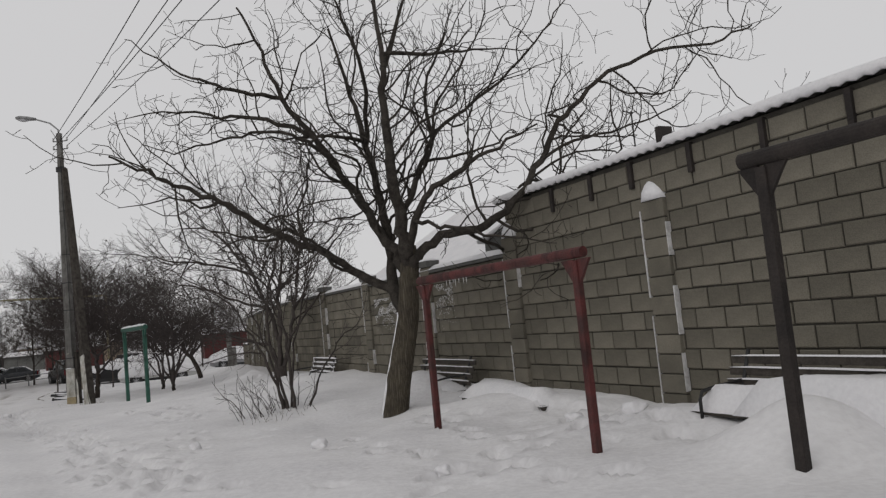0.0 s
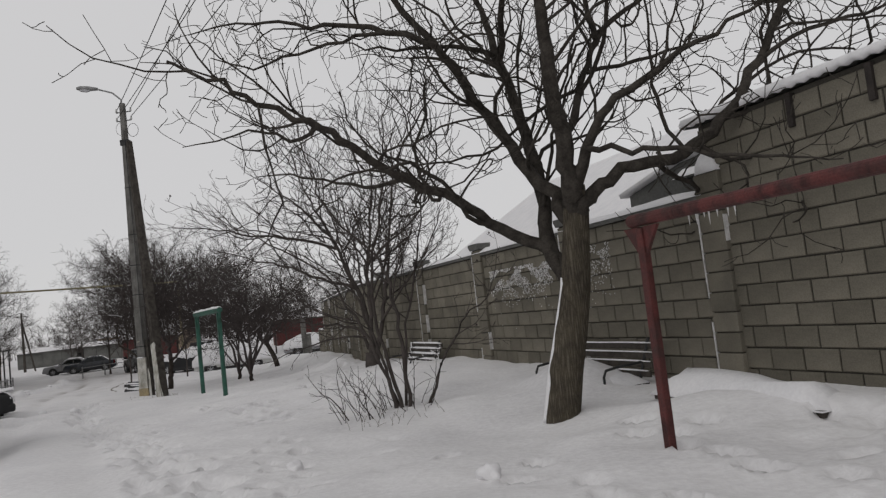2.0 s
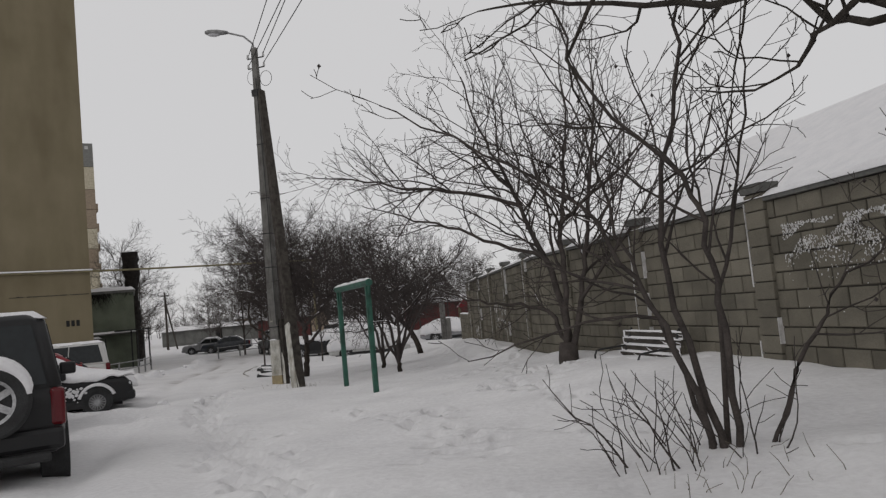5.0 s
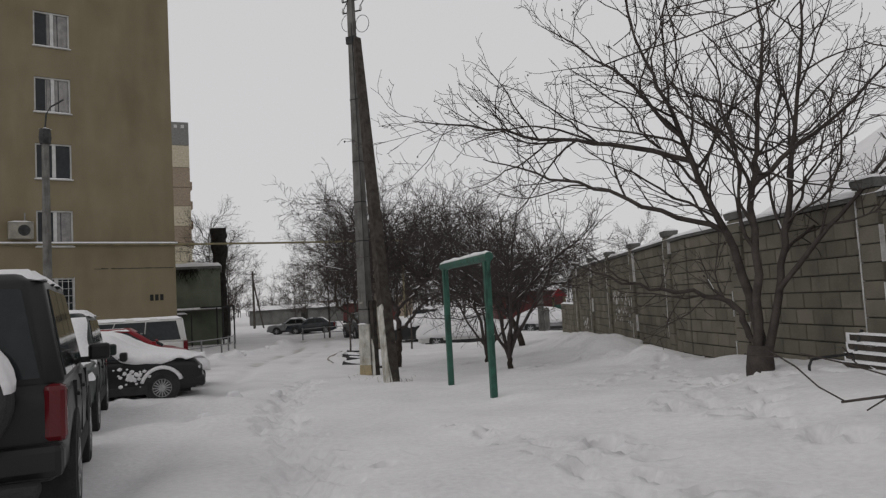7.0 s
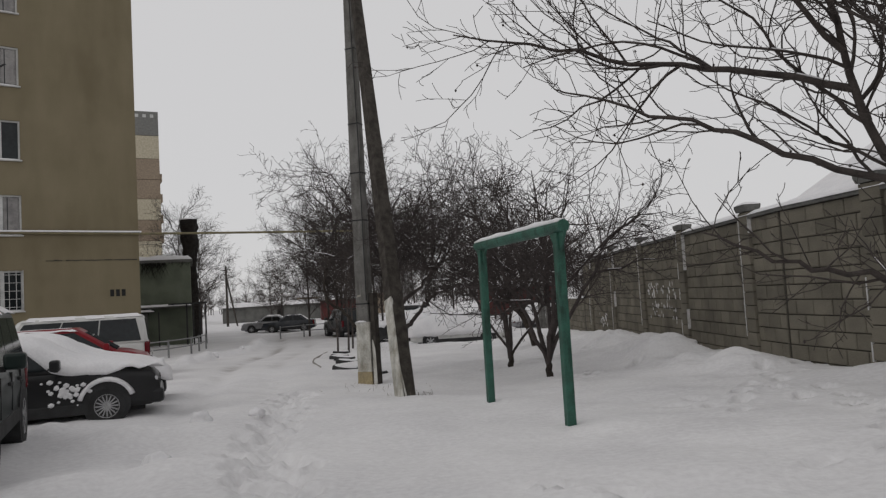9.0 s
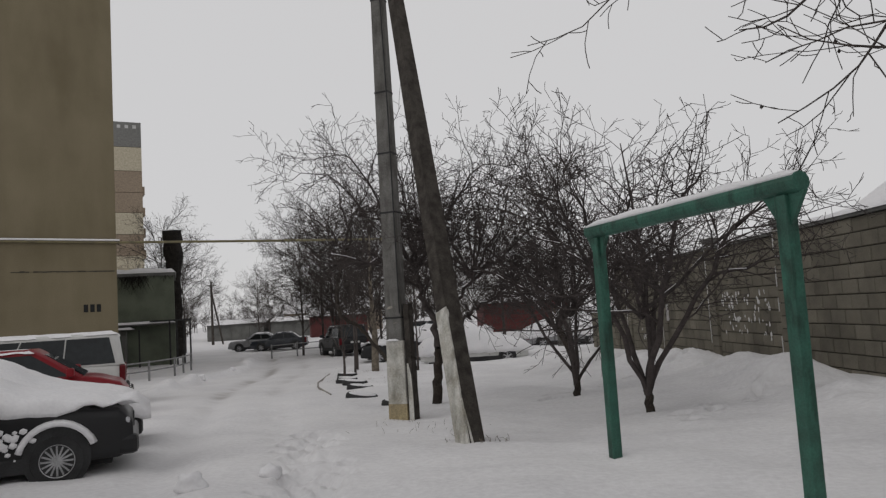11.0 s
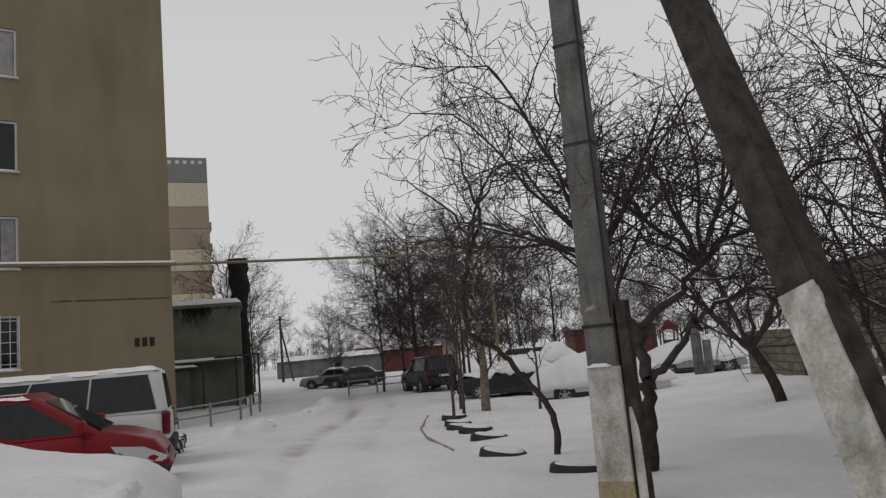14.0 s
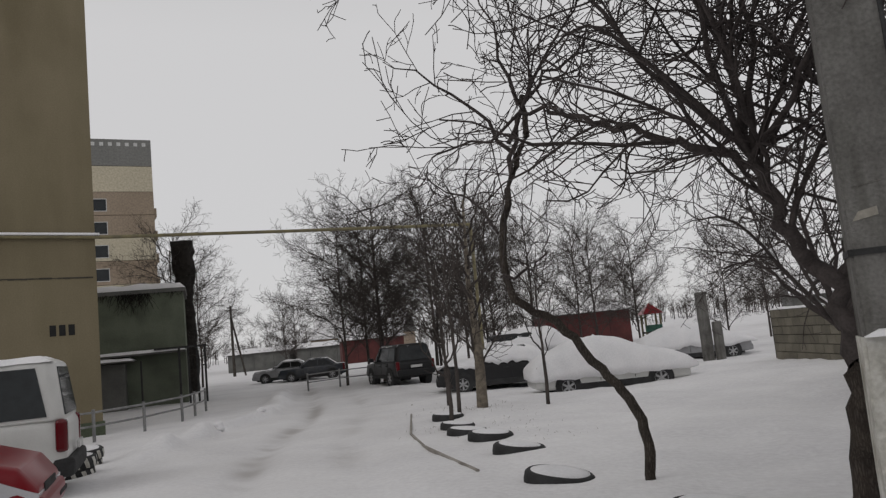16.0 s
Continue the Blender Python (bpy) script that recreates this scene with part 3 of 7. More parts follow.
# roof over the high part of the wall
def build_roof():
    roof = empty("barn", OX, OY, 0, WALL_TURN, "low barn behind the wall with a snow-covered corrugated roof", "barn")
    rise = math.tan(radians(7))
    wave = lambda x: 0.013 * math.sin(x * 2 * math.pi / 0.17)
    bm = bmesh.new()
    n = int((HIGH_END - WALL_A) / 0.0425)
    vs = []
    for i in range(n + 1):
        x = WALL_A + 0.2 + (HIGH_END - WALL_A) * i / n
        vs.append([bm.verts.new((x, y, HIGH_TOP + 0.045 + wave(x) + (0.06 - y) * rise)) for y in (0.06, -7)])
    for a, b in zip(vs, vs[1:]):
        bm.faces.new((a[0], b[0], b[1], a[1]))
    bmesh.ops.solidify(bm, geom=bm.faces[:], thickness=0.008)
    part("roof_sheet", bm, GREYWALL, roof, "grey corrugated sheet")
    bm = bmesh.new()
    rows = []
    for i in range(n + 1):
        x = WALL_A + 0.2 + (HIGH_END - WALL_A) * i / n
        e = 0.03 * noise.noise(Vector((x * 1.7, 0, 0))) + 0.012 * noise.noise(Vector((x * 9, 0, 3)))
        q = 0.035 * noise.noise(Vector((x * 0.6, 2, 0)))
        rows.append([bm.verts.new((x, y, HIGH_TOP + z)) for y, z in ((0.05, 0.052 + wave(x)), (0.085 + e, 0.062 + wave(x)), (0.1 + e, 0.1 + 0.5 * wave(x)), (0.06 + e, 0.16 + q), (-0.06, 0.2 + q), (-0.5, 0.27 + q), (-7, 0.22 + 7.2 * rise))])
    for a, b in zip(rows, rows[1:]):
        for j in range(6):
            bm.faces.new((a[j], b[j], b[j + 1], a[j + 1]))
    part("roof_snow", bm, SNOWCAP, roof, "thick lying snow", smooth=True)
    part("back_wall", boxbm(WALL_A, HIGH_END - 0.05, -7.2, -7.0, -1.2, HIGH_TOP + 7 * rise), GREYWALL, roof)
    part("gable_wall", boxbm(HIGH_END - 0.35, HIGH_END - 0.06, -7.0, -0.31, -1.2, HIGH_TOP - 0.02), GREYWALL, roof)
    for s in (-8.3, -9.25, -10.1, -11.15, -12.2, -13.2, -14.3, -15.4, -16.5):
        part("rafter_end", boxbm(s - 0.035, s + 0.035, -0.1, 0.06, HIGH_TOP - 0.36, HIGH_TOP + 0.0, bevel=0.006), RUST, roof, "dark rafter end")
    part("roof_stub", boxbm(-10.8, -10.72, -0.1, 0.12, HIGH_TOP + 0.1, HIGH_TOP + 0.3, bevel=0.01), RUST, roof)


build_roof()


def build_house_behind():
    h = empty("house", OX, OY, 0, WALL_TURN, "house behind the wall with a snow-covered gable roof", "house")
    part("house_wall", boxbm(6.3, 21.5, -20.9, -9.0, -1.2, 3.7), GREYWALL, h)
    bm = loft(bmesh.new(), [[(x, -20.9, 3.702), (x, -9.0, 3.702), (x, -14.9, 7.2)] for x in (6.3, 21.5)])
    part("gable", bm, GREYWALL, h, "grey plastered gable")

    def gable_roof(x0, x1, low, top, out, thick):
        prof = [(-8.3 + out, low), (-14.9, top), (-21.5 - out, low), (-21.5 - out, low - thick), (-14.9, top - thick), (-8.3 + out, low - thick)]
        rings = []
        for i in range(13):
            x = x0 + (x1 - x0) * i / 12
            rings.append([(x, y, z + 0.03 * noise.noise(Vector((x, y, 4)))) for y, z in prof])
        return loft(bmesh.new(), rings)
    part("roof", gable_roof(5.9, 22.0, 3.45, 7.48, 0.0, 0.12), GREYWALL, h)
    part("roof_snow", gable_roof(5.85, 22.05, 3.68, 7.7, 0.04, 0.2), SNOWCAP, h, "smooth lying snow")


build_house_behind()


def outbuilding():
    """A lean-to right behind the low part of the wall, its roof rising towards the barn."""
    o = empty("outbuilding", OX, OY, 0, WALL_TURN, "small grey outbuilding behind the block wall with a snowy sloping roof", "outbuilding")
    face = [(-2.65, -1.2), (-2.65, 3.05), (-4.1, 3.36), (-6.5, 3.5), (-6.5, -1.2)]
    part("wall", loft(bmesh.new(), [[(x, y, z) for x, z in face] for y in (-5.0, -2.0)]), GREYWALL, o)
    edge = [(-2.5, 3.04), (-4.1, 3.372), (-6.52, 3.512)]
    rings = []
    for x, z in edge:
        rings.append([(x, y, z + q) for y, q in ((-1.9, 0.0), (-1.86, 0.07), (-2.0, 0.14), (-3.4, 0.2), (-5.0, 0.16), (-5.1, 0.0))])
    part("roof_snow", loft(bmesh.new(), rings), SNOWCAP, o, "snow on the sloping roof", smooth=True)
    win = part("window", boxbm(-4.78, -4.56, -2.02, -1.985, 2.84, 3.0), GLASS, o)
    part("window_frame", boxbm(-4.82, -4.52, -2.01, -1.992, 2.8, 3.03), WHITE, win)
    ledge = part("ledge", boxbm(-4.95, -4.2, -2.0, -1.75, 3.04, 3.07, bevel=0.006), GREYWALL, o, "small sheet canopy")
    snow_slab("ledge_snow", ledge, -4.97, -4.18, -1.99, -1.74, 3.072, 0.13, 6)


outbuilding()


def aerial():
    a = empty("aerial", 7.7, 27.9, 3.55, 40, "thin metal television aerial on the house roof", "aerial")
    part("mast", tubebm([(0, 0, 3.5), (0, 0, 4.95)], 0.03, 6), IRON, a)
    part("boom", tubebm([(-0.5, 0, 4.9), (0.1, 0, 4.87)], 0.025, 6), IRON, a)
    part("element", tubebm([(0, -0.25, 4.88), (0, 0.25, 4.88)], 0.02, 5), IRON, a)


aerial()


# ---- carpet-beating bars ----
def carpet_bar(a, b, top, mat, label, size=0.065, snow=True, over=0.25, seed=0):
    ax, ay, bx, by = *a, *b
    L = math.hypot(bx - ax, by - ay)
    z0 = min(zg(ax, ay), zg(bx, by)) - 0.3
    t = empty("carpet_bar", ax, ay, z0, math.degrees(math.atan2(by - ay, bx - ax)), label, "carpet bar", "carpet bars in the yard")
    h = top - z0
    for x in (0.0, L):
        post = part("post", boxbm(x - size, x + size, -size, size, 0, h - 0.07, bevel=0.012), mat, t)
        bm = bmesh.new()
        for sgn in (-1, 1):
            loft(bm, [[(x + sgn * size * 0.6, y, h - 0.32), (x + sgn * size * 0.6, y, h - 0.06), (x + sgn * 0.2, y, h - 0.06), (x + sgn * 0.17, y, h - 0.1)] for y in (-0.016, 0.016)])
        part("gusset", bm, mat, t)
    bar = part("crossbar", tubebm([(-over, 0, h), (L + over, 0, h)], size * 1.4, 14), mat, t)
    if snow:
        bm = bmesh.new()
        rings = []
        n = 40
        for i in range(n + 1):
            x = -over + 0.02 + (L + 2 * over - 0.04) * i / n
            k = 0.7 + 0.5 * noise.noise(Vector((x * 2.3, seed, 0)))
            k *= min(1, (i + 0.3) / 2, (n - i + 0.3) / 2)
            rings.append([(x, y, h + z) for y, z in ((-0.055, 0.045), (-0.06, 0.06 + 0.02 * k), (0, 0.072 + 0.05 * k), (0.06, 0.06 + 0.02 * k), (0.055, 0.045))])
        loft(bm, rings)
        part("bar_snow", bm, SNOWCAP, bar, "strip of snow on the bar", smooth=True)
    return t


carpet_bar((-0.28, 9.47), (1.24, 7.01), 1.95, RED, "dull red painted steel carpet bar standing in snow", 0.038, snow=False, over=0.12)
carpet_bar((2.36, 5.31), (3.9, 2.85), 2.40, RUST, "dark rusty steel carpet bar standing in snow", 0.043, snow=False, over=0.17)
carpet_bar((-10.55, 24.05), (-9.05, 21.98), 1.99, GREEN, "green painted steel carpet bar with snow on top", 0.052, over=0.16, seed=2)


# ---- poles ----
def lamp_pole():
    x, y = -14.54, 28.41
    z = zg(x, y)
    p = empty("street_lamp", x, y, z, -4, "tall tapered concrete pole with a street lamp and whitewashed foot", "street lamp")
    H = 10.0 - z
    def ring(h, w):
        return [(sx * w, sy * w * 0.8, h) for sx, sy in ((-1, -1), (1, -1), (1, 1), (-1, 1))]
    wd = lambda h: 0.165 - 0.075 * h / H
    bm = loft(bmesh.new(), [ring(-0.5, 0.165), ring(H * 0.5, wd(H * 0.5)), ring(H, wd(H))])
    bmesh.ops.bevel(bm, geom=[e for e in bm.edges if abs(e.verts[0].co.z - e.verts[1].co.z) > 1], offset=0.02, segments=2, affect="EDGES")
    shaft = part("shaft", bm, POLE, p)
    bm = loft(bmesh.new(), [ring(-0.5, 0.172), ring(0.7, 0.168), ring(1.34, 0.163)])
    bmesh.ops.bevel(bm, geom=[e for e in bm.edges if abs(e.verts[0].co.z - e.verts[1].co.z) > 0.5], offset=0.02, segments=2, affect="EDGES")
    part("whitewash", bm, WHITEWASH, p, "flaking whitewash")
    part("stained_foot", loft(bmesh.new(), [ring(-0.4, 0.175), ring(0.1, 0.1735), ring(0.2, 0.172), ring(0.27, 0.1695)]), STAIN, p, "ochre-stained foot")
    for x0, x1, h0, h1 in ((-0.12, -0.01, 1.88, 1.94), (-0.02, 0.08, 1.63, 1.66), (-0.1, 0.03, 2.04, 2.06)):
        w = wd(h0) * 0.8
        part("torn_notice", loft(bmesh.new(), [[(x0, -w - 0.002, h0), (x1 * 0.8, -w - 0.002, h0 + 0.02), (x1, -w - 0.002, h1), (x0 + 0.03, -w - 0.002, h1 - 0.015)], [(x0, -w + 0.01, h0), (x1 * 0.8, -w + 0.01, h0 + 0.02), (x1, -w + 0.01, h1), (x0 + 0.03, -w + 0.01, h1 - 0.015)]]), CASING, p, "scrap of torn faded paper")
    # old stub post strapped to the pole
    rows = []
    for k in range(15):
        h = -0.5 + 2.46 * k / 14
        q = 0.02 * noise.noise(Vector((h * 3, 1, 1)))
        rows.append([(0.18, -0.09 + q, h), (0.3 + q - 0.012 * h, -0.1, h), (0.295 - q - 0.012 * h, 0.1, h), (0.18, 0.1, h)])
    stub_post = part("stub_post", loft(bmesh.new(), rows), BRACE, p, "dark split timber stub beside the pole")
    part("whitewash", loft(bmesh.new(), [[(0.2, -0.106, h), (w, -0.108, h), (w - 0.03, -0.08, h), (0.2, -0.08, h)] for h, w in ((-0.4, 0.29), (0.4, 0.285), (0.75, 0.27), (0.95, 0.23))]), WHITEWASH, stub_post)
    snow_slab("band_snow", p, -0.15, 0.1, -0.19, -0.12, 1.345, 0.06, 4)
    for h in (1.72, 3.55, 4.6, 5.7, 7.4):
        part("steel_band", loft(bmesh.new(), [ring(h, wd(h) + 0.008), ring(h + 0.03, wd(h) + 0.008)]), IRON, p)
    m = Matrix.Rotation(radians(4), 4, "Z")
    arm = [m @ Vector(v) for v in ((0, 0, H - 0.25), (-0.03, 0, H + 0.15), (-0.3, -0.06, H + 0.42), (-0.85, -0.15, H + 0.62))]
    part("arm", tubebm(arm, 0.03, 8), GALV, p)
    head = bmesh.new()
    d = m @ Vector((-0.98, -0.17, 0.12)).normalized()
    side = Vector((0, 0, 1)).cross(d).normalized()
    upv = d.cross(side)
    rings = []
    for f, w, t in ((-0.05, 0.05, 0.05), (0.1, 0.085, 0.07), (0.3, 0.13, 0.09), (0.55, 0.13, 0.085), (0.68, 0.06, 0.05)):
        c = arm[-1] + d * f
        rings.append([c + side * w * math.cos(a) + upv * t * math.sin(a) for a in [k * math.pi / 5 for k in range(10)]])
    loft(head, rings)
    lamp = part("lamp_head", head, GALV, p, "pale metal lantern with a glass bowl", smooth=True)
    bm = bmesh.new()
    rings = []
    for f, w, t in ((0.2, 0.06, 0.03), (0.35, 0.1, 0.075), (0.5, 0.09, 0.07), (0.6, 0.04, 0.03)):
        c = arm[-1] + d * f - upv * 0.06
        rings.append([c + side * w * math.cos(a) + upv * t * math.sin(a) for a in [k * math.pi / 5 for k in range(10)]])
    part("lamp_bowl", loft(bm, rings), LAMP_CLEAR, lamp, smooth=True)
    for h in (H - 0.3, H - 0.62):
        part("crosspiece", tubebm([m @ Vector((-0.28, 0.05, h)), m @ Vector((0.28, 0.05, h))], 0.02, 6), IRON, p)
        for sx in (-0.27, 0.27):
            part("insulator", tubebm([m @ Vector((sx, 0.05, h)), m @ Vector((sx, 0.05, h + 0.05)), m @ Vector((sx, 0.05, h + 0.06)), m @ Vector((sx, 0.05, h + 0.14))], [0.025, 0.045, 0.03, 0.03], 8), WHITE, p)
    loop = [m @ Vector((0.3 + 0.2 * math.cos(a), 0.05, H - 1.0 + 0.24 * math.sin(a))) for a in [k * math.pi / 8 for k in range(17)]]
    part("cable_coil", tubebm(loop, 0.009, 5), RUBBER, p)
    part("cable_coil", tubebm([v + Vector((-0.45, 0, 0.1)) for v in loop], 0.007, 5), RUBBER, p)
    part("down_cable", tubebm([m @ Vector((0.05, -0.13, H - 1)), m @ Vector((0.12, -0.15, H * 0.5)), m @ Vector((0.13, -0.17, 1.8))], 0.012, 5), RUBBER, p)
    part("clamp", loft(bmesh.new(), [ring(H - 1.55, wd(H - 1.55) + 0.04), ring(H - 1.35, wd(H - 1.4) + 0.045)]), IRON, p)
    return p


lamp_pole()


def brace():
    x, y = -12.46, 25.46
    z = zg(x, y)
    b = empty("brace_pole", x, y, z, 0, "leaning concrete brace pole with a whitewashed foot", "pole")
    foot, top = Vector((0, 0, 0)), Vector((-14.38 - x, 28.36 - y, 8.55 - z))
    d = (top - foot).normalized()
    a = Vector((d.y, -d.x, 0)).normalized()
    a = Matrix.Rotation(radians(20), 3, d) @ a
    c = d.cross(a)
    def ring(f, w, x0=-1.0, x1=1.0, q=1.0):
        o = foot + (top - foot) * f
        return [o + a * sx * w + c * sy * w for sx, sy in ((x0, -q), (x1, -q), (x1, q), (x0, q))]
    bm = loft(bmesh.new(), [ring(-0.05, 0.135), ring(0.5, 0.112), ring(1.0, 0.09)])
    bmesh.ops.bevel(bm, geom=[e for e in bm.edges if abs((e.verts[0].co - e.verts[1].co).normalized().dot(d)) > 0.9], offset=0.02, segments=2, affect="EDGES")
    part("shaft", bm, BRACE, b)
    # lime on one face only, flaked at its edges
    rows = []
    for k in range(23):
        f = -0.03 + 0.215 * k / 22
        q = 0.96 + 0.09 * noise.noise(Vector((k * 0.6, 3, 0)))
        rows.append(ring(f, 0.137 - 0.045 * f, -1.04, -0.82 + 0.16 * noise.noise(Vector((k * 0.45, 0, 7))), q))
    part("whitewash", loft(bmesh.new(), rows), WHITEWASH, b, "flaking whitewash on one face")
    rows = []
    for k in range(7):
        f = -0.02 + 0.06 * k / 6
        rows.append(ring(f, 0.137, -0.6 - 0.3 * k / 6, -0.3 - 0.5 * k / 6, 1.02))
    part("whitewash", loft(bmesh.new(), rows), WHITEWASH, b)


brace()


def wires():
    pz = 10.0
    for k, (ox, oz, tx, ty, tz) in enumerate(((-0.25, -0.2, 14.0, -12.6, 10.5), (0.25, -0.2, 14.8, -12.0, 10.5), (-0.25, -0.5, 16.0, -12.0, 9.9), (0.25, -0.5, 17.0, -11.0, 9.8))):
        a, b = Vector((-14.5 + ox, 28.42, pz + oz)), Vector((tx, ty, tz))
        pts = [a.lerp(b, f) - Vector((0, 0, 0.7 * 4 * f * (1 - f))) for f in [i / 24 for i in range(25)]]
        bm = tubebm([p - a for p in pts], 0.012, 4)
        me = bpy.data.meshes.new("overhead_wire")
        bm.to_mesh(me)
        bm.free()
        me.materials.append(RUBBER)
        w = new("overhead_wire", me)
        w.location = a
        tagged(w, "thin black overhead wire strung from the lamp pole", "wire", "overhead wires")


wires()


# ---- apartment building ----
BX, BY = -32.6, 42.07
BDIR = math.degrees(math.atan2(-0.83, -0.56))


def window_unit(parent, x, z, w, h, mat_label, bars=False):
    """Two-sash white window set 12 cm into the wall; local y points out of the wall."""
    win = part("window", boxbm(x - w / 2, x + w / 2, -0.3, -0.16, z, z + h), GLASS, parent, mat_label)
    bm = bmesh.new()
    t = 0.07
    box(bm, x - w / 2, x + w / 2, -0.16, -0.08, z, z + t)
    box(bm, x - w / 2, x + w / 2, -0.16, -0.08, z + h - t, z + h)
    box(bm, x - w / 2, x - w / 2 + t, -0.16, -0.08, z + t, z + h - t)
    box(bm, x + w / 2 - t, x + w / 2, -0.16, -0.08, z + t, z + h - t)
    box(bm, x - 0.1, x + 0.1 - 0.04, -0.16, -0.085, z + t, z + h - t)
    part("window_frame", bm, WHITE, win)
    bm = boxbm(x - w / 2 - 0.06, x + w / 2 + 0.06, -0.1, 0.1, z - 0.06, z - 0.005, bevel=0.01)
    part("window_sill", bm, WHITE, win)
    snow_slab("sill_snow", win, x - w / 2 - 0.05, x + w / 2 + 0.05, -0.075, 0.1, z - 0.004, 0.06, int(x * 3 + z))
    if bars:
        bm = bmesh.new()
        for k in range(7):
            xx = x - w / 2 + w * k / 6
            box(bm, xx - 0.012, xx + 0.012, 0.02, 0.04, z - 0.02, z + h + 0.02)
        for k in range(5):
            zz = z + h * (k + 0.5) / 5
            box(bm, x - w / 2, x + w / 2, 0.041, 0.055, zz - 0.01, zz + 0.01)
        part("window_bars", bm, WHITE, win, "pale iron window bars")
    return win


def build_apartments():
    b = empty("apartment_building", BX, BY, 0, BDIR, "tall ochre plastered apartment block with stained walls", "building")
    W, D, TOP, BOT = 13.0, 34.0, 22.5, -2.0
    wx, ww, wh = 5.65, 1.6, 1.75
    sills = [1.72 + 3.3 * k for k in range(6)]
    # end wall in strips round the window column (local y negative is inside)
    part("end_wall", boxbm(0, wx - ww / 2, -0.4, 0, BOT, TOP), PLASTER, b)
    part("end_wall", boxbm(wx + ww / 2, W, -0.4, 0, BOT, TOP), PLASTER, b)
    zs = [BOT] + [v for s in sills for v in (s, s + wh)] + [TOP]
    for a, c in zip(zs[::2], zs[1::2]):
        part("end_wall", boxbm(wx - ww / 2, wx + ww / 2, -0.4, 0, a, c), PLASTER, b)
    part("long_wall", boxbm(0, 0.4, -D, -0.4, BOT, TOP), PLASTER, b)
    part("far_wall", boxbm(W - 0.4, W, -D, -0.4, BOT, TOP), PLASTER, b)
    part("rear_wall", boxbm(0.4, W - 0.4, -D, -D + 0.4, BOT, TOP), PLASTER, b)
    part("roof", boxbm(-0.3, W + 0.3, -D - 0.3, 0.3, TOP, TOP + 0.4, bevel=0.02), GREYWALL, b)
    part("plinth", boxbm(-0.05, W + 0.05, -D, 0.05, BOT, -0.42, bevel=0.01), PLINTH, b, "mossy green plinth")
    for k, s in enumerate(sills):
        win = window_unit(b, wx, s, ww, wh, "white two-sash window", bars=(k == 0))
        if k in (1, 3, 4):
            for x0, x1 in ((wx - ww / 2 + 0.08, wx - 0.12), (wx + 0.08, wx + ww / 2 - 0.2 - 0.1 * k))[:1 + (k != 1)]:
                bm = bmesh.new()
                n = 8
                rows = [[(x0 + (x1 - x0) * i / n, -0.155 + 0.008 * math.sin(i * 1.9), z) for i in range(n + 1)] + [(x0 + (x1 - x0) * i / n, -0.17, z) for i in range(n, -1, -1)] for z in (s + 0.1, s + wh - 0.08)]
                loft(bm, rows)
                part("curtain", bm, CURTAIN, win, "pale drawn curtain")
    # horizontal panel seam and crack
    bm = bmesh.new()
    for i in range(24):
        box(bm, 0.1 + i * 0.16, 0.1 + i * 0.16 + 0.17, -0.02, 0.012, 3.86 + 0.025 * noise.noise(Vector((i * 0.6, 0, 2))), 3.9 + 0.03 * noise.noise(Vector((i * 0.6, 4, 2))))
    part("crack", bm, MORTAR, b, "dark ragged crack in the plaster")
    # number on the wall
    bm = bmesh.new()
    for k in range(3):
        box(bm, 0.66 + 0.25 * k, 0.66 + 0.25 * k + 0.17, -0.01, 0.012, 2.18, 2.5, bevel=0.004)
    part("number_bar", bm, BLACK, b, "dark painted number bars")
    # air conditioner beside the window column
    ac = part("air_conditioner", boxbm(6.6, 7.65, 0.05, 0.42, 5.35, 6.15, bevel=0.03), CASING, b, "greyish beige air conditioner unit")
    part("fan_grille", tubebm([(7.0, 0.42, 5.75), (7.0, 0.445, 5.75)], 0.26, 20), IRON, ac)
    snow_slab("unit_snow", ac, 6.6, 7.65, 0.06, 0.42, 6.152, 0.08, 4)
    part("flue", tubebm([(6.95, 0.2, 6.15), (6.95, 0.2, 6.6)], 0.03, 8), GALV, b)
    return b


build_apartments()


def gas_pipe():
    p = empty("gas_pipe", BX, BY, 0, 0, "yellowish overhead gas pipe fixed along the building and over the lane", "pipe")
    u = Vector((math.cos(radians(BDIR)), math.sin(radians(BDIR)), 0))
    nrm = Vector((-u.y, u.x, 0))
    e = Vector((-22.97 - BX, 49.81 - BY, 0))
    part("wall_run", tubebm([u * 12.5 + nrm * 0.12 + Vector((0, 0, 5.12)), u * -0.1 + nrm * 0.12 + Vector((0, 0, 5.09))], 0.05, 10), PIPE, p)
    run = part("lane_run", tubebm([u * -0.1 + nrm * 0.12 + Vector((0, 0, 5.09)), e * 0.5 + Vector((0, 0, 5.02)), e + Vector((0, 0, 4.97))], 0.055, 10), PIPE, p)
    z = zg(-22.97, 49.81)
    part("support_post", tubebm([e + Vector((0, 0, z - 0.3)), e + Vector((0, 0, 4.95))], 0.06, 10), PIPE, p)
    bm = bmesh.new()
    rings = []
    for i in range(41):
        o = u * (12.5 - 12.6 * i / 40) + nrm * 0.12 + Vector((0, 0, 5.15))
        rings.append([o + nrm * y + Vector((0, 0, q)) for y, q in ((-0.09, 0), (-0.05, 0.07), (0.03, 0.075), (0.06, 0))])
    part("pipe_snow", loft(bm, rings), SNOWCAP, p, "line of snow on the pipe", smooth=True)


gas_pipe()


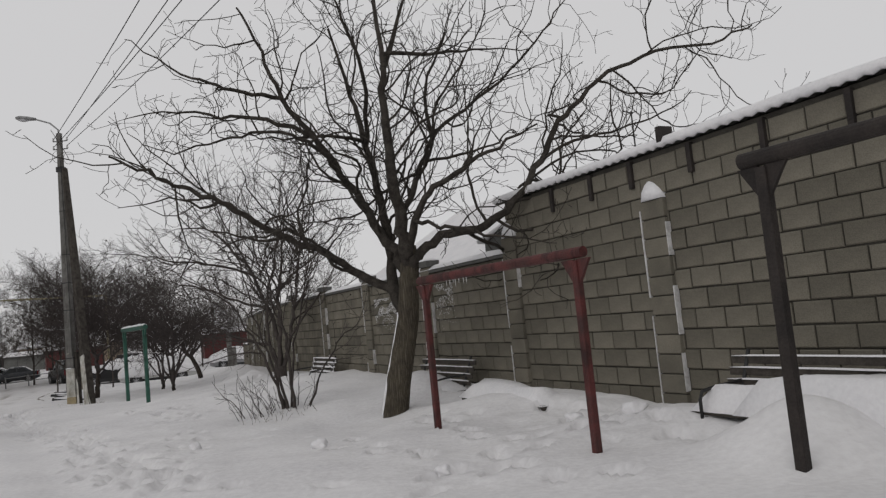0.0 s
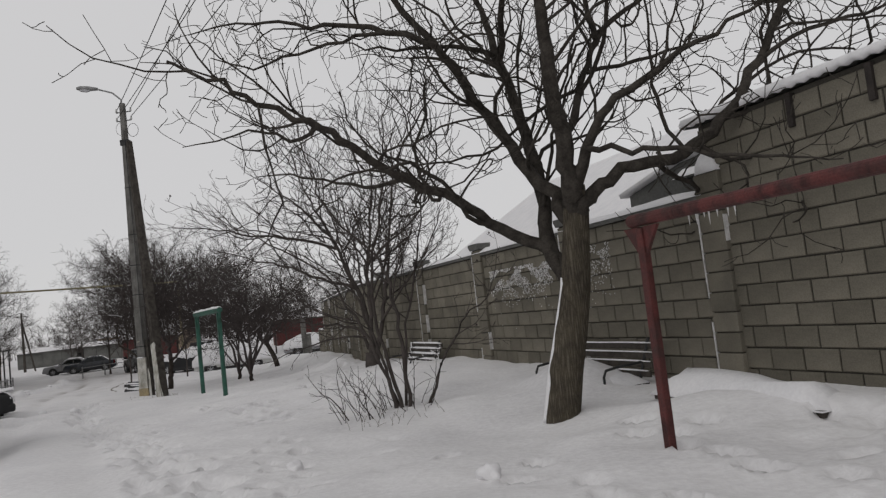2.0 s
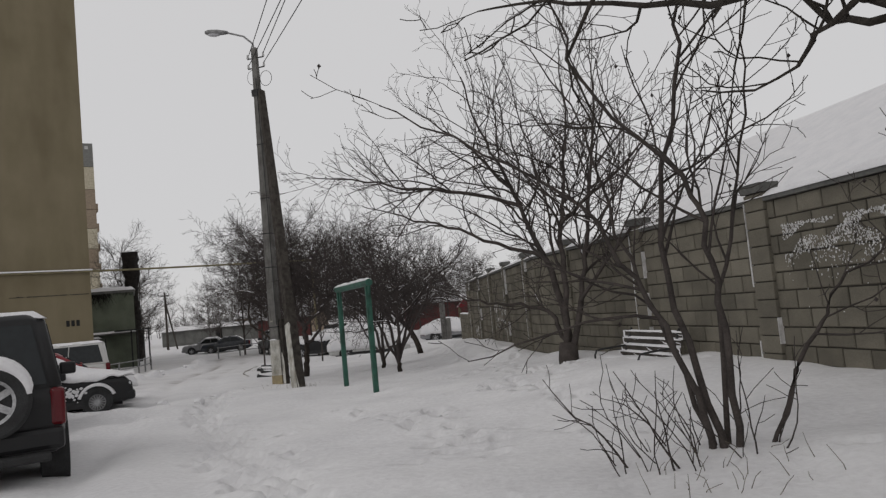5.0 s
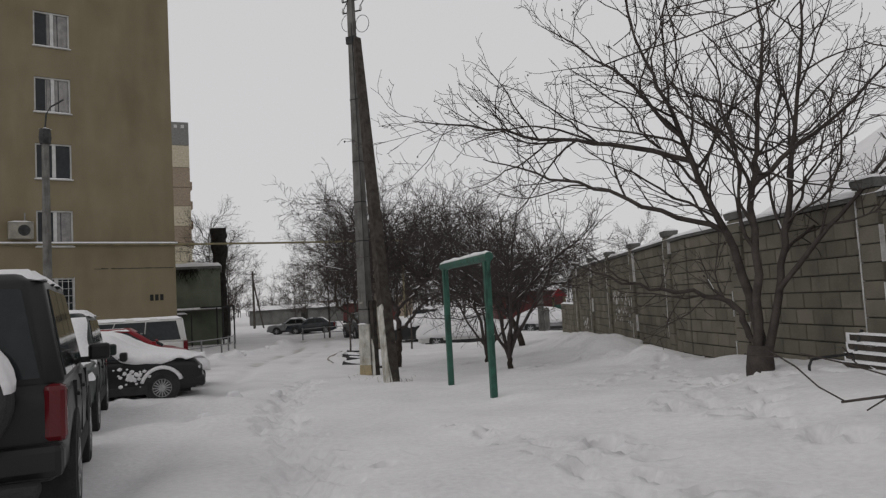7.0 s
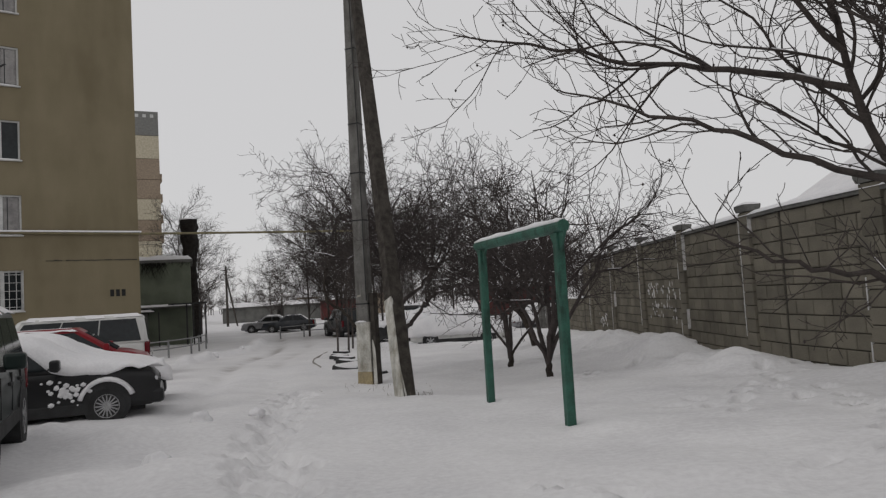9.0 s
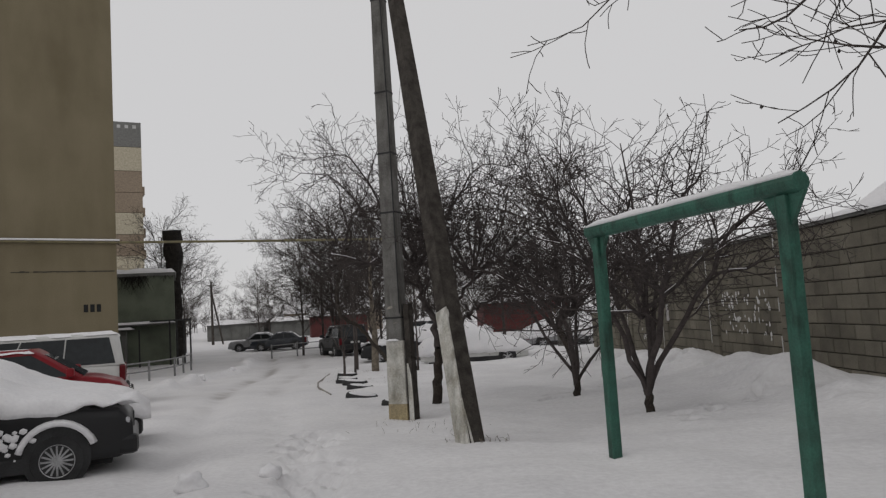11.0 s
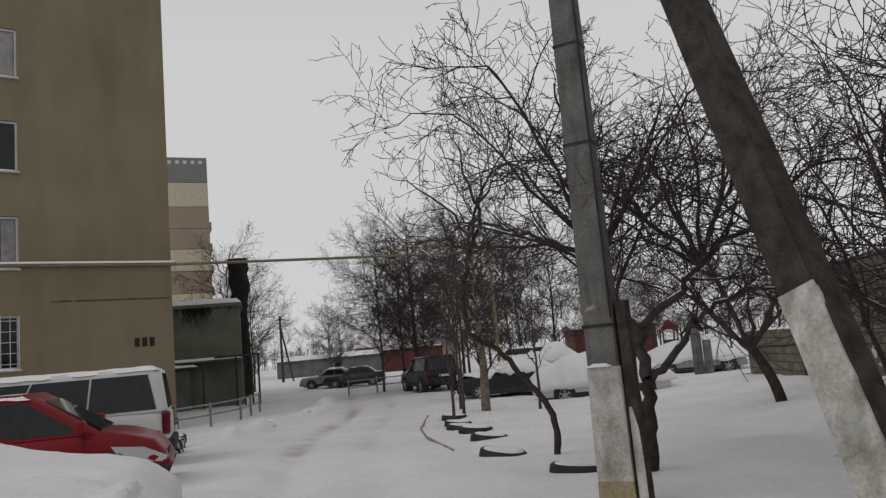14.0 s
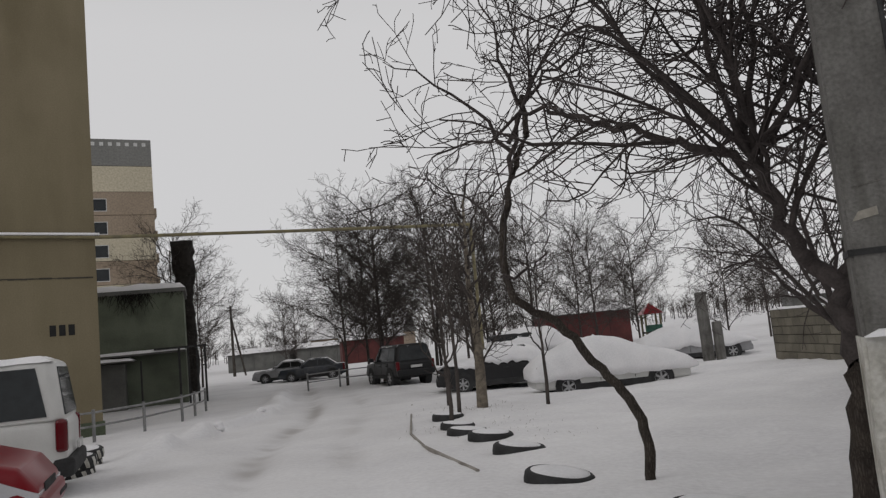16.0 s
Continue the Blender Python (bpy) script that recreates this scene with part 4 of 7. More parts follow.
# ---- trees ----
class Grower:
    """Collects tapered branches into one mesh."""

    def __init__(self, seed):
        self.r = random.Random(seed)
        self.v, self.f = [], []
        self.tips = []
        self.white = []

    def stem(self, pts, r0, r1, sides):
        n = len(pts)
        base = len(self.v)
        ref = Vector((0.37, 0.21, 0.9)).normalized()
        for i, p in enumerate(pts):
            d = (pts[min(i + 1, n - 1)] - pts[max(i - 1, 0)])
            if d.length < 1e-6:
                d = Vector((0, 0, 1))
            d.normalize()
            a = d.cross(ref)
            if a.length < 0.05:
                a = d.cross(Vector((1, 0, 0)))
            a.normalize()
            b = d.cross(a)
            rad = r0 + (r1 - r0) * i / (n - 1)
            for k in range(sides):
                t = 2 * math.pi * k / sides
                self.v.append(p + (a * math.cos(t) + b * math.sin(t)) * rad)
        for i in range(n - 1):
            for k in range(sides):
                q = base + i * sides
                self.f.append((q + k, q + (k + 1) % sides, q + sides + (k + 1) % sides, q + sides + k))
        self.f.append(tuple(base + (n - 1) * sides + k for k in range(sides)))

    def path(self, p, d, length, steps, wob, lift):
        r = self.r
        pts = [p.copy()]
        d = d.normalized()
        for _ in range(steps):
            d = (d + Vector((r.gauss(0, wob), r.gauss(0, wob), r.gauss(0, wob) + lift))).normalized()
            p = p + d * (length / steps)
            pts.append(p.copy())
        return pts

    def grow(self, p, d, length, rad, level, cfg):
        steps = max(3, int(length / cfg["step"][min(level, len(cfg["step"]) - 1)]))
        pts = self.path(p, d, length, min(steps, 14), cfg["wob"], cfg["lift"][min(level, len(cfg["lift"]) - 1)])
        self.clothe(pts, rad, level, cfg)

    def clothe(self, pts, rad, level, cfg):
        r = self.r
        last = level >= cfg["levels"]
        end = max(cfg["tip"], rad * (0.16 if level == 0 else 0.3 if not last else 0.5))
        self.stem(pts, rad, end, 8 if rad > 0.06 else 6 if rad > 0.025 else 4 if rad > 0.01 else 3)
        if level <= 1 and rad > 0.012:
            for i in range(len(pts) - 1):
                a, b = pts[i], pts[i + 1]
                rr = rad + (end - rad) * i / (len(pts) - 1)
                if abs((b - a).normalized().z) < 0.8 and r.random() < 0.14 and rr > 0.01:
                    self.white.append((a, b, rr))
        if last:
            if r.random() < 0.06:
                self.tips.append(pts[-1])
            return
        length = sum((b - a).length for a, b in zip(pts, pts[1:]))
        n = max(1, int(length * cfg["dens"][min(level, len(cfg["dens"]) - 1)] + r.random()))
        for k in range(n):
            f = cfg["bare"][min(level, len(cfg["bare"]) - 1)] + (1 - cfg["bare"][min(level, len(cfg["bare"]) - 1)]) * (k + r.random()) / n
            i = min(int(f * (len(pts) - 1)), len(pts) - 2)
            t = f * (len(pts) - 1) - i
            p = pts[i].lerp(pts[i + 1], min(t, 1))
            d = (pts[i + 1] - pts[i]).normalized()
            a = d.cross(Vector((r.gauss(0, 1), r.gauss(0, 1), r.gauss(0, 1))))
            if a.length < 0.01:
                continue
            a.normalize()
            ang = radians(r.uniform(*cfg["angle"]))
            nd = d * math.cos(ang) + a * math.sin(ang)
            here = rad + (end - rad) * f
            ratio = cfg["ratio"][min(level, len(cfg["ratio"]) - 1)]
            nl = max(cfg["minlen"], length * r.uniform(0.6, 1.15) * ratio * (1.15 - 0.6 * f))
            nl = min(nl, cfg["maxlen"][min(level, len(cfg["maxlen"]) - 1)])
            self.grow(p, nd, nl, max(cfg["tip"], min(here * 0.62, 0.009 * nl + 0.0022)), level + 1, cfg)

    def limb(self, way, rad, level, cfg, wob=0.03):
        """A main limb through a few way points, rounded and made uneven."""
        ps = [Vector(w) for w in way]
        pts = []
        for i in range(len(ps) - 1):
            a, b, c, d = ps[max(i - 1, 0)], ps[i], ps[i + 1], ps[min(i + 2, len(ps) - 1)]
            for k in range(4):
                t = k / 4
                q = 0.5 * ((2 * b) + (c - a) * t + (2 * a - 5 * b + 4 * c - d) * t * t + (3 * b - a - 3 * c + d) * t ** 3)
                pts.append(q + Vector((self.r.gauss(0, wob), self.r.gauss(0, wob), self.r.gauss(0, wob))) * (1 if pts else 0))
        pts.append(ps[-1])
        self.clothe(pts, rad, level, cfg)

    def mesh(self, name, mat):
        return mesh_of(name, self.v, self.f, mat, smooth=True)


def tree_thing(name, x, y, trunk, crown, mats, label, sink=0.15, group="", rz=0.0, category="tree", snow=False, pods=False):
    t = empty(name, x, y, zg(x, y) - sink, rz, label, category, group)
    a = new("trunk", trunk.mesh("trunk", mats[0]))
    a.parent = t
    c = new("crown", crown.mesh("crown", mats[1]))
    c.parent = t
    if snow:
        g = Grower(5)
        for a, b, q in crown.white:
            up = Vector((0, 0, q * 0.75))
            g.stem([a + up, (a + b) / 2 + up * 1.25, b + up], q * 0.5, q * 0.5, 4)
        w = new("branch_snow", g.mesh("branch_snow", SNOWCAP))
        w.parent = t
        tagged(w, "thin snow lying along the limbs", kind="stuff")
    if pods:
        v, f = [], []
        for p in crown.tips:
            q = len(v)
            v += [p + Vector(o) * 0.02 for o in ((1, 0, -0.5), (-0.5, 0.9, -0.5), (-0.5, -0.9, -0.5), (0, 0, 0.7), (0, 0, -1.5))]
            f += [(q, q + 1, q + 3), (q + 1, q + 2, q + 3), (q + 2, q, q + 3), (q + 1, q, q + 4), (q + 2, q + 1, q + 4), (q, q + 2, q + 4)]
        w = new("seed_pods", mesh_of("seed_pods", v, f, FRUIT))
        w.parent = t
        tagged(w, "small dark dried seed pods", kind="stuff")
    return t


CFG_WALNUT = dict(levels=3, step=(0.4, 0.2, 0.13, 0.08), wob=0.27, lift=(0.03, 0.07, 0.1, 0.14), tip=0.0044, dens=(2.5, 2.9, 2.9), bare=(0.2, 0.16, 0.18), angle=(35, 78),
                  ratio=(0.5, 0.5, 0.42), minlen=0.16, maxlen=(9, 1.9, 0.95, 0.4))


def walnut():
    x, y = -1.0, 11.9
    tr, cr = Grower(11), Grower(12)
    bole = [Vector((a, b, c + 0.15)) for a, b, c in ((-0.04, 0, -0.35), (0, 0, 0), (0.1, -0.02, 0.5), (0.23, -0.02, 1.0), (0.34, 0, 1.47), (0.4, -0.03, 1.97), (0.45, -0.05, 2.35), (0.44, -0.1, 2.6))]
    tr.stem(bole, 0.222, 0.135, 14)
    limbs = [  # way points from the trunk's foot, thickness
        (((0.28, 0.05, 1.45), (0.1, 0.4, 1.9), (-0.46, 0.55, 2.27), (-0.94, 0.25, 2.65), (-1.47, 0, 2.94), (-1.88, -0.55, 3.18), (-2.23, -1.0, 3.45), (-2.73, -1.2, 3.71), (-3.04, -1.6, 3.83), (-3.5, -1.8, 4.1)), 0.09),
        (((0.3, 0.1, 1.45), (0.15, 0.5, 2.05), (0.09, 0.58, 3.02), (-0.1, 1.05, 4.0), (-0.28, 1.35, 5.0), (-0.5, 1.5, 5.9), (-0.75, 1.6, 7.0)), 0.115),
        (((0.4, 0.0, 2.1), (0.27, 0.1, 2.4), (-0.1, 0.5, 3.12), (-0.5, 0.68, 3.85), (-0.92, 0.42, 4.55), (-1.46, 0.3, 5.35), (-1.75, 0.3, 6.2), (-2.1, 0.3, 7.0)), 0.1),
        (((0.45, -0.05, 2.3), (0.43, -0.2, 2.6), (0.36, -0.3, 3.2), (0.3, -0.38, 4.1), (0.3, -0.5, 4.9), (0.33, -0.6, 5.7), (0.22, -0.6, 7.3)), 0.135),
        (((0.36, -0.2, 3.0), (0.6, 0.1, 3.5), (0.75, 0.3, 3.9), (1.0, 0.45, 4.46), (1.62, 0.75, 5.0), (2.5, 1.0, 5.65), (3.2, 1.2, 6.4), (3.7, 1.3, 7.0)), 0.06),
        (((0.48, -0.05, 2.4), (0.58, -0.4, 2.9), (0.88, -0.6, 3.36), (1.43, -0.8, 3.62), (1.96, -1.0, 3.87), (2.56, -1.2, 4.11)), 0.075),
        (((0.46, -0.08, 2.25), (0.58, -0.2, 2.42), (0.98, -0.16, 2.69), (1.72, -0.12, 2.82), (2.17, -0.08, 3.13), (2.64, -0.04, 3.65), (2.94, 0, 4.19), (3.32, 0.04, 4.64), (4.04, 0.08, 5.15), (4.85, 0.12, 5.47), (5.81, 0.16, 5.53), (6.53, 0.2, 5.77)), 0.09),
        (((0.62, -0.45, 2.95), (1.1, -1.2, 2.74), (1.6, -1.7, 2.52), (2.1, -1.85, 2.4), (2.5, -2.2, 2.25)), 0.035),
        (((-0.5, 0.6, 3.85), (-0.75, 0.0, 4.2), (-1.09, -0.4, 4.45), (-1.7, -0.4, 4.61), (-2.34, -0.4, 4.53), (-3.07, -0.4, 4.42), (-3.59, -0.4, 4.61)), 0.04),
        (((-0.98, 0.42, 4.65), (-1.82, 0.6, 5.1), (-2.59, 0.6, 5.25), (-3.37, 0.6, 5.4), (-4.25, 0.6, 5.35)), 0.045),
        (((-1.46, 0.3, 5.35), (-1.99, -0.3, 5.3), (-2.42, -0.5, 5.43), (-3.03, -0.5, 5.77), (-3.71, -0.5, 6.3)), 0.04),
        (((-0.22, 1.25, 4.7), (-0.8, 0.8, 4.75), (-1.5, 0.4, 4.65), (-2.1, 0.1, 4.75)), 0.04),
        (((0.33, -0.6, 5.6), (1.09, 0.1, 5.82), (1.87, 0.3, 5.84), (2.82, 0.3, 5.79)), 0.04),
        (((1.0, 0.45, 4.46), (1.0, 0.6, 5.4), (1.31, 0.6, 6.1), (1.58, 0.6, 6.8)), 0.04),
        (((0.33, -0.5, 5.4), (0.62, 0.1, 6.4), (1.01, 0.4, 7.4)), 0.055),
        (((-0.2, 1.2, 4.6), (-0.05, 0.3, 5.6), (-0.26, -0.3, 6.37), (-0.47, -0.6, 7.05)), 0.05),
        (((-1.47, 0.0, 2.94), (-2.1, 0.5, 3.0), (-2.9, 0.8, 3.3), (-3.6, 0.9, 3.4)), 0.032),
        (((-2.23, -1.0, 3.45), (-2.6, -0.4, 3.5), (-3.3, -0.1, 3.75), (-4.2, 0.0, 3.7)), 0.032),
        (((1.43, -0.8, 3.62), (1.7, -0.4, 4.2), (2.0, -0.2, 4.8)), 0.025),
    ]
    for way, rad in limbs:
        cr.limb([(a, b, c + 0.15) for a, b, c in way], rad, 0, CFG_WALNUT, 0.022)
    t = tree_thing("walnut_tree", x, y, tr, cr, (WALNUT_TRUNK, WALNUT), "bare spreading walnut tree with furrowed bark in snow")
    # snow blown against the bark
    bm = bmesh.new()
    rings = []
    for k in range(27):
        h = 0.1 + 1.62 * k / 26
        f = float(np.interp(h, [p.z for p in bole], range(8)))
        i = min(int(f), 6)
        c, rr = bole[i].lerp(bole[i + 1], f - i), 0.222 - 0.087 * f / 7
        w = (0.085 - 0.028 * h) * (0.8 + 0.5 * noise.noise(Vector((h * 5, 1, 2)))) * (1 if k < 26 else 0.2)
        a0 = 3.3 + 0.12 * noise.noise(Vector((h * 3, 5, 2)))
        rings.append([(c.x + (rr + q) * math.cos(a0 + g * w / rr), c.y + (rr + q) * math.sin(a0 + g * w / rr), h) for g, q in ((-1.1, -0.03), (-0.9, -0.002), (-0.3, 0.012), (0.4, 0.014), (0.9, 0.0), (1.1, -0.03))])
    part("trunk_snow", loft(bm, rings), SNOWCAP, t, "strip of blown snow on the bark", smooth=True)
    return t


walnut()

CFG_BUSH = dict(levels=3, step=(0.35, 0.2, 0.13, 0.1), wob=0.17, lift=(0.03, 0.05, 0.05, 0.05), tip=0.0034, dens=(3.3, 4.0, 3.2), bare=(0.3, 0.15, 0.1), angle=(28, 62),
                ratio=(0.38, 0.42, 0.4), minlen=0.12, maxlen=(5, 1.5, 0.6, 0.3))


def shrub():
    tr, cr = Grower(21), Grower(22)
    r = random.Random(4)
    ways = (
        (((-0.03, 0, 0.0), (-0.13, -0.06, 0.68), (-0.5, -0.12, 1.44), (-0.87, -0.18, 2.11), (-1.63, -0.24, 2.65), (-2.48, -0.3, 3.19)), 0.032),
        (((0.06, 0, 0.0), (-0.13, 0.06, 0.94), (-0.21, 0.12, 2.05), (0.1, 0.18, 3.4), (0.17, 0.24, 4.16), (0.37, 0.3, 5.0)), 0.034),
        (((0.17, 0, 0.0), (0.16, -0.07, 0.99), (0.12, -0.13, 1.71), (-0.02, -0.2, 2.23), (-0.65, -0.27, 2.96), (-0.85, -0.33, 3.64), (-0.97, -0.4, 4.38)), 0.032),
        (((0.43, 0.1, 0.0), (0.66, 0.16, 0.57), (0.93, 0.22, 0.96), (1.11, 0.28, 1.27), (1.52, 0.34, 1.62), (1.75, 0.4, 2.25)), 0.025),
        (((0.0, 0.1, 0.0), (-0.25, 0.3, 0.9), (-0.6, 0.5, 1.9), (-0.8, 0.6, 2.9), (-1.3, 0.7, 3.9)), 0.028),
        (((0.1, 0.1, 0.0), (0.15, 0.3, 1.0), (0.4, 0.4, 2.0), (0.6, 0.4, 3.0), (0.7, 0.5, 3.9)), 0.026),
    )
    for way, rad in ways:
        cr.limb([(a, b, c + 0.1) for a, b, c in way], rad, 0, CFG_BUSH, 0.02)
    for k in range(9):
        a = r.uniform(0, 6.28)
        tr.grow(Vector((0.15 + 0.3 * math.cos(a), 0.2 * math.sin(a), 0)), Vector((math.cos(a) * 0.3, math.sin(a) * 0.3, 1)), r.uniform(0.5, 1.2), 0.009, 2, CFG_BUSH)
    # thin suckers leaning away from the wall
    for k in range(16):
        o = Vector((r.uniform(-0.75, -0.1), r.uniform(-0.5, 0.2), -0.05))
        tr.grow(o, Vector((r.uniform(-0.75, -0.2), r.uniform(-0.2, 0.2), 1)), r.uniform(0.6, 1.2), r.uniform(0.006, 0.011), 2, CFG_BUSH)
    tree_thing("shrub", -3.25, 14.09, tr, cr, (TWIG, TWIG), "bare many-stemmed shrub growing out of the snow", category="shrub", pods=True)


shrub()

CFG_TREE2 = dict(levels=3, step=(0.4, 0.22, 0.15, 0.1), wob=0.19, lift=(0.02, 0.06, 0.08, 0.1), tip=0.004, dens=(3.4, 4.2, 3.6), bare=(0.25, 0.15, 0.1), angle=(28, 62),
                 ratio=(0.5, 0.5, 0.42), minlen=0.16, maxlen=(6, 2.2, 1.0, 0.4))


def wall_tree():
    tr, cr = Grower(31), Grower(32)
    tr.stem([Vector(p) for p in ((0, 0, -0.2), (-0.02, 0, 0.2), (0, 0, 0.5))], 0.22, 0.17, 10)
    for way, rad in (
        (((0, 0.05, 0.2), (-0.15, 0.15, 0.6), (-0.36, 0.2, 0.98), (-1.06, -0.15, 1.19), (-1.73, -0.6, 1.36), (-2.4, -0.9, 1.65)), 0.06),
        (((0.03, 0.1, 0.25), (-0.13, 0.4, 1.36), (-0.39, 0.5, 2.18), (-0.72, 0.5, 3.09), (-0.94, 0, 3.8), (-1.24, -0.28, 4.6), (-1.5, -0.4, 5.7)), 0.075),
        (((0, 0, 0.2), (0.03, 0.08, 1.36), (0.09, 0.16, 2.62), (0.19, 0.24, 3.31), (0.34, 0.32, 4.5), (0.38, 0.4, 6.0)), 0.07),
        (((0.08, 0, 0.2), (0.34, 0.12, 1.24), (0.52, 0.24, 2.19), (0.72, 0.36, 3.46), (0.95, 0.48, 4.94), (0.95, 0.6, 6.0)), 0.065),
        (((-0.38, 0.5, 2.05), (-1.22, 0.32, 2.38), (-2.18, 0.15, 2.88), (-3.06, -0.02, 3.16), (-3.84, -0.2, 3.44)), 0.045),
        (((-0.74, 0.48, 3.15), (-1.95, 0.6, 3.58), (-3.02, 0.41, 3.79), (-4.1, 0.03, 4.05), (-4.9, -0.5, 4.15)), 0.045),
        (((0.09, 0.16, 2.63), (0.7, 0.13, 3.13), (1.67, 0.07, 3.85), (2.19, 0, 4.79)), 0.045),
        (((0.3, 0.1, 1.1), (1.0, -0.1, 1.9), (1.7, -0.3, 2.8), (2.3, -0.4, 3.9)), 0.045),
        (((-0.85, 0.2, 3.5), (-1.7, -0.3, 4.5), (-2.7, -0.5, 5.3)), 0.035),
    ):
        cr.limb([(a, b, c + 0.15) for a, b, c in way], rad, 0, CFG_TREE2, 0.022)
    tree_thing("yard_tree", -5.12, 22.06, tr, cr, (TWIG, TWIG), "bare multi-stemmed tree beside the block wall", snow=True, pods=True)


wall_tree()

LEANBARK = bark("crooked_tree_bark", (0.1, 0.088, 0.078), (0.06, 0.053, 0.048), 55.0, 0.12, 0.015)
FRUITTRUNK = bark("fruit_trunk_bark", (0.085, 0.073, 0.064), (0.05, 0.043, 0.04), 60.0, 0.15, 0.012)

CFG_FRUIT = dict(levels=3, step=(0.3, 0.22, 0.15, 0.1), wob=0.19, lift=(0.02, 0.03, 0.02, 0.02), tip=0.0042, dens=(4.4, 5.8, 5.0), bare=(0.28, 0.1, 0.08), angle=(30, 75),
                 ratio=(0.55, 0.48, 0.42), minlen=0.14, maxlen=(4, 1.6, 0.75, 0.34))


def fruit_tree(name, x, y, seed, trunk, limbs, label, group="", cfg=CFG_FRUIT, mats=None, rad=0.11, taper=0.7):
    tr, cr = Grower(seed), Grower(seed + 1)
    tr.limb(trunk, rad, 9, dict(cfg, levels=0, tip=rad * taper), 0.012)
    for way, q in limbs:
        cr.limb(way, q, 0, cfg)
    return tree_thing(name, x, y, tr, cr, mats or (FRUITTRUNK, FRUIT), label, group=group, snow=True)


def fan(seed, n, z0, reach, top, droop=0.0, rad=0.055, ox=0.0, oy=0.0):
    """Main limbs that spread from a fork like a vase."""
    r = random.Random(seed)
    out = []
    for k in range(n):
        a = 2 * math.pi * (k + r.uniform(-0.3, 0.3)) / n
        R, T = reach * r.uniform(0.75, 1.1), top * r.uniform(0.75, 1.08)
        c, s = math.cos(a), math.sin(a)
        out.append((((ox, oy, z0), (ox + c * R * 0.3, oy + s * R * 0.3, z0 + (T - z0) * 0.35), (ox + c * R * 0.65, oy + s * R * 0.65, z0 + (T - z0) * 0.75), (ox + c * R, oy + s * R, T - droop)), rad * r.uniform(0.8, 1.2)))
    out.append((((ox, oy, z0), (ox + 0.1, oy, z0 + (top - z0) * 0.5), (ox - 0.1, oy + 0.1, top * 1.05)), rad))
    return out


T4_LIMBS = fan(1, 7, 2.7, 2.4, 5.2, 0.8, 0.032, -0.4, 0.2) + fan(8, 7, 2.4, 2.2, 4.7, 0.9, 0.032, 0.8, 0.2) + [
    (((0.06, 0, 1.1), (0.0, 0.05, 1.6), (-0.12, 0.1, 1.87), (-0.25, 0.14, 2.15), (-0.37, 0.18, 2.56), (-0.42, 0.22, 3.03), (-0.46, 0.28, 3.5), (-0.6, 0.3, 4.0), (-0.75, 0.4, 5.1)), 0.08),
    (((-0.37, 0.2, 2.59), (-0.66, 0.17, 2.78), (-0.98, 0.14, 2.92), (-1.35, 0.11, 3.08), (-1.74, 0.09, 3.25), (-2.01, 0.06, 3.32), (-2.46, 0.03, 3.18), (-2.92, 0, 3.09)), 0.042),
    (((-0.02, 0.05, 1.66), (0.54, 0.1, 2.1), (0.89, 0.2, 2.49), (1.21, 0.3, 2.89), (1.5, 0.3, 3.6)), 0.05),
    (((0.07, 0, 1.1), (0.29, 0.04, 1.26), (0.57, 0.08, 1.57), (0.75, 0.12, 1.76), (0.96, 0.16, 1.92), (1.47, 0.2, 2.05), (2.1, 0.2, 2.05)), 0.06)]
fruit_tree("fruit_tree", -14.48, 30.25, 41, ((-0.04, 0, -0.3), (-0.02, 0, 0.3), (0.02, 0, 0.75), (0.07, 0, 1.2)), [([(a, b, c + 0.1) for a, b, c in w], q) for w, q in T4_LIMBS], "dark bare fruit tree with a dense twiggy crown", "fruit trees", rad=0.11)
fruit_tree("fruit_tree", -11.78, 30.12, 43, ((0, 0, -0.2), (0.02, 0, 0.2), (0.03, 0, 0.5)), fan(2, 4, 0.35, 2.2, 4.0, 0.5, 0.042) + fan(12, 5, 1.6, 2.3, 3.4, 0.2, 0.03), "dark bare fruit tree forked low in the snow", "fruit trees", rad=0.08)
fruit_tree("fruit_tree", -10.38, 27.5, 45, ((0, 0, -0.2), (0.0, 0, 0.2), (0.02, 0, 0.5)), fan(3, 5, 0.4, 2.2, 3.9, 0.4, 0.05) + fan(13, 5, 1.5, 2.4, 3.3, 0.2, 0.03), "dark bare fruit tree forked low in the snow", "fruit trees", rad=0.08)
fruit_tree("fruit_tree", -12.85, 38.0, 47, ((0, 0, -0.2), (-0.2, 0, 0.7), (-0.5, 0, 1.3)), fan(4, 7, 1.2, 2.6, 3.6, 0.6, 0.055, -0.5), "dark bare low fruit tree near the end of the wall", "fruit trees", rad=0.13)
def lean(r, z):
    """A point of the crooked tree, r to its right."""
    return (0.942 * r, 0.336 * r, z)


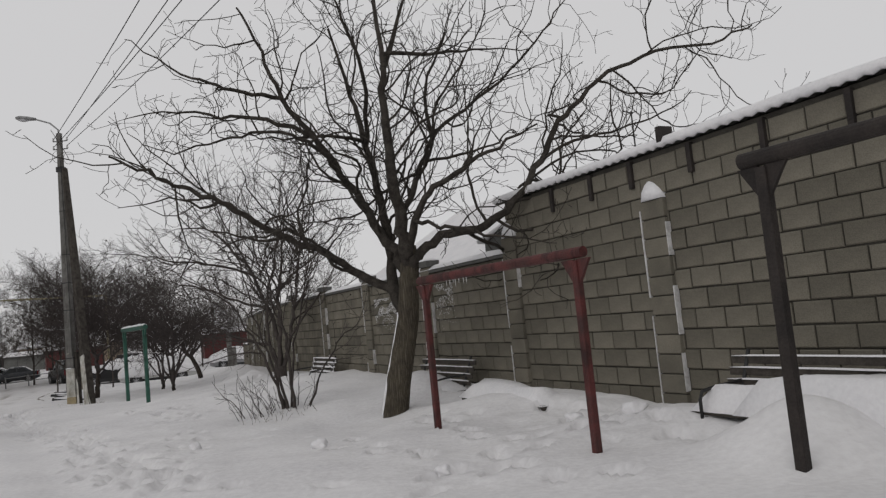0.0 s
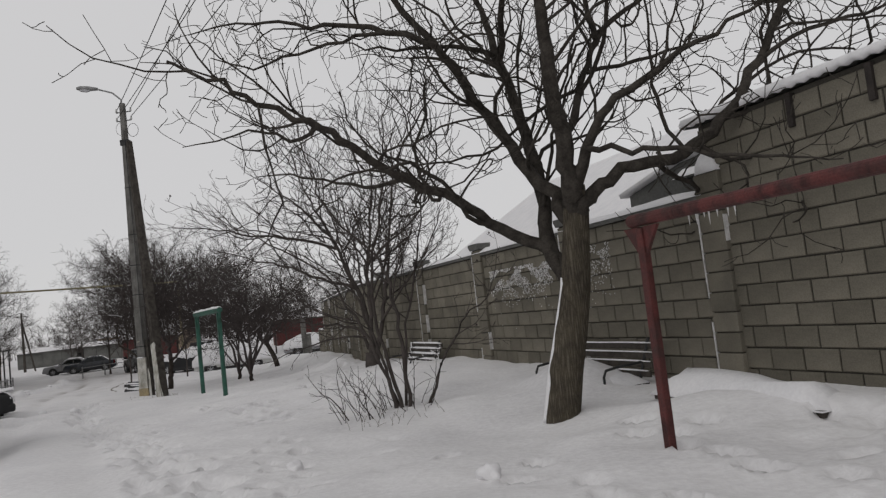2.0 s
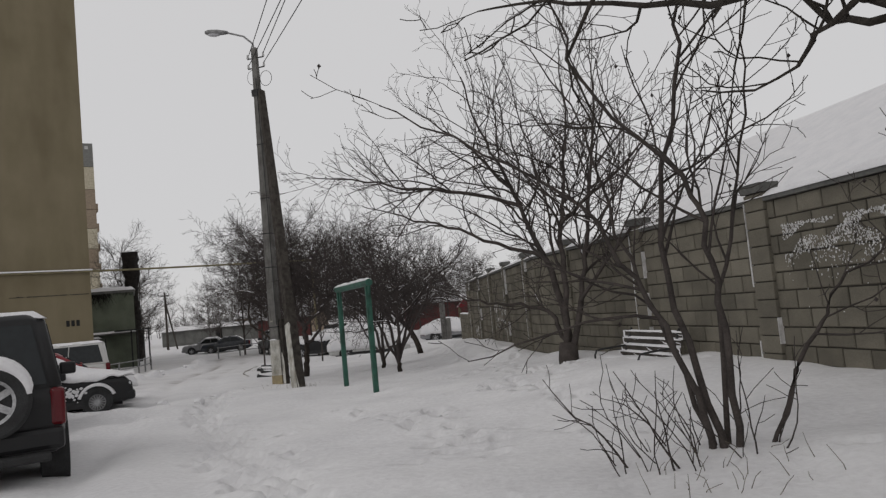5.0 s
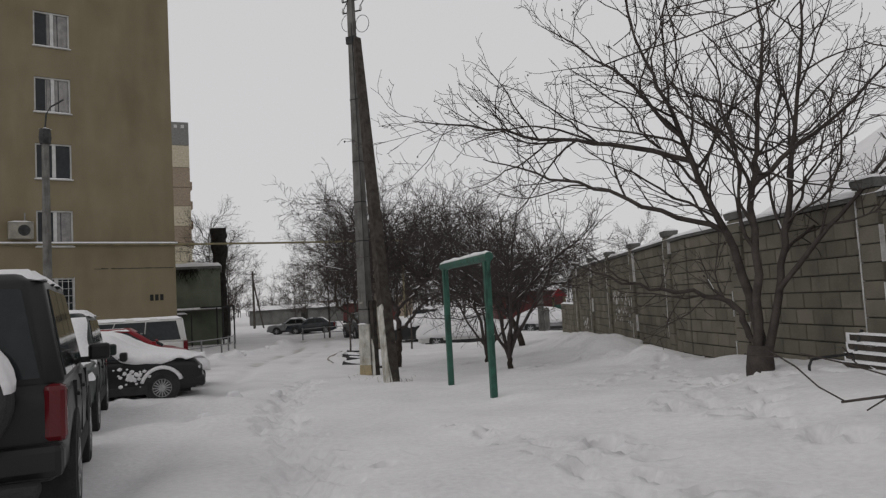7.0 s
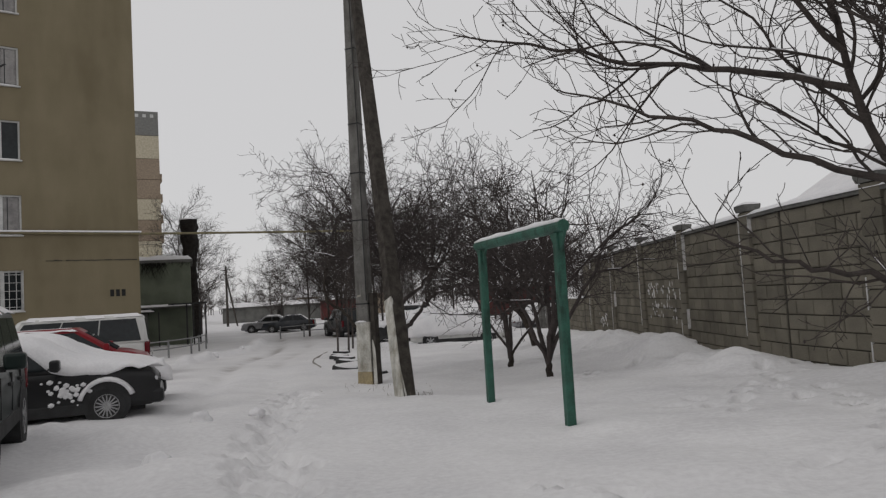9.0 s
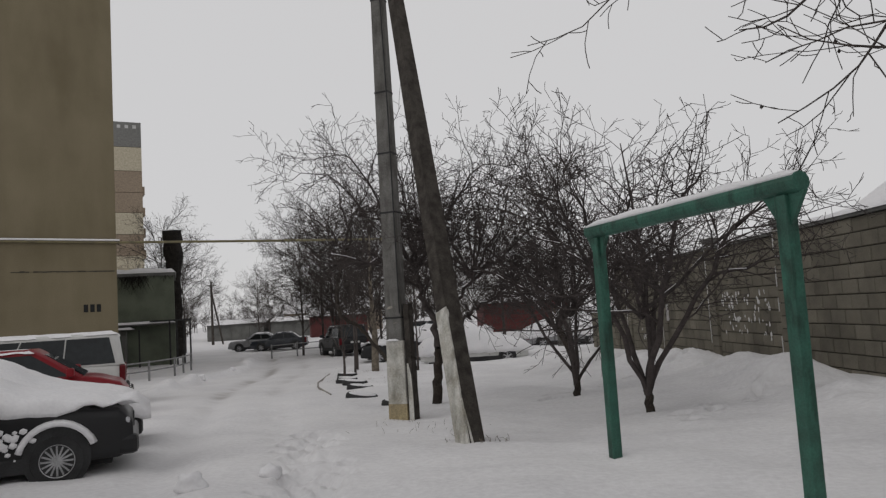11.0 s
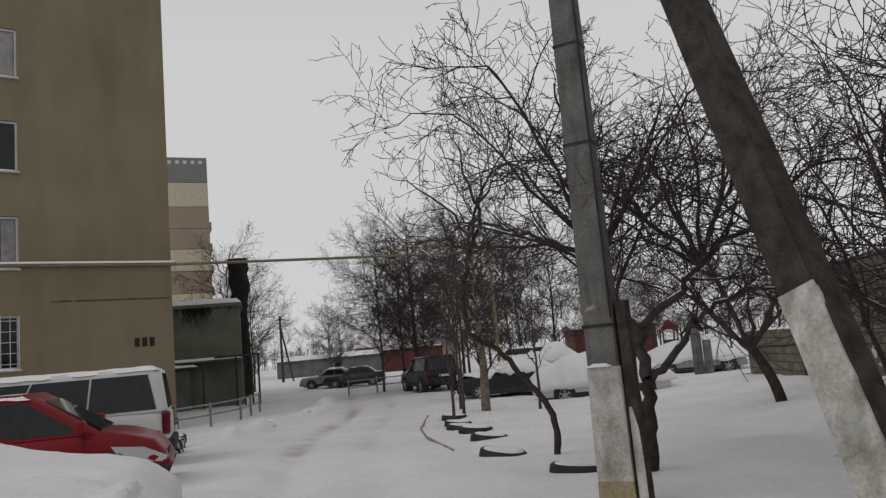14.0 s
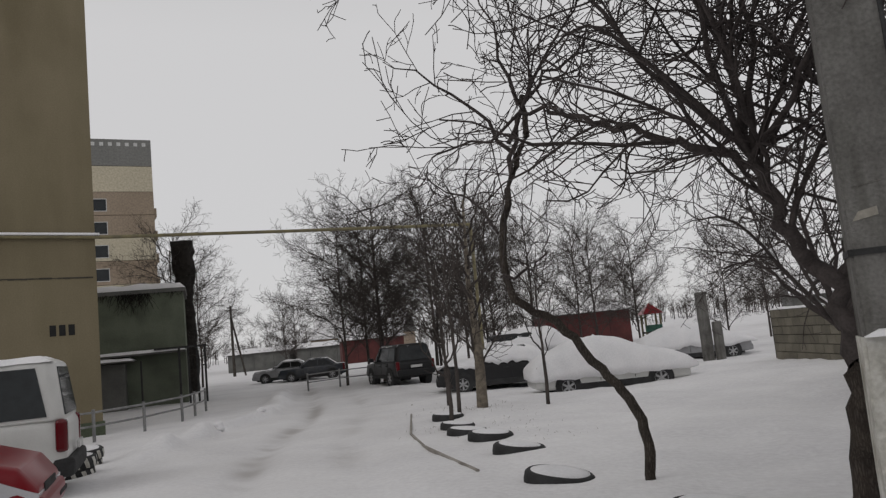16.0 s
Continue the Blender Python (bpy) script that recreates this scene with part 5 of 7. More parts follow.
fruit_tree("leaning_tree", -16.1, 31.98, 49, (lean(0, -0.2), lean(0.0, 0.1), lean(0.05, 0.5), lean(-0.1, 0.95), lean(-0.35, 1.25), lean(-0.64, 1.67), lean(-1.0, 1.93), lean(-1.15, 2.12), lean(-1.15, 2.69), lean(-1.0, 3.26), lean(-0.81, 3.66), lean(-0.8, 4.1)),
           [((lean(-1.0, 3.3), lean(-0.8, 4.0), lean(-0.2, 4.5), lean(0.4, 4.9)), 0.028), ((lean(-1.22, 2.25), lean(-0.95, 2.3), lean(-0.75, 2.45), lean(-0.7, 2.7)), 0.02),
            ((lean(-0.95, 3.5), lean(-1.5, 4.2), lean(-2.2, 4.6)), 0.025), ((lean(-0.85, 4.0), lean(-1.0, 4.7), lean(-1.2, 5.5)), 0.025), ((lean(-1.0, 3.6), (-0.4, -0.6, 4.3), (0.2, -1.0, 4.9)), 0.025), ((lean(-1.2, 2.7), (-1.7, 0.3, 3.3), (-2.4, 0.5, 3.7)), 0.02)],
           "bare tree with a crooked leaning trunk", rad=0.058, taper=0.35, mats=(LEANBARK, FRUIT))

CFG_FAR = dict(levels=3, step=(0.6, 0.4, 0.3, 0.2), wob=0.13, lift=(0.03, 0.05, 0.04, 0.03), tip=0.006, dens=(4.8, 5.4, 3.4), bare=(0.15, 0.1, 0.1), angle=(28, 62),
               ratio=(0.5, 0.45, 0.4), minlen=0.3, maxlen=(6, 2.6, 1.3, 0.6))


def tall_tree(seed, h, spread, name="lane_tree", x=0, y=0, label="tall bare tree with fine brown twigs beside the lane", mats=None, rad=0.09):
    r = random.Random(seed)
    tr, cr = Grower(seed), Grower(seed + 1)
    tr.stem([Vector((0, 0, -0.3)), Vector((0.06, 0, h * 0.25)), Vector((-0.05, 0.08, h * 0.5)), Vector((0.05, 0, h * 0.85))], rad, 0.025, 8)
    for k in range(17):
        a = k * 2.4 + r.uniform(-0.4, 0.4)
        f = 0.16 + 0.66 * k / 16
        z = h * f
        q = spread * r.uniform(0.6, 1.05) * (1 - 0.75 * abs(f - 0.35))
        up = h * r.uniform(0.12, 0.24)
        cr.limb(((0, 0, z), (math.cos(a) * q * 0.5, math.sin(a) * q * 0.5, z + up * 0.6), (math.cos(a) * q, math.sin(a) * q, z + up)), 0.035, 0, CFG_FAR)
    return tree_thing(name, x, y, tr, cr, mats or (TWIG, TWIG), label, group="trees beside the lane")


far_a = tall_tree(61, 10.5, 4.2, x=-30.8, y=58.5)
far_b = tall_tree(63, 9.6, 3.8, x=-27.6, y=57.5)
for k, (x, y, s) in enumerate(((-32.0, 56.8, 0.85), (-25.6, 59.5, 0.9), (-33.0, 61.5, 1.0), (-29.0, 62.0, 0.95), (-34.5, 66.5, 1.0), (-37.0, 72.0, 0.95), (-25.2, 55.0, 0.8), (-40.0, 80.0, 0.9), (-24.0, 63.0, 0.9), (-20.5, 61.0, 0.75), (-27.5, 67.5, 0.95), (-19.0, 67.0, 0.8), (-23.0, 72.0, 0.9))):
    copy_thing(far_b if k % 2 else far_a, pose(x, y, zg(x, y) - 0.2, 0, 0, 77 * k) @ Matrix.Diagonal((s, s, s, 1)))


# ---- benches ----
def patch(parent, name, c00, c10, c11, c01, thick, mat=None, seed=0, nu=18, nv=16, label="", round_at=0.12):
    """A raised, soft-edged layer over four corners."""
    mat = mat or SNOWCAP
    c = [Vector(v) for v in (c00, c10, c11, c01)]
    nrm = (c[1] - c[0]).cross(c[3] - c[0]).normalized()
    if nrm.z < 0:
        nrm = -nrm
    lu, lv = (c[1] - c[0]).length, (c[3] - c[0]).length
    bm = bmesh.new()
    rows = []
    for i in range(nu + 1):
        row = []
        for j in range(nv + 1):
            u, v = i / nu, j / nv
            p = c[0] * (1 - u) * (1 - v) + c[1] * u * (1 - v) + c[2] * u * v + c[3] * (1 - u) * v
            e = min(1, min(u, 1 - u) * lu / round_at, min(v, 1 - v) * lv / round_at)
            h = thick * math.sqrt(max(0, e)) * (0.85 + 0.4 * noise.noise(p * 2.1 + Vector((seed * 3.7, 0, 0))))
            rim = i in (0, nu) or j in (0, nv)
            wob = 0.09 * noise.noise(p * 2.6 + Vector((seed, 9, 0)))
            out = (c[1] - c[0]).normalized() * ((u > 0.5) * 2 - 1) * (i in (0, nu)) + (c[3] - c[0]).normalized() * ((v > 0.5) * 2 - 1) * (j in (0, nv))
            q = p + nrm * (h - 0.004)
            if rim:
                q = q + out * (0.03 + wob) + Vector((0, 0, -abs(wob) * 0.9 - 0.015))
            row.append(bm.verts.new(q))
        rows.append(row)
    for a, b in zip(rows, rows[1:]):
        for j in range(nv):
            bm.faces.new((a[j], b[j], b[j + 1], a[j + 1]))
    return part(name, bm, mat, parent, label, smooth=True)


def bench(s0, s1, d, base, label, rz=0.0, snow=0.05, mound=False):
    """A park bench of dark slats on iron frames, its back towards the wall."""
    L = abs(s1 - s0)
    m = wall_pose((s0 + s1) / 2, d, base, rz)
    b = new("bench")
    b.matrix_world = m
    tagged(b, label, "bench", "benches along the wall")
    for k in range(4):
        z, y = 0.43 + 0.115 * k, -0.18 - 0.05 * k
        sl = part("back_slat", boxbm(-L / 2, L / 2, y - 0.016, y + 0.016, z, z + 0.085, bevel=0.006), WOOD, b)
        snow_slab("slat_snow", sl, -L / 2 + 0.02, L / 2 - 0.02, y - 0.02, y + 0.03, z + 0.084, snow * 0.6, k)
        if snow > 0.08:
            patch(sl, "caked_snow", (-L / 2 + 0.03, y + 0.017, z + 0.01), (L / 2 - 0.03, y + 0.017, z + 0.01), (L / 2 - 0.03, y + 0.017, z + 0.082), (-L / 2 + 0.03, y + 0.017, z + 0.082), 0.022, seed=k, nu=30, nv=4, round_at=0.03)
    for k in range(4):
        y = -0.1 + 0.13 * k
        part("seat_slat", boxbm(-L / 2, L / 2, y - 0.05, y + 0.05, 0.34, 0.375, bevel=0.006), WOOD, b)
    snow_slab("seat_snow", b, -L / 2, L / 2, -0.16, 0.36, 0.376, 0.12 if not mound else 0.3, 7)
    for x in (-L / 2 + 0.2, L / 2 - 0.2):
        part("leg", tubebm([(x, 0.32, -0.35), (x, 0.34, 0.32), (x, -0.12, 0.32), (x, -0.36, 0.92)], 0.022, 8), IRON, b)
        part("armrest", tubebm([(x, -0.2, 0.62), (x, 0.2, 0.6), (x, 0.36, 0.58), (x, 0.4, 0.5), (x, 0.4, 0.3)], 0.018, 8), IRON, b)
        part("rear_leg", tubebm([(x, -0.14, 0.32), (x, -0.24, -0.35)], 0.022, 8), IRON, b)
    if mound:
        snow_slab("snow_mound", b, -L / 2 - 0.1, 0.75, -0.35, 0.5, 0.4, 0.42, 9, label="deep snow heaped on the bench")


bench(-6.0, -3.8, 0.72, -0.22, "dark slatted bench half buried in snow by the wall")
bench(1.6, 3.65, 0.75, -0.26, "slatted bench with snow-caked back by the wall", snow=0.12)
bench(-14.6, -11.75, 0.75, -0.1, "dark slatted bench heaped with snow by the wall", mound=True)


def plank(s0, s1, d, z, label, thick):
    b = new("plank_bench")
    b.matrix_world = wall_pose((s0 + s1) / 2, d, z)
    tagged(b, label, "bench")
    L = abs(s1 - s0)
    part("seat", boxbm(-L / 2, L / 2, -0.2, 0.2, 0, 0.06, bevel=0.008), WOOD, b)
    for x in (-L / 2 + 0.25, L / 2 - 0.25):
        part("leg", boxbm(x - 0.05, x + 0.05, -0.15, 0.15, -0.6, 0.0), WOOD, b)
    snow_slab("seat_snow", b, -L / 2 - 0.03, L / 2 + 0.03, -0.24, 0.24, 0.06, thick, 5)


plank(-9.2, -6.9, 1.0, 0.1, "low plank bench under a thick roll of snow", 0.26)
plank(-16.2, -14.9, 2.0, 0.16, "low dark plank bench half buried in snow", 0.1)


# ---- vehicles ----
def wheel_parts(parent, x, y, R, side, spokes=6, w=0.2, name="wheel", axis="y", rim=0.62, caked=False):
    """A tyre with a spoked rim; side is the way the hub faces."""
    bm = bmesh.new()
    n = 28
    prof = [(R * rim, -w / 2), (R * 0.9, -w / 2), (R * 0.985, -w * 0.36), (R, -w * 0.2), (R, w * 0.2), (R * 0.985, w * 0.36), (R * 0.9, w / 2), (R * rim, w / 2), (R * rim * 0.95, 0)]
    rings = [[(r * math.cos(a), o, r * math.sin(a)) for r, o in prof] for a in [2 * math.pi * k / n for k in range(n)]]
    vs = [[bm.verts.new(p) for p in r] for r in rings]
    for k in range(n):
        a, b = vs[k], vs[(k + 1) % n]
        for j in range(len(prof)):
            q = (j + 1) % len(prof)
            bm.faces.new((a[j], b[j], b[q], a[q]))
    m = Matrix.Translation((x, y, R)) if axis == "y" else Matrix.Translation((x, y, R)) @ Matrix.Rotation(radians(90), 4, "Z")
    wh = part(name, bm, RUBBER, parent)
    wh.matrix_local = m
    bm = bmesh.new()
    q = side * w * 0.32
    tube(bm, [(0, q - side * 0.05, 0), (0, q, 0)], [R * rim * 0.98, R * rim * 0.98], 24)
    part("wheel_well", bm, RUBBER, wh)
    bm = bmesh.new()
    for k in range(n):
        a0, a1 = 2 * math.pi * k / n, 2 * math.pi * (k + 1) / n
        quad = [bm.verts.new((r * math.cos(a), o, r * math.sin(a))) for r, o, a in ((R * rim, q + side * 0.035, a0), (R * rim, q + side * 0.035, a1), (R * rim * 0.86, q + side * 0.02, a1), (R * rim * 0.86, q + side * 0.02, a0))]
        bm.faces.new(quad)
    for k in range(spokes):
        rm = Matrix.Rotation(2 * math.pi * k / spokes, 4, "Y")
        wd = R * (0.09 if spokes < 9 else 0.035)
        box(bm, -wd, wd, q + min(0, side * 0.03), q + max(0, side * 0.03), 0, R * rim * 0.9, m=rm)
    tube(bm, [(0, q, 0), (0, q + side * 0.045, 0)], R * 0.16, 14)
    bmesh.ops.remove_doubles(bm, verts=bm.verts[:], dist=0.0005)
    part("rim", bm, ALLOY, wh)
    return wh


def car(name, x, y, heading, paint, label, L, W, H, belt, hood, ws0, ws1, rr1, rr0, R, wheelbase, low=0.3, trunk=None, snow=(), spokes=6, nose=0.12, z=None, group="parked cars", clad=None, tail_tall=False, category="car", sink=0.04, covered=False, big_lamp=False):
    """A parked vehicle: x ahead, y to its left. ws0/ws1: foot and top of the windscreen; rr0/rr1: foot and top of the rear window."""
    z = zg(x, y) if z is None else z
    c = empty(name, x, y, z - sink, heading, label, category, group)
    hw = W / 2
    trunk = trunk or belt
    xs = [-L / 2, -L / 2 + 0.06, -L / 2 + 0.3, -L / 4, 0, ws0 - 0.02, ws0 + 0.12, L / 2 - 0.55, L / 2 - 0.16, L / 2]

    def section(x):
        f = abs(x) / (L / 2)
        w = hw * (1 - 0.1 * max(0, (f - 0.7) / 0.3) ** 2)
        if x > ws0:
            t = (x - ws0) / (L / 2 - ws0)
            top = hood - nose * t ** 1.5 - (0.14 if x >= L / 2 - 0.01 else 0)
        elif x < rr0:
            top = trunk - (0.1 if x <= -L / 2 + 0.01 else 0)
        else:
            top = belt
        lo = low + (0.08 if f > 0.98 else 0)
        mid = lo + (top - lo) * 0.55
        half = [(w * 0.93, lo), (w * 0.985, lo + 0.08), (w, mid), (w * 0.985, top - 0.1), (w * 0.95, top - 0.03), (w * 0.86, top)]
        return [(x, yy, zz) for yy, zz in half] + [(x, -yy, zz) for yy, zz in half[::-1]]

    def soft(bm, off):
        bmesh.ops.recalc_face_normals(bm, faces=bm.faces[:])
        sharp = [e for e in bm.edges if len(e.link_faces) == 2 and e.calc_face_angle(0) > radians(18)]
        bmesh.ops.bevel(bm, geom=sharp, offset=off, segments=3, affect="EDGES", profile=0.5, clamp_overlap=True)
        return bm
    body = part("body", soft(loft(bmesh.new(), [section(v) for v in xs]), 0.035), paint, c, smooth=True)
    wt, wb = hw * 0.78, hw * 0.955

    def ring(x0, x1, w, zz):
        e = 0.12
        return [(x0, w - e, zz), (x0 - e, w, zz), (x1 + e, w, zz), (x1, w - e, zz), (x1, -w + e, zz), (x1 + e, -w, zz), (x0 - e, -w, zz), (x0, -w + e, zz)]

    part("cabin", soft(loft(bmesh.new(), [ring(ws0, rr0, wb, belt - 0.03), ring(ws1 + 0.05, rr1 - 0.05, wt + 0.02, H - 0.07), ring(ws1 - 0.06, rr1 + 0.06, wt - 0.07, H)]), 0.03), paint, c, smooth=True)
    # glass, a few millimetres proud of the cabin
    zt, zb = H - 0.13, belt + 0.03
    ft, fb = (zt - belt) / (H - 0.07 - belt), 0.05
    def sx(f, a, b):
        return a + (b - a) * f
    def pane(nm, pts, off, parent=c):
        bm = bmesh.new()
        a = [Vector(p) for p in pts]
        n = (a[1] - a[0]).cross(a[2] - a[0]).normalized()
        if n.dot(Vector(off)) < 0:
            n = -n
        loft(bm, [[p - n * 0.02 for p in a], [p + n * 0.012 for p in a]])
        return part(nm, bm, GLASS, parent)
    wtop, wbot = sx(ft, wb, wt + 0.02), sx(fb, wb, wt + 0.02)
    pane("windscreen", [(sx(fb, ws0, ws1 + 0.05), -wbot + 0.14, zb), (sx(fb, ws0, ws1 + 0.05), wbot - 0.14, zb), (sx(ft, ws0, ws1 + 0.05), wtop - 0.14, zt), (sx(ft, ws0, ws1 + 0.05), -wtop + 0.14, zt)], (1, 0, 1))
    pane("rear_window", [(sx(fb, rr0, rr1 - 0.05), -wbot + 0.16, zb), (sx(fb, rr0, rr1 - 0.05), wbot - 0.16, zb), (sx(ft, rr0, rr1 - 0.05), wtop - 0.16, zt), (sx(ft, rr0, rr1 - 0.05), -wtop + 0.16, zt)], (-1, 0, 0.3))
    n_side = 3 if rr0 < -L / 2 + 0.5 else 2
    for sgn in (1, -1):
        fr_b, fr_t = sx(fb, ws0, ws1) - 0.28, sx(ft, ws0, ws1) - 0.2
        re_b, re_t = sx(fb, rr0, rr1) + 0.2, sx(ft, rr0, rr1) + 0.2
        for k in range(n_side):
            a0, a1 = k / n_side, (k + 1) / n_side
            g0, g1 = 0.018 if k else 0, 0.018 if k < n_side - 1 else 0
            pane("side_window", [(sx(a0, fr_b, re_b) - g0, sgn * wbot, zb), (sx(a1, fr_b, re_b) + g1, sgn * wbot, zb), (sx(a1, fr_t, re_t) + g1, sgn * wtop, zt), (sx(a0, fr_t, re_t) - g0, sgn * wtop, zt)], (0, sgn, 0.2))
        # mirror, door handle, sill strip
        mx = sx(fb, ws0, ws1) - 0.25
        mir = part("mirror", boxbm(mx - 0.07, mx + 0.08, sgn * (hw + 0.14) - 0.11, sgn * (hw + 0.14) + 0.11, belt + 0.02, belt + 0.2, bevel=0.035), clad or paint, c)
        arm = part("mirror_arm", boxbm(mx - 0.03, mx + 0.03, min(sgn * (hw - 0.06), sgn * (hw + 0.05)), max(sgn * (hw - 0.06), sgn * (hw + 0.05)), belt + 0.0, belt + 0.06), RUBBER, c)
        if covered:
            bpy.data.objects.remove(mir)
            bpy.data.objects.remove(arm)
        for hx in (mx - 0.75, mx - 1.65):
            part("door_handle", boxbm(hx - 0.1, hx + 0.1, min(sgn * (hw - 0.01), sgn * (hw + 0.025)), max(sgn * (hw - 0.01), sgn * (hw + 0.025)), belt - 0.2, belt - 0.165, bevel=0.008), RUBBER if not clad else clad, c)
        part("sill", boxbm(-wheelbase / 2 + R, wheelbase / 2 - R, min(sgn * (hw - 0.12), sgn * (hw + 0.006)), max(sgn * (hw - 0.12), sgn * (hw + 0.006)), low - 0.06, low + 0.12, bevel=0.02), RUBBER, c)
        for dx in (mx + 0.02, mx - 0.95, mx - 1.8):
            if dx > -L / 2 + 0.3:
                part("door_gap", boxbm(dx - 0.006, dx + 0.006, min(sgn * (hw - 0.03), sgn * (hw + 0.004)), max(sgn * (hw - 0.03), sgn * (hw + 0.004)), low + 0.15, belt - 0.06), RUBBER, c)
        for wx in (wheelbase / 2, -wheelbase / 2):
            arch = part("wheel_arch", tubebm([(wx, sgn * (hw - 0.3), R + 0.03), (wx, sgn * (hw + 0.008), R + 0.03)], R * 1.17, 26), RUBBER, c)
            wheel_parts(c, wx, sgn * (hw - 0.085), R, sgn, spokes)
        # lamps
        lx = L / 2 - 0.08
        if not big_lamp:
            part("headlight", boxbm(lx - 0.16, lx + 0.05, min(sgn * hw * 0.5, sgn * hw * 0.9), max(sgn * hw * 0.5, sgn * hw * 0.9), hood - nose - 0.28, hood - nose - 0.1, bevel=0.04), LAMP_CLEAR, c)
        else:
            flank = [(L / 2 - 0.74, hood - nose + 0.02), (L / 2 - 0.3, hood - nose - 0.03), (L / 2 + 0.01, hood - nose - 0.19), (L / 2 + 0.0, hood - nose - 0.27), (L / 2 - 0.58, hood - nose - 0.22)]
            part("headlight", loft(bmesh.new(), [[(a, sgn * (hw * 0.5), b) for a, b in flank], [(a, sgn * (hw * (1 - 0.1 * max(0, (a / (L / 2) - 0.7) / 0.3) ** 2) + 0.01), b) for a, b in flank]]), LAMP_CLEAR, c)
            part("bumper_strip", boxbm(L / 2 - 0.5, L / 2 + 0.07, min(sgn * hw * 0.3, sgn * hw * 0.97), max(sgn * hw * 0.3, sgn * hw * 0.97), low + 0.1, low + 0.16, bevel=0.02), RUBBER, c)
        tz0, tz1 = (belt - 0.42, belt + 0.0) if not tail_tall else (belt - 0.46, belt - 0.02)
        part("tail_light", boxbm(-L / 2 - 0.015, -L / 2 + 0.14, min(sgn * hw * 0.8, sgn * hw * 0.975), max(sgn * hw * 0.8, sgn * hw * 0.975), tz0, tz1, bevel=0.045), LAMP_RED, c)
    part("front_bumper", boxbm(L / 2 - 0.22, L / 2 + 0.06, -hw * 0.93, hw * 0.93, low + 0.02, low + 0.27, bevel=0.07), clad or paint, c)
    part("rear_bumper", boxbm(-L / 2 - 0.09, -L / 2 + 0.2, -hw * 0.95, hw * 0.95, low + 0.04, low + 0.3, bevel=0.06), clad or paint, c)
    part("grille", boxbm(L / 2 - 0.1, L / 2 + 0.012, -hw * 0.45, hw * 0.45, hood - nose - 0.26, hood - nose - 0.14, bevel=0.01), RUBBER, c)
    part("number_plate", boxbm(-L / 2 - 0.1, -L / 2 - 0.06, -0.26, 0.26, low + 0.36, low + 0.47, bevel=0.006), WHITE, c)
    part("underbody", boxbm(-L / 2 + 0.25, L / 2 - 0.25, -hw + 0.25, hw - 0.25, low - 0.08, low + 0.05), RUBBER, c)
    # lying snow
    for what, t in snow:
        e = 0.03
        if what == "roof":
            patch(c, "roof_snow", (ws1 - 0.1, -wt, H - 0.03), (ws1 - 0.1, wt, H - 0.03), (rr1 + 0.02, wt, H - 0.03), (rr1 + 0.02, -wt, H - 0.03), t, seed=int(x), nu=16, nv=24, label="snow on the roof")
        elif what == "hood":
            patch(c, "bonnet_snow", (L / 2 - 0.1, -hw * 0.9, hood - nose - 0.06), (L / 2 - 0.1, hw * 0.9, hood - nose - 0.06), (ws0 + 0.02, hw * 0.94, hood - 0.02), (ws0 + 0.02, -hw * 0.94, hood - 0.02), t, seed=int(y), nu=20, nv=18, label="snow on the bonnet")
        elif what == "screen":
            patch(c, "windscreen_snow", (ws0 + 0.03, -wb + 0.06, belt), (ws0 + 0.03, wb - 0.06, belt), (ws1 + 0.02, wt - 0.02, H - 0.05), (ws1 + 0.02, -wt + 0.02, H - 0.05), t, seed=int(y) + 3, label="snow over the windscreen")
        elif what == "rear":
            patch(c, "rear_snow", (rr0 - 0.02, -wb + 0.06, belt), (rr0 - 0.02, wb - 0.06, belt), (rr1 - 0.02, wt - 0.02, H - 0.05), (rr1 - 0.02, -wt + 0.02, H - 0.05), t, seed=int(y) + 5)
        elif what == "trunk":
            patch(c, "boot_snow", (-L / 2 + 0.05, -hw * 0.9, trunk - 0.03), (-L / 2 + 0.05, hw * 0.9, trunk - 0.03), (rr0, hw * 0.93, belt - 0.02), (rr0, -hw * 0.93, belt - 0.02), t, seed=int(x) + 5)
    return c


SUV = dict(L=4.45, W=1.82, H=1.80, belt=1.08, hood=1.06, ws0=0.98, ws1=0.35, rr1=-2.0, rr0=-2.16, R=0.375, wheelbase=2.6, low=0.42, nose=0.06)
BIGSUV = dict(L=4.1, W=1.9, H=2.08, belt=1.22, hood=1.18, ws0=0.9, ws1=0.35, rr1=-1.86, rr0=-2.0, R=0.41, wheelbase=2.4, low=0.46, nose=0.06)
SEDAN = dict(L=4.25, W=1.72, H=1.42, belt=0.92, hood=0.93, ws0=0.85, ws1=0.2, rr1=-1.0, rr0=-1.6, R=0.31, wheelbase=2.6, low=0.26, trunk=0.95, nose=0.1)
MPV = dict(L=4.25, W=1.76, H=1.62, belt=0.98, hood=0.98, ws0=1.3, ws1=0.35, rr1=-1.9, rr0=-2.05, R=0.31, wheelbase=2.65, low=0.26, nose=0.24)
VAN = dict(L=4.9, W=1.9, H=1.95, belt=1.12, hood=1.1, ws0=1.75, ws1=1.1, rr1=-2.27, rr0=-2.43, R=0.33, wheelbase=3.0, low=0.28, nose=0.14)

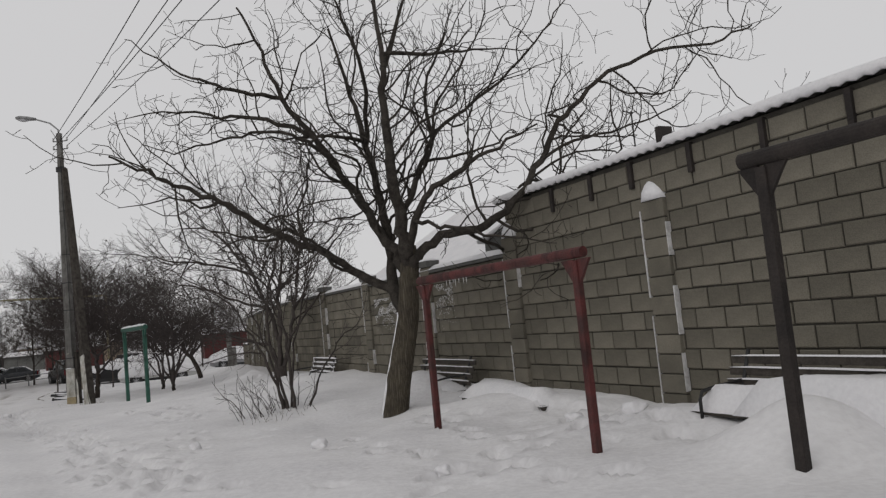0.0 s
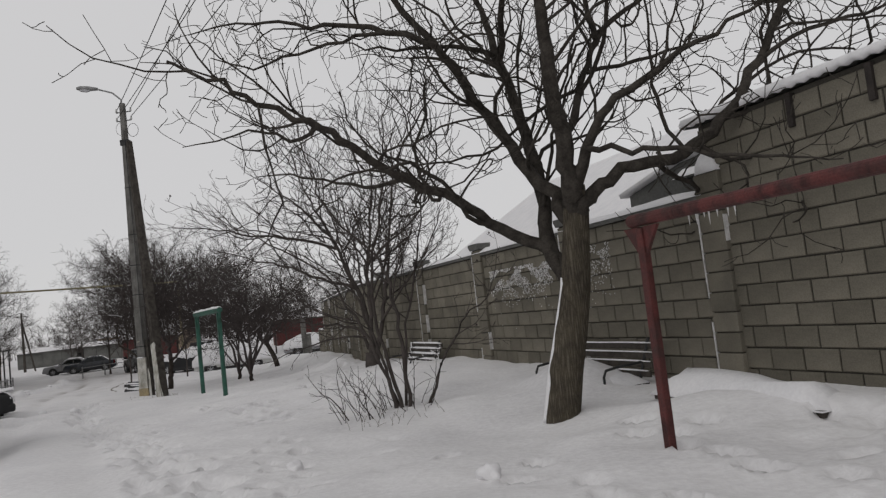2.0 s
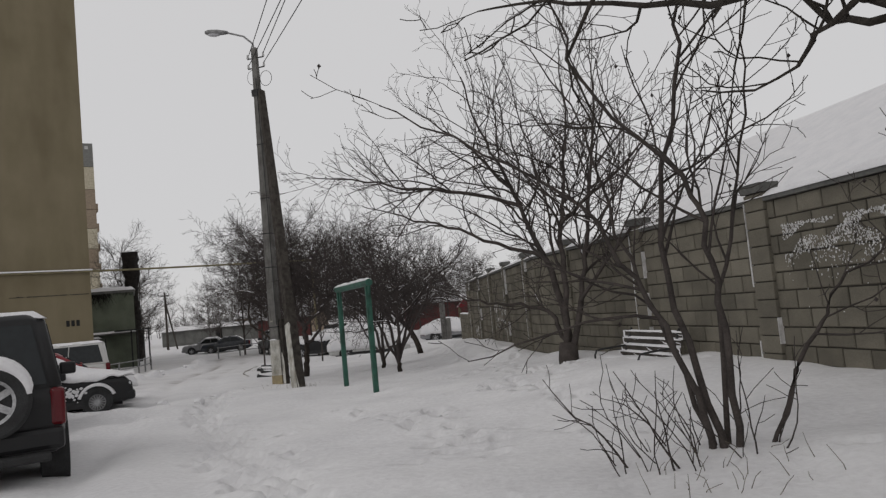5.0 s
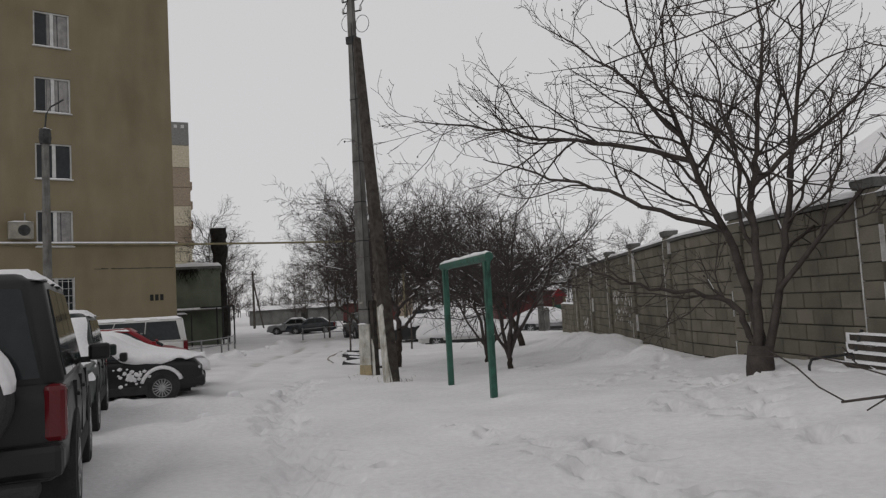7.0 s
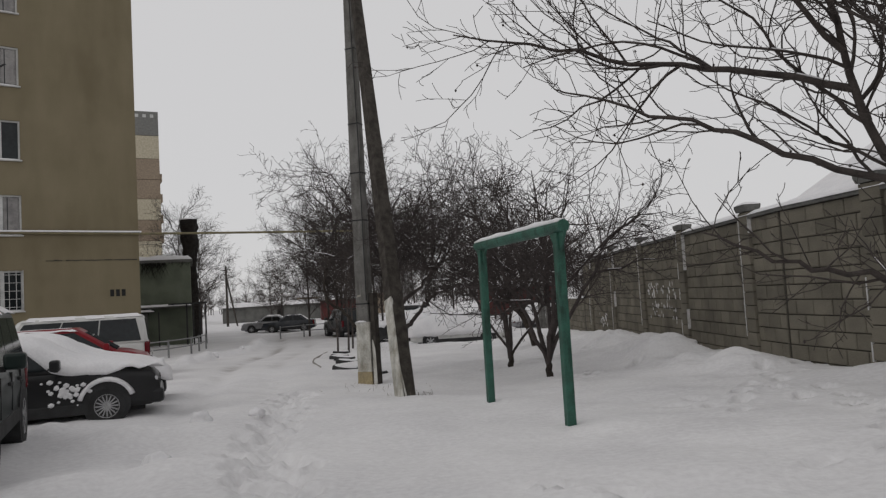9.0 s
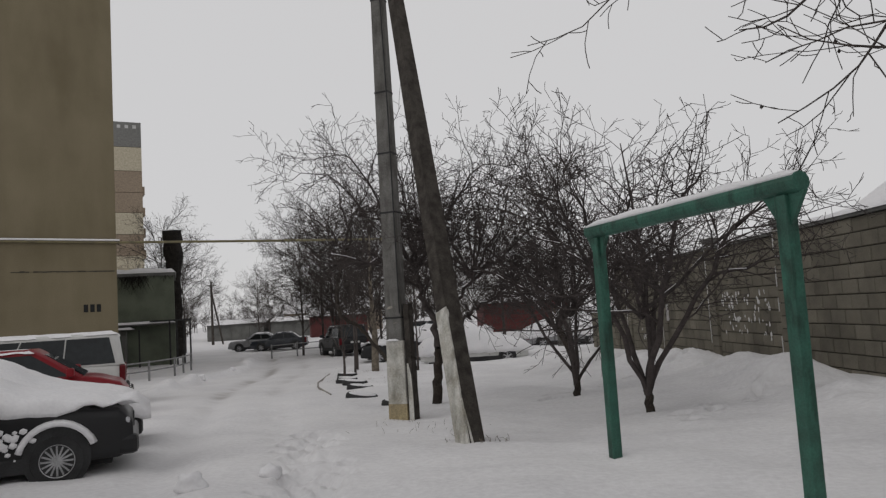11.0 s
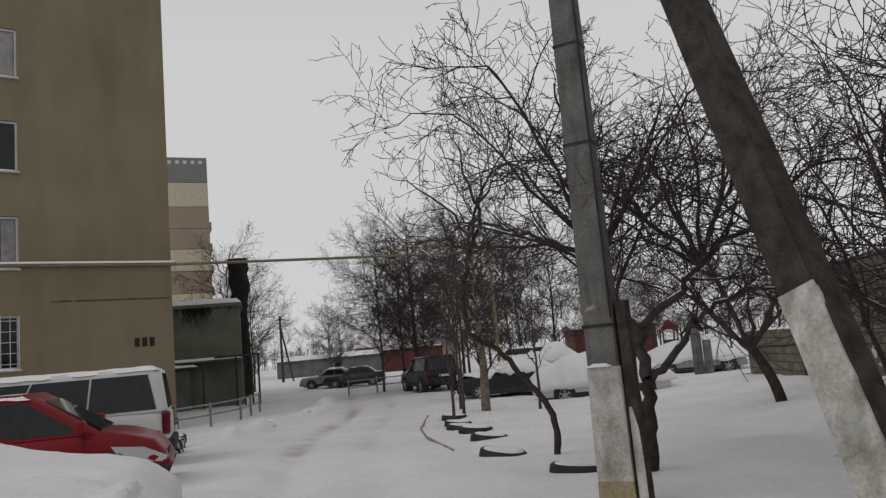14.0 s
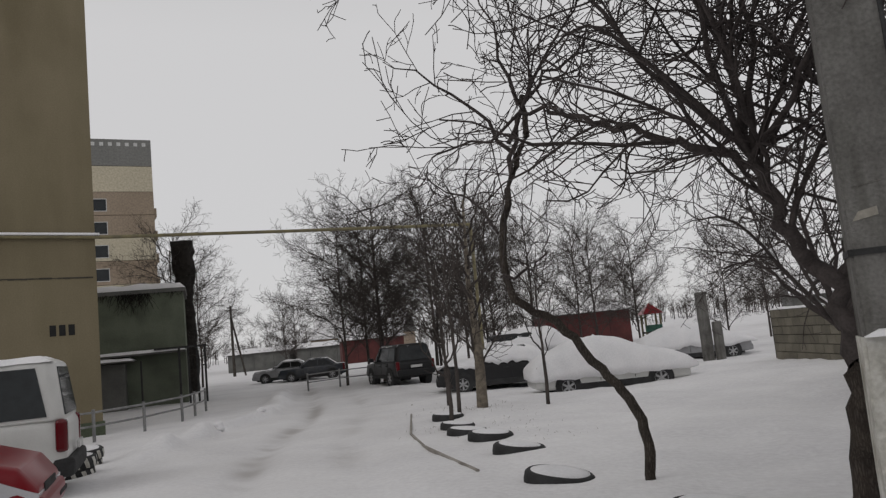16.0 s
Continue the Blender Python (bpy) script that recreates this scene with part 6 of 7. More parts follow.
suv = car("suv", -12.4, 15.85, 134.5, CARBLACK, "black off-road car with a snowy spare wheel on its tailgate", snow=(("roof", 0.1), ("hood", 0.07)), clad=CARBLACK, tail_tall=True, sink=0.12, **BIGSUV)
sp = wheel_parts(suv, -2.2, -0.05, 0.42, 1, 6, 0.24, "spare_wheel", axis="x")
sp.matrix_local = Matrix.Translation((-2.2, -0.17, 1.12)) @ Matrix.Rotation(radians(90), 4, "Z")
bm = bmesh.new()
rings = []
for k in range(17):
    a = radians(8 + 164 * k / 16)
    t = 0.1 * math.sin(math.pi * k / 16) ** 0.6
    rings.append([(-2.2 + dx, -0.17 + (0.42 + dr) * math.cos(a), 1.12 + (0.42 + dr) * math.sin(a)) for dx, dr in ((-0.125, -0.05), (-0.13, t * 0.5), (0.0, t), (0.11, t * 0.6), (0.11, -0.02))])
part("wheel_snow", loft(bm, rings), SNOWCAP, suv, "crescent of snow on the spare tyre", smooth=True)
part("tow_step", boxbm(-2.3, -2.1, -0.75, 0.75, 0.4, 0.5, bevel=0.03), RUBBER, suv)

car("suv", -15.9, 19.55, -47, CARGREEN, "dark green off-road car with snow on bonnet and windscreen", snow=(("roof", 0.1), ("hood", 0.09), ("screen", 0.05)), **SUV)
old = car("saloon_car", -18.4, 23.15, 40.5, CARBLACK, "old black saloon car buried in crusted snow", snow=(), spokes=16, sink=0.1, **SEDAN)
bm = bmesh.new()
rings = []
for k in range(13):
    a = radians(20 + 145 * k / 12)
    rings.append([(1.3 + (0.37 + dr) * math.cos(a), -0.87 + dy, 0.33 + (0.37 + dr) * math.sin(a)) for dy, dr in ((0.05, 0), (-0.03, 0.01), (-0.035, 0.05), (0.03, 0.09))])
crust = bmesh.new()
r = random.Random(6)
for k in range(46):
    cx, cz, q = r.gauss(0.72, 0.16), r.gauss(0.6, 0.09), r.uniform(0.012, 0.045)
    made = bmesh.ops.create_icosphere(crust, subdivisions=1, radius=q)["verts"]
    bmesh.ops.transform(crust, matrix=Matrix.Translation((cx, -0.868, cz)) @ Matrix.Diagonal((1.3, 0.35, 1, 1)), verts=made)
tagged(part("crusted_snow", crust, SNOWCAP, old, "dabs of crusted snow behind the wheel", smooth=True), kind="stuff")
part("arch_snow", loft(bm, rings), SNOWCAP, old, "snow packed on the wheel arch", smooth=True)
snowed = car("hatchback_car", -19.72, 24.79, 40.5, CARBLACK, "dark car wholly covered in thick smooth snow", covered=True, sink=0.12, **SEDAN)
car("family_car", -23.55, 29.0, 40.5, CARRED, "bright red family car with a dusting of snow", snow=(("roof", 0.04),), big_lamp=True, **MPV)
car("van", -26.2, 31.43, 220.5, CARWHITE, "white passenger van with dirty sills and dark windows", snow=(("roof", 0.08),), category="van", tail_tall=True, clad=RUBBER, **VAN)
car("suv", -28.9, 55.9, 133, CARBLACK, "black off-road car parked beside the lane trees", snow=(("roof", 0.03),), **SUV)
white_car = car("saloon_car", -18.3, 46.3, 21, CARWHITE, "white saloon car under a smooth blanket of snow", sink=0.15, covered=True, **SEDAN)
dark_car = car("saloon_car", -22.3, 49.2, 200, CARBLACK, "dark saloon car with snow patches parked under trees", covered=True, **SEDAN)
far_suv = car("suv", -21.2, 52.0, 25, CARBLACK, "dark off-road car half covered in snow", covered=True, **SUV)
pale_car = car("saloon_car", -16.1, 56.5, 20, CARSILVER, "pale saloon car under deep snow near the wall", sink=0.1, covered=True, **SEDAN)
car("saloon_car", -42.6, 68.6, 205, CARSILVER, "silver saloon car with snow parked far down the lane", snow=(("roof", 0.08), ("hood", 0.08)), **SEDAN)
car("saloon_car", -40.0, 67.6, 205, CARBLUE, "dark blue saloon car parked far down the lane", snow=(("roof", 0.03),), **SEDAN)


def blanket(c, L, hw, prof, low, ragged, seed, cabin=None):
    """A thick coat of snow over a whole vehicle, with an uneven lower edge."""
    xs, hs = [p[0] for p in prof], [p[1] for p in prof]
    rings = []
    n, m = 44, 30
    for i in range(n + 1):
        x = xs[0] + (xs[-1] - xs[0]) * i / n
        f = max(0.0, 1 - (2 * i / n - 1) ** 8)
        h = float(np.interp([x - 0.12, x, x + 0.12], xs, hs).mean())
        w = (hw + 0.09) * (0.86 + 0.14 * f ** 0.5)
        ring = []
        for j in range(m + 1):
            a = math.pi * j / m
            cy, sz = math.cos(a), math.sin(a)
            bare = float(np.interp(x, (-1.3, -0.95, 0.1, 0.6), (0, 1, 1, 0))) if cabin else 0.0
            foot = low + bare * ((cabin or low) - low) + ragged * (1 - 0.6 * bare) * (noise.noise(Vector((x * 1.3, cy * 2, seed))) + 0.6 * noise.noise(Vector((x * 4.1, cy * 3, seed + 5))))
            yy = w * (1 - 0.12 * bare) * math.copysign(abs(cy) ** 0.55, cy) * (1 - 0.2 * max(0, (h - 1.0)) * sz)
            zz = foot + max(0.05, h - foot) * sz ** 0.62
            q = 0.035 * noise.noise(Vector((x * 2.2, yy * 2.2, zz * 2.2 + seed))) + 0.02 * noise.noise(Vector((x * 6, yy * 6, zz * 6 + seed)))
            ring.append((x, yy * (1 + q), zz + q))
        rings.append(ring)
    part("snow_blanket", loft(bmesh.new(), rings), SNOWCAP, c, "deep smooth snow over the car", smooth=True)


blanket(old, 4.25, 0.77, [(-2.2, 0.9), (-2.1, 1.02), (-1.6, 1.12), (-1.0, 1.5), (-0.3, 1.56), (0.2, 1.5), (0.85, 1.1), (1.4, 1.06), (2.0, 0.95), (2.2, 0.72)], 0.86, 0.14, 31, 1.3)
blanket(snowed, 4.25, 0.84, [(-2.2, 0.9), (-2.1, 1.05), (-1.7, 1.4), (-1.0, 1.55), (-0.2, 1.6), (0.3, 1.5), (0.95, 1.14), (1.5, 1.06), (2.1, 0.9), (2.3, 0.62)], 0.5, 0.1, 41)
blanket(white_car, 4.25, 0.86, [(-2.3, 0.8), (-2.15, 1.12), (-1.6, 1.3), (-1.0, 1.56), (-0.3, 1.64), (0.3, 1.56), (1.0, 1.25), (1.8, 1.05), (2.25, 0.85), (2.4, 0.6)], 0.52, 0.07, 3)
blanket(pale_car, 4.25, 0.86, [(-2.3, 0.8), (-2.15, 1.1), (-1.6, 1.28), (-1.0, 1.54), (-0.3, 1.6), (0.3, 1.54), (1.0, 1.25), (1.8, 1.02), (2.25, 0.85), (2.35, 0.7)], 0.6, 0.12, 8)
blanket(dark_car, 4.25, 0.8, [(-2.2, 0.85), (-2.1, 1.02), (-1.6, 1.12), (-1.0, 1.46), (-0.3, 1.52), (0.3, 1.45), (0.9, 1.1), (1.8, 1.0), (2.15, 0.8)], 0.88, 0.3, 12)
blanket(far_suv, 4.45, 0.85, [(-2.25, 1.2), (-2.1, 1.7), (-1.0, 1.98), (0.2, 1.95), (0.9, 1.35), (1.8, 1.2), (2.2, 0.95)], 1.1, 0.38, 21)


# ---- railing before the building ----
def railing(points, label):
    x0, y0 = points[0]
    f = empty("railing", x0, y0, 0, 0, label, "railing")
    heads = []
    posts = []
    for (ax, ay), (bx, by) in zip(points, points[1:]):
        n = max(1, round(math.hypot(bx - ax, by - ay) / 2.0))
        posts += [(ax + (bx - ax) * k / n, ay + (by - ay) * k / n) for k in range(n)]
    posts.append(points[-1])
    for x, y in posts:
        z = zg(x, y)
        part("post", tubebm([(x - x0, y - y0, z - 0.3), (x - x0, y - y0, z + 0.86)], 0.045, 8), GALV, f)
        heads.append((x - x0, y - y0, z))
    for (a, b) in zip(heads, heads[1:]):
        for h in (0.42, 0.78):
            part("rail", tubebm([(a[0], a[1], a[2] + h), (b[0], b[1], b[2] + h)], 0.03, 6), GALV, f)


railing([(-31.4, 36.4), (-31.1, 40.2), (-31.2, 42.2), (-31.8, 44.6), (-33.7, 48.3)], "grey metal tube railing along the pavement")
railing([(-33.7, 56.0), (-30.9, 57.2)], "low metal rail beside the lane")


# ---- tyres used as edging ----
def edging_tyre(x, y, R, tilt, turn, label, striped=False, group="tyres edging the lane", w=0.24):
    t = empty("tyre", x, y, zg(x, y) - (0.02 if striped else 0.07), turn, label, "tyre", group)
    bm = bmesh.new()
    n = 30
    prof = [(R * 0.62, -w / 2), (R * 0.9, -w / 2), (R * 0.98, -w * 0.36), (R, 0), (R * 0.98, w * 0.36), (R * 0.9, w / 2), (R * 0.62, w / 2), (R * 0.66, 0)]
    vs = [[bm.verts.new((r * math.cos(a), r * math.sin(a), o)) for r, o in prof] for a in [2 * math.pi * k / n for k in range(n)]]
    for k in range(n):
        for j in range(len(prof)):
            q = (j + 1) % len(prof)
            bm.faces.new((vs[k][j], vs[(k + 1) % n][j], vs[(k + 1) % n][q], vs[k][q]))
    m = Matrix.Translation((0, 0, 0.05)) @ Matrix.Rotation(radians(tilt), 4, "X")
    part("ring", bm, RUBBER, t, smooth=True).matrix_local = m
    if striped:
        up = part("upper_ring", bpy_ring(R, w, n), RUBBER, t, smooth=True)
        m2 = m @ Matrix.Translation((0.03, 0.02, w * 0.98))
        up.matrix_local = m2
        for lay in (m, m2):
            for k in range(13):
                a0 = 2 * math.pi * k / 13
                bm = bmesh.new()
                loft(bm, [[(r * math.cos(a + e), r * math.sin(a + e), o) for r, o, e in ((R * 0.985, -w * 0.4, 0.08), (R * 1.02, 0, 0), (R * 0.985, w * 0.4, -0.08), (R * 0.93, 0, 0))] for a in (a0, a0 + 0.1, a0 + 0.2)])
                part("paint_stripe", bm, WHITEWASH, t).matrix_local = lay
        m = m2
    bm = bmesh.new()
    rings = []
    for r, h in ((R * 0.84, w / 2 - 0.03), (R * 0.8, w / 2 + 0.008), (R * 0.5, w / 2 + 0.02), (R * 0.05, w / 2 + 0.025)):
        rings.append([(r * math.cos(a) * (1 + 0.05 * math.sin(3 * a + turn)), r * math.sin(a) * (1 + 0.05 * math.cos(2 * a + turn)), h) for a in [2 * math.pi * k / n for k in range(n)]])
    part("tyre_snow", loft(bm, rings), SNOWCAP, t, "disc of snow", smooth=True).matrix_local = m


def bpy_ring(R, w, n):
    prof = [(R * 0.62, -w / 2), (R * 0.9, -w / 2), (R * 0.98, -w * 0.36), (R, 0), (R * 0.98, w * 0.36), (R * 0.9, w / 2), (R * 0.62, w / 2), (R * 0.66, 0)]
    bm = bmesh.new()
    vs = [[bm.verts.new((r * math.cos(a), r * math.sin(a), o)) for r, o in prof] for a in [2 * math.pi * k / n for k in range(n)]]
    for k in range(n):
        for j in range(len(prof)):
            q = (j + 1) % len(prof)
            bm.faces.new((vs[k][j], vs[(k + 1) % n][j], vs[(k + 1) % n][q], vs[k][q]))
    return bm


for k, (x, y) in enumerate(((-20.75, 39.3), (-20.0, 37.7), (-19.45, 36.6), (-18.75, 35.6), (-17.95, 34.2), (-17.05, 32.3), (-15.5, 30.75))):
    edging_tyre(x, y, (0.34, 0.33, 0.36, 0.36, 0.36, 0.38, 0.38)[k], (4, 6, 6, 6, 8, 10, 5)[k], 108 + (8, -5, 10, 0, 5, -12, 20)[k], "old black tyre sunk in snow as edging", w=0.2)
edging_tyre(-25.5, 34.06, 0.36, 3, 40, "black tyres stacked and painted with white stripes", True, "painted tyres", 0.2)
edging_tyre(-26.6, 35.35, 0.36, 6, 55, "black tyres stacked and painted with white stripes", True, "painted tyres", 0.2)


def kerb():
    pts = [(-23.4, 43.8), (-22.2, 40.8), (-20.7, 37.1), (-19.7, 35.2), (-18.9, 34.0), (-18.1, 32.8)]
    bm = bmesh.new()
    rings = []
    for i, (x, y) in enumerate(pts):
        a, b = Vector(pts[max(i - 1, 0)]), Vector(pts[min(i + 1, len(pts) - 1)])
        d = (b - a).normalized()
        n = Vector((-d.y, d.x))
        z = zg(x, y)
        rings.append([(x + n.x * w, y + n.y * w, z + h) for w, h in ((-0.022, -0.2), (-0.022, 0.02), (-0.012, 0.028), (0.012, 0.028), (0.022, 0.02), (0.022, -0.2))])
    loft(bm, rings)
    me = bpy.data.meshes.new("kerb")
    bm.to_mesh(me)
    bm.free()
    me.materials.append(STONEEDGE)
    tagged(new("kerb", me), "weathered concrete kerb along the lane", "kerb", kind="structure")


kerb()


# ---- outbuildings and distance ----
def green_shed():
    u = math.degrees(math.atan2(-0.61, -0.79))
    s = empty("utility_shed", -39.45, 54.55, 0, u, "dark green plastered shed with snow on its flat roof", "shed")
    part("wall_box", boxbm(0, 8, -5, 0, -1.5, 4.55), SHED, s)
    part("roof_edge", boxbm(-0.12, 8.1, -5.1, 0.12, 4.55, 4.75, bevel=0.02), GREYWALL, s)
    snow_slab("roof_snow", s, -0.14, 8.1, -5.1, 0.14, 4.754, 0.34, 2)
    g, r = Grower(17), random.Random(8)
    for k in range(150):
        x = abs(r.gauss(0, 0.8)) + 1.6 if k % 3 else r.uniform(0, 5)
        g.stem(g.path(Vector((x, 0.1, 4.6)), Vector((r.gauss(0, 0.3), r.uniform(0, 0.25), -0.6)), r.uniform(0.3, 1.3 if k % 3 else 0.5), 5, 0.3, -0.12), 0.014, 0.006, 3)
    vine = new("dry_vine", g.mesh("dry_vine", IVY))
    vine.parent = s
    tagged(vine, "dark dry creeper hanging from the roof edge", kind="stuff")
    can = part("canopy", boxbm(0.0, 5.6, 0.0, 1.1, 1.6, 1.68, bevel=0.01), GREYWALL, s, "sheet canopy under snow")
    snow_slab("canopy_snow", can, -0.05, 5.65, 0.05, 1.15, 1.684, 0.16, 5)
    low_can = part("lower_canopy", boxbm(2.3, 5.7, 0.0, 1.6, 1.34, 1.4, bevel=0.01), GREYWALL, s, "lower sheet canopy under snow")
    snow_slab("canopy_snow", low_can, 2.25, 5.75, 0.05, 1.65, 1.404, 0.16, 8)
    for x in (0.3, 2.0, 3.8, 5.4):
        part("canopy_post", boxbm(x - 0.04, x + 0.04, 1.0, 1.08, -1.5, 1.34), IRON, s)
    part("lean_to", boxbm(2.7, 5.4, 0.0, 0.95, -1.5, 1.3, bevel=0.02), GREYWALL, s)
    cage = part("frame", boxbm(-0.9, -0.8, 1.2, 1.3, -1.5, 1.75), IRON, s)
    for x in (-0.5, -0.1, 0.3):
        part("frame_post", boxbm(x - 0.05, x + 0.05, 1.2, 1.3, -1.5, 1.75), IRON, s)
    part("frame_beam", boxbm(-0.95, 1.4, 1.2, 1.3, 1.752, 1.85), IRON, s)


green_shed()


def ivy_trunk():
    x, y = -45.2, 61.95
    t = empty("dead_trunk", x, y, zg(x, y) - 0.3, 0, "tall broken trunk thickly clad in dead ivy", "tree")
    bm = bmesh.new()
    n, rows = 18, 30
    vs = []
    for j in range(rows + 1):
        h = 9.6 * j / rows
        ring = []
        for k in range(n):
            a = 2 * math.pi * k / n
            r = 0.5 + 0.24 * noise.noise(Vector((math.cos(a) * 1.5, math.sin(a) * 1.5, h * 0.9))) + 0.12 * noise.noise(Vector((math.cos(a) * 5, math.sin(a) * 5, h * 4))) + (0.14 if h > 7.6 else 0)
            ring.append((0.05 * math.sin(h) + r * math.cos(a), r * math.sin(a), h))
        vs.append(ring)
    part("trunk", loft(bm, vs), IVY, t, smooth=True)
    g = Grower(77)
    r = random.Random(5)
    for k in range(260):
        a, h = r.uniform(0, 6.28), r.uniform(1.5, 9.7)
        d = Vector((math.cos(a), math.sin(a), r.uniform(-0.3, 0.6)))
        g.stem(g.path(Vector((0.6 * math.cos(a), 0.6 * math.sin(a), h)), d, r.uniform(0.3, 0.9), 4, 0.3, -0.05), 0.012, 0.006, 3)
    c = new("ivy", g.mesh("ivy", TWIG))
    c.parent = t
    snow_slab("top_snow", t, -0.55, 0.55, -0.5, 0.5, 9.6, 0.12, 4)


ivy_trunk()


def far_block():
    u = math.degrees(math.atan2(-0.72, -0.69))
    b = empty("panel_building", -86.9, 108.9, 0, u, "distant nine-storey panel block in grey, cream and brown bands", "building")
    W = 13.0
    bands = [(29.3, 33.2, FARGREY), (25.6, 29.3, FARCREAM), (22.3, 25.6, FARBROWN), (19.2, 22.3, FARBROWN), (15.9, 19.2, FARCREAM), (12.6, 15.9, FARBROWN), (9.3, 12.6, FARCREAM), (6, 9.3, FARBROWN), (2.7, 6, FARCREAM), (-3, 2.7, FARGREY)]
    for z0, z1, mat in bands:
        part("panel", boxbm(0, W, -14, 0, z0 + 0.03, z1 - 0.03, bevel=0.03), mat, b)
    for k in range(9):
        part("vent", boxbm(0.7 + 1.1 * k, 1.2 + 1.1 * k, -0.2, 0.03, 32.2, 32.7), WHITE, b)
    for k in range(1, 8):
        z = 0.2 + 3.25 * k
        win = part("window", boxbm(6.2, 7.9, -0.1, 0.02, z, z + 1.6), GLASS, b)
        part("window_frame", boxbm(6.1, 8.0, -0.1, 0.012, z - 0.1, z + 1.7), WHITE, win)
        part("balcony", boxbm(-0.35, 0, -4.5, -0.4, z - 0.9, z + 0.35), FARBROWN, b)


far_block()


def garage(x, y, turn, L, D, H, mat, label, name="garage", pitch=0.5, z=None):
    z = zg(x, y) if z is None else z
    g = empty(name, x, y, z, turn, label, name.replace("_", " "), "garages down the lane")
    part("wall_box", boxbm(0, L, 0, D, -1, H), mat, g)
    bm = bmesh.new()
    loft(bm, [[(xx, -0.3, H), (xx, D / 2, H + pitch), (xx, D + 0.3, H), (xx, D + 0.3, H - 0.08), (xx, -0.3, H - 0.08)] for xx in (-0.2, L + 0.2)])
    part("roof", bm, GREYWALL, g)
    patch(g, "roof_snow", (-0.22, -0.34, H + 0.01), (L + 0.22, -0.34, H + 0.01), (L + 0.22, D / 2, H + pitch + 0.02), (-0.22, D / 2, H + pitch + 0.02), 0.22, seed=int(L), nu=14, nv=6)
    n = max(1, int(L / 3.2))
    for k in range(n):
        a = L * (k + 0.15) / n
        dr = part("gate", boxbm(a, a + L / n * 0.7, -0.05, 0.02, -0.5, H * 0.82, bevel=0.01), mat, g)
        part("gate_gap", boxbm(a + L / n * 0.35 - 0.015, a + L / n * 0.35 + 0.015, -0.056, -0.045, -0.5, H * 0.82), BLACK, dr)
    return g


garage(-66.0, 109.5, 19, 7, 6, 2.3, GREYWALL, "grey garage row under snow")
garage(-74.5, 106.5, 19, 8, 6, 2.3, GREYWALL, "grey low garage with a snowy roof")
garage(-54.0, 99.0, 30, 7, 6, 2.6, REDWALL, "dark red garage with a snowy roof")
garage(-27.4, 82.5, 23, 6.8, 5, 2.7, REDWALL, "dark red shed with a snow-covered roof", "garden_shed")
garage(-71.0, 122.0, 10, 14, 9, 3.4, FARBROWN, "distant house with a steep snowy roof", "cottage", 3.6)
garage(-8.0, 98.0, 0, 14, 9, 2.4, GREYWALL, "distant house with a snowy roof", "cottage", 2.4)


def play_tower():
    x, y = -18.6, 71.1
    t = empty("play_tower", x, y, zg(x, y), 20, "small wooden play tower with a red pyramid roof", "play tower")
    for sx in (-0.45, 0.45):
        for sy in (-0.45, 0.45):
            part("post", boxbm(sx - 0.05, sx + 0.05, sy - 0.05, sy + 0.05, -0.3, 2.05), PIPE, t)
    part("deck", boxbm(-0.5, 0.5, -0.5, 0.5, 0.85, 0.95), WOOD, t)
    part("side_panel", boxbm(-0.5, 0.5, -0.53, -0.5, 0.95, 1.35), GREEN, t, "green board")
    bm = bmesh.new()
    loft(bm, [[(-0.65, -0.65, 2.0), (0.65, -0.65, 2.0), (0.65, 0.65, 2.0), (-0.65, 0.65, 2.0)], [(-0.04, -0.04, 2.65), (0.04, -0.04, 2.65), (0.04, 0.04, 2.65), (-0.04, 0.04, 2.65)]])
    part("roof", bm, CARRED, t, "red pyramid roof")


play_tower()


def stub(x, y, h, w, name="concrete_post"):
    z = zg(x, y)
    b = empty(name, x, y, z, 15, "weathered concrete post standing in snow", "post", "concrete posts")
    part("shaft", boxbm(-w, w, -w, w, -0.4, h, bevel=0.03), POLE, b)


stub(-15.5, 51.9, 2.4, 0.17)
stub(-15.1, 51.6, 1.3, 0.14)
stub(-30.6, 32.4, 0.6, 0.12)


def building_lamp():
    x, y = -30.6, 32.45
    z = zg(x, y)
    p = empty("wall_lamp_pole", x, y, z, 0, "slim concrete pole with a bent lamp bracket before the building", "pole")
    part("shaft", tubebm([(0, 0, -0.3), (0, 0, 8.9 - z)], [0.2, 0.13], 12), POLE, p)
    part("head_block", tubebm([(0, 0, 8.5 - z), (0, 0, 8.75 - z), (0, 0, 9.1 - z)], [0.2, 0.24, 0.2], 12), IRON, p)
    part("bracket", tubebm([(0, 0, 9.05 - z), (0.05, 0.02, 9.7 - z), (0.2, 0.1, 10.0 - z), (0.65, 0.35, 10.3 - z)], 0.035, 8), IRON, p)
    snow_slab("top_snow", p, -0.18, 0.18, -0.18, 0.18, 9.1 - z, 0.06, 2)


building_lamp()


def far_pole(x, y, top):
    z = zg(x, y)
    p = empty("utility_pole", x, y, z, 10, "distant wooden utility pole with a brace", "pole")
    part("shaft", tubebm([(0, 0, -0.3), (0, 0, top - z)], [0.16, 0.11], 8), WOOD, p)
    part("strut", tubebm([(1.1, 0.4, -0.2), (0.05, 0, (top - z) * 0.8)], 0.1, 8), WOOD, p)
    part("cross_arm", boxbm(-0.6, 0.6, -0.05, 0.05, top - z - 0.5, top - z - 0.4), WOOD, p)


far_pole(-62.1, 90.3, 6.5)

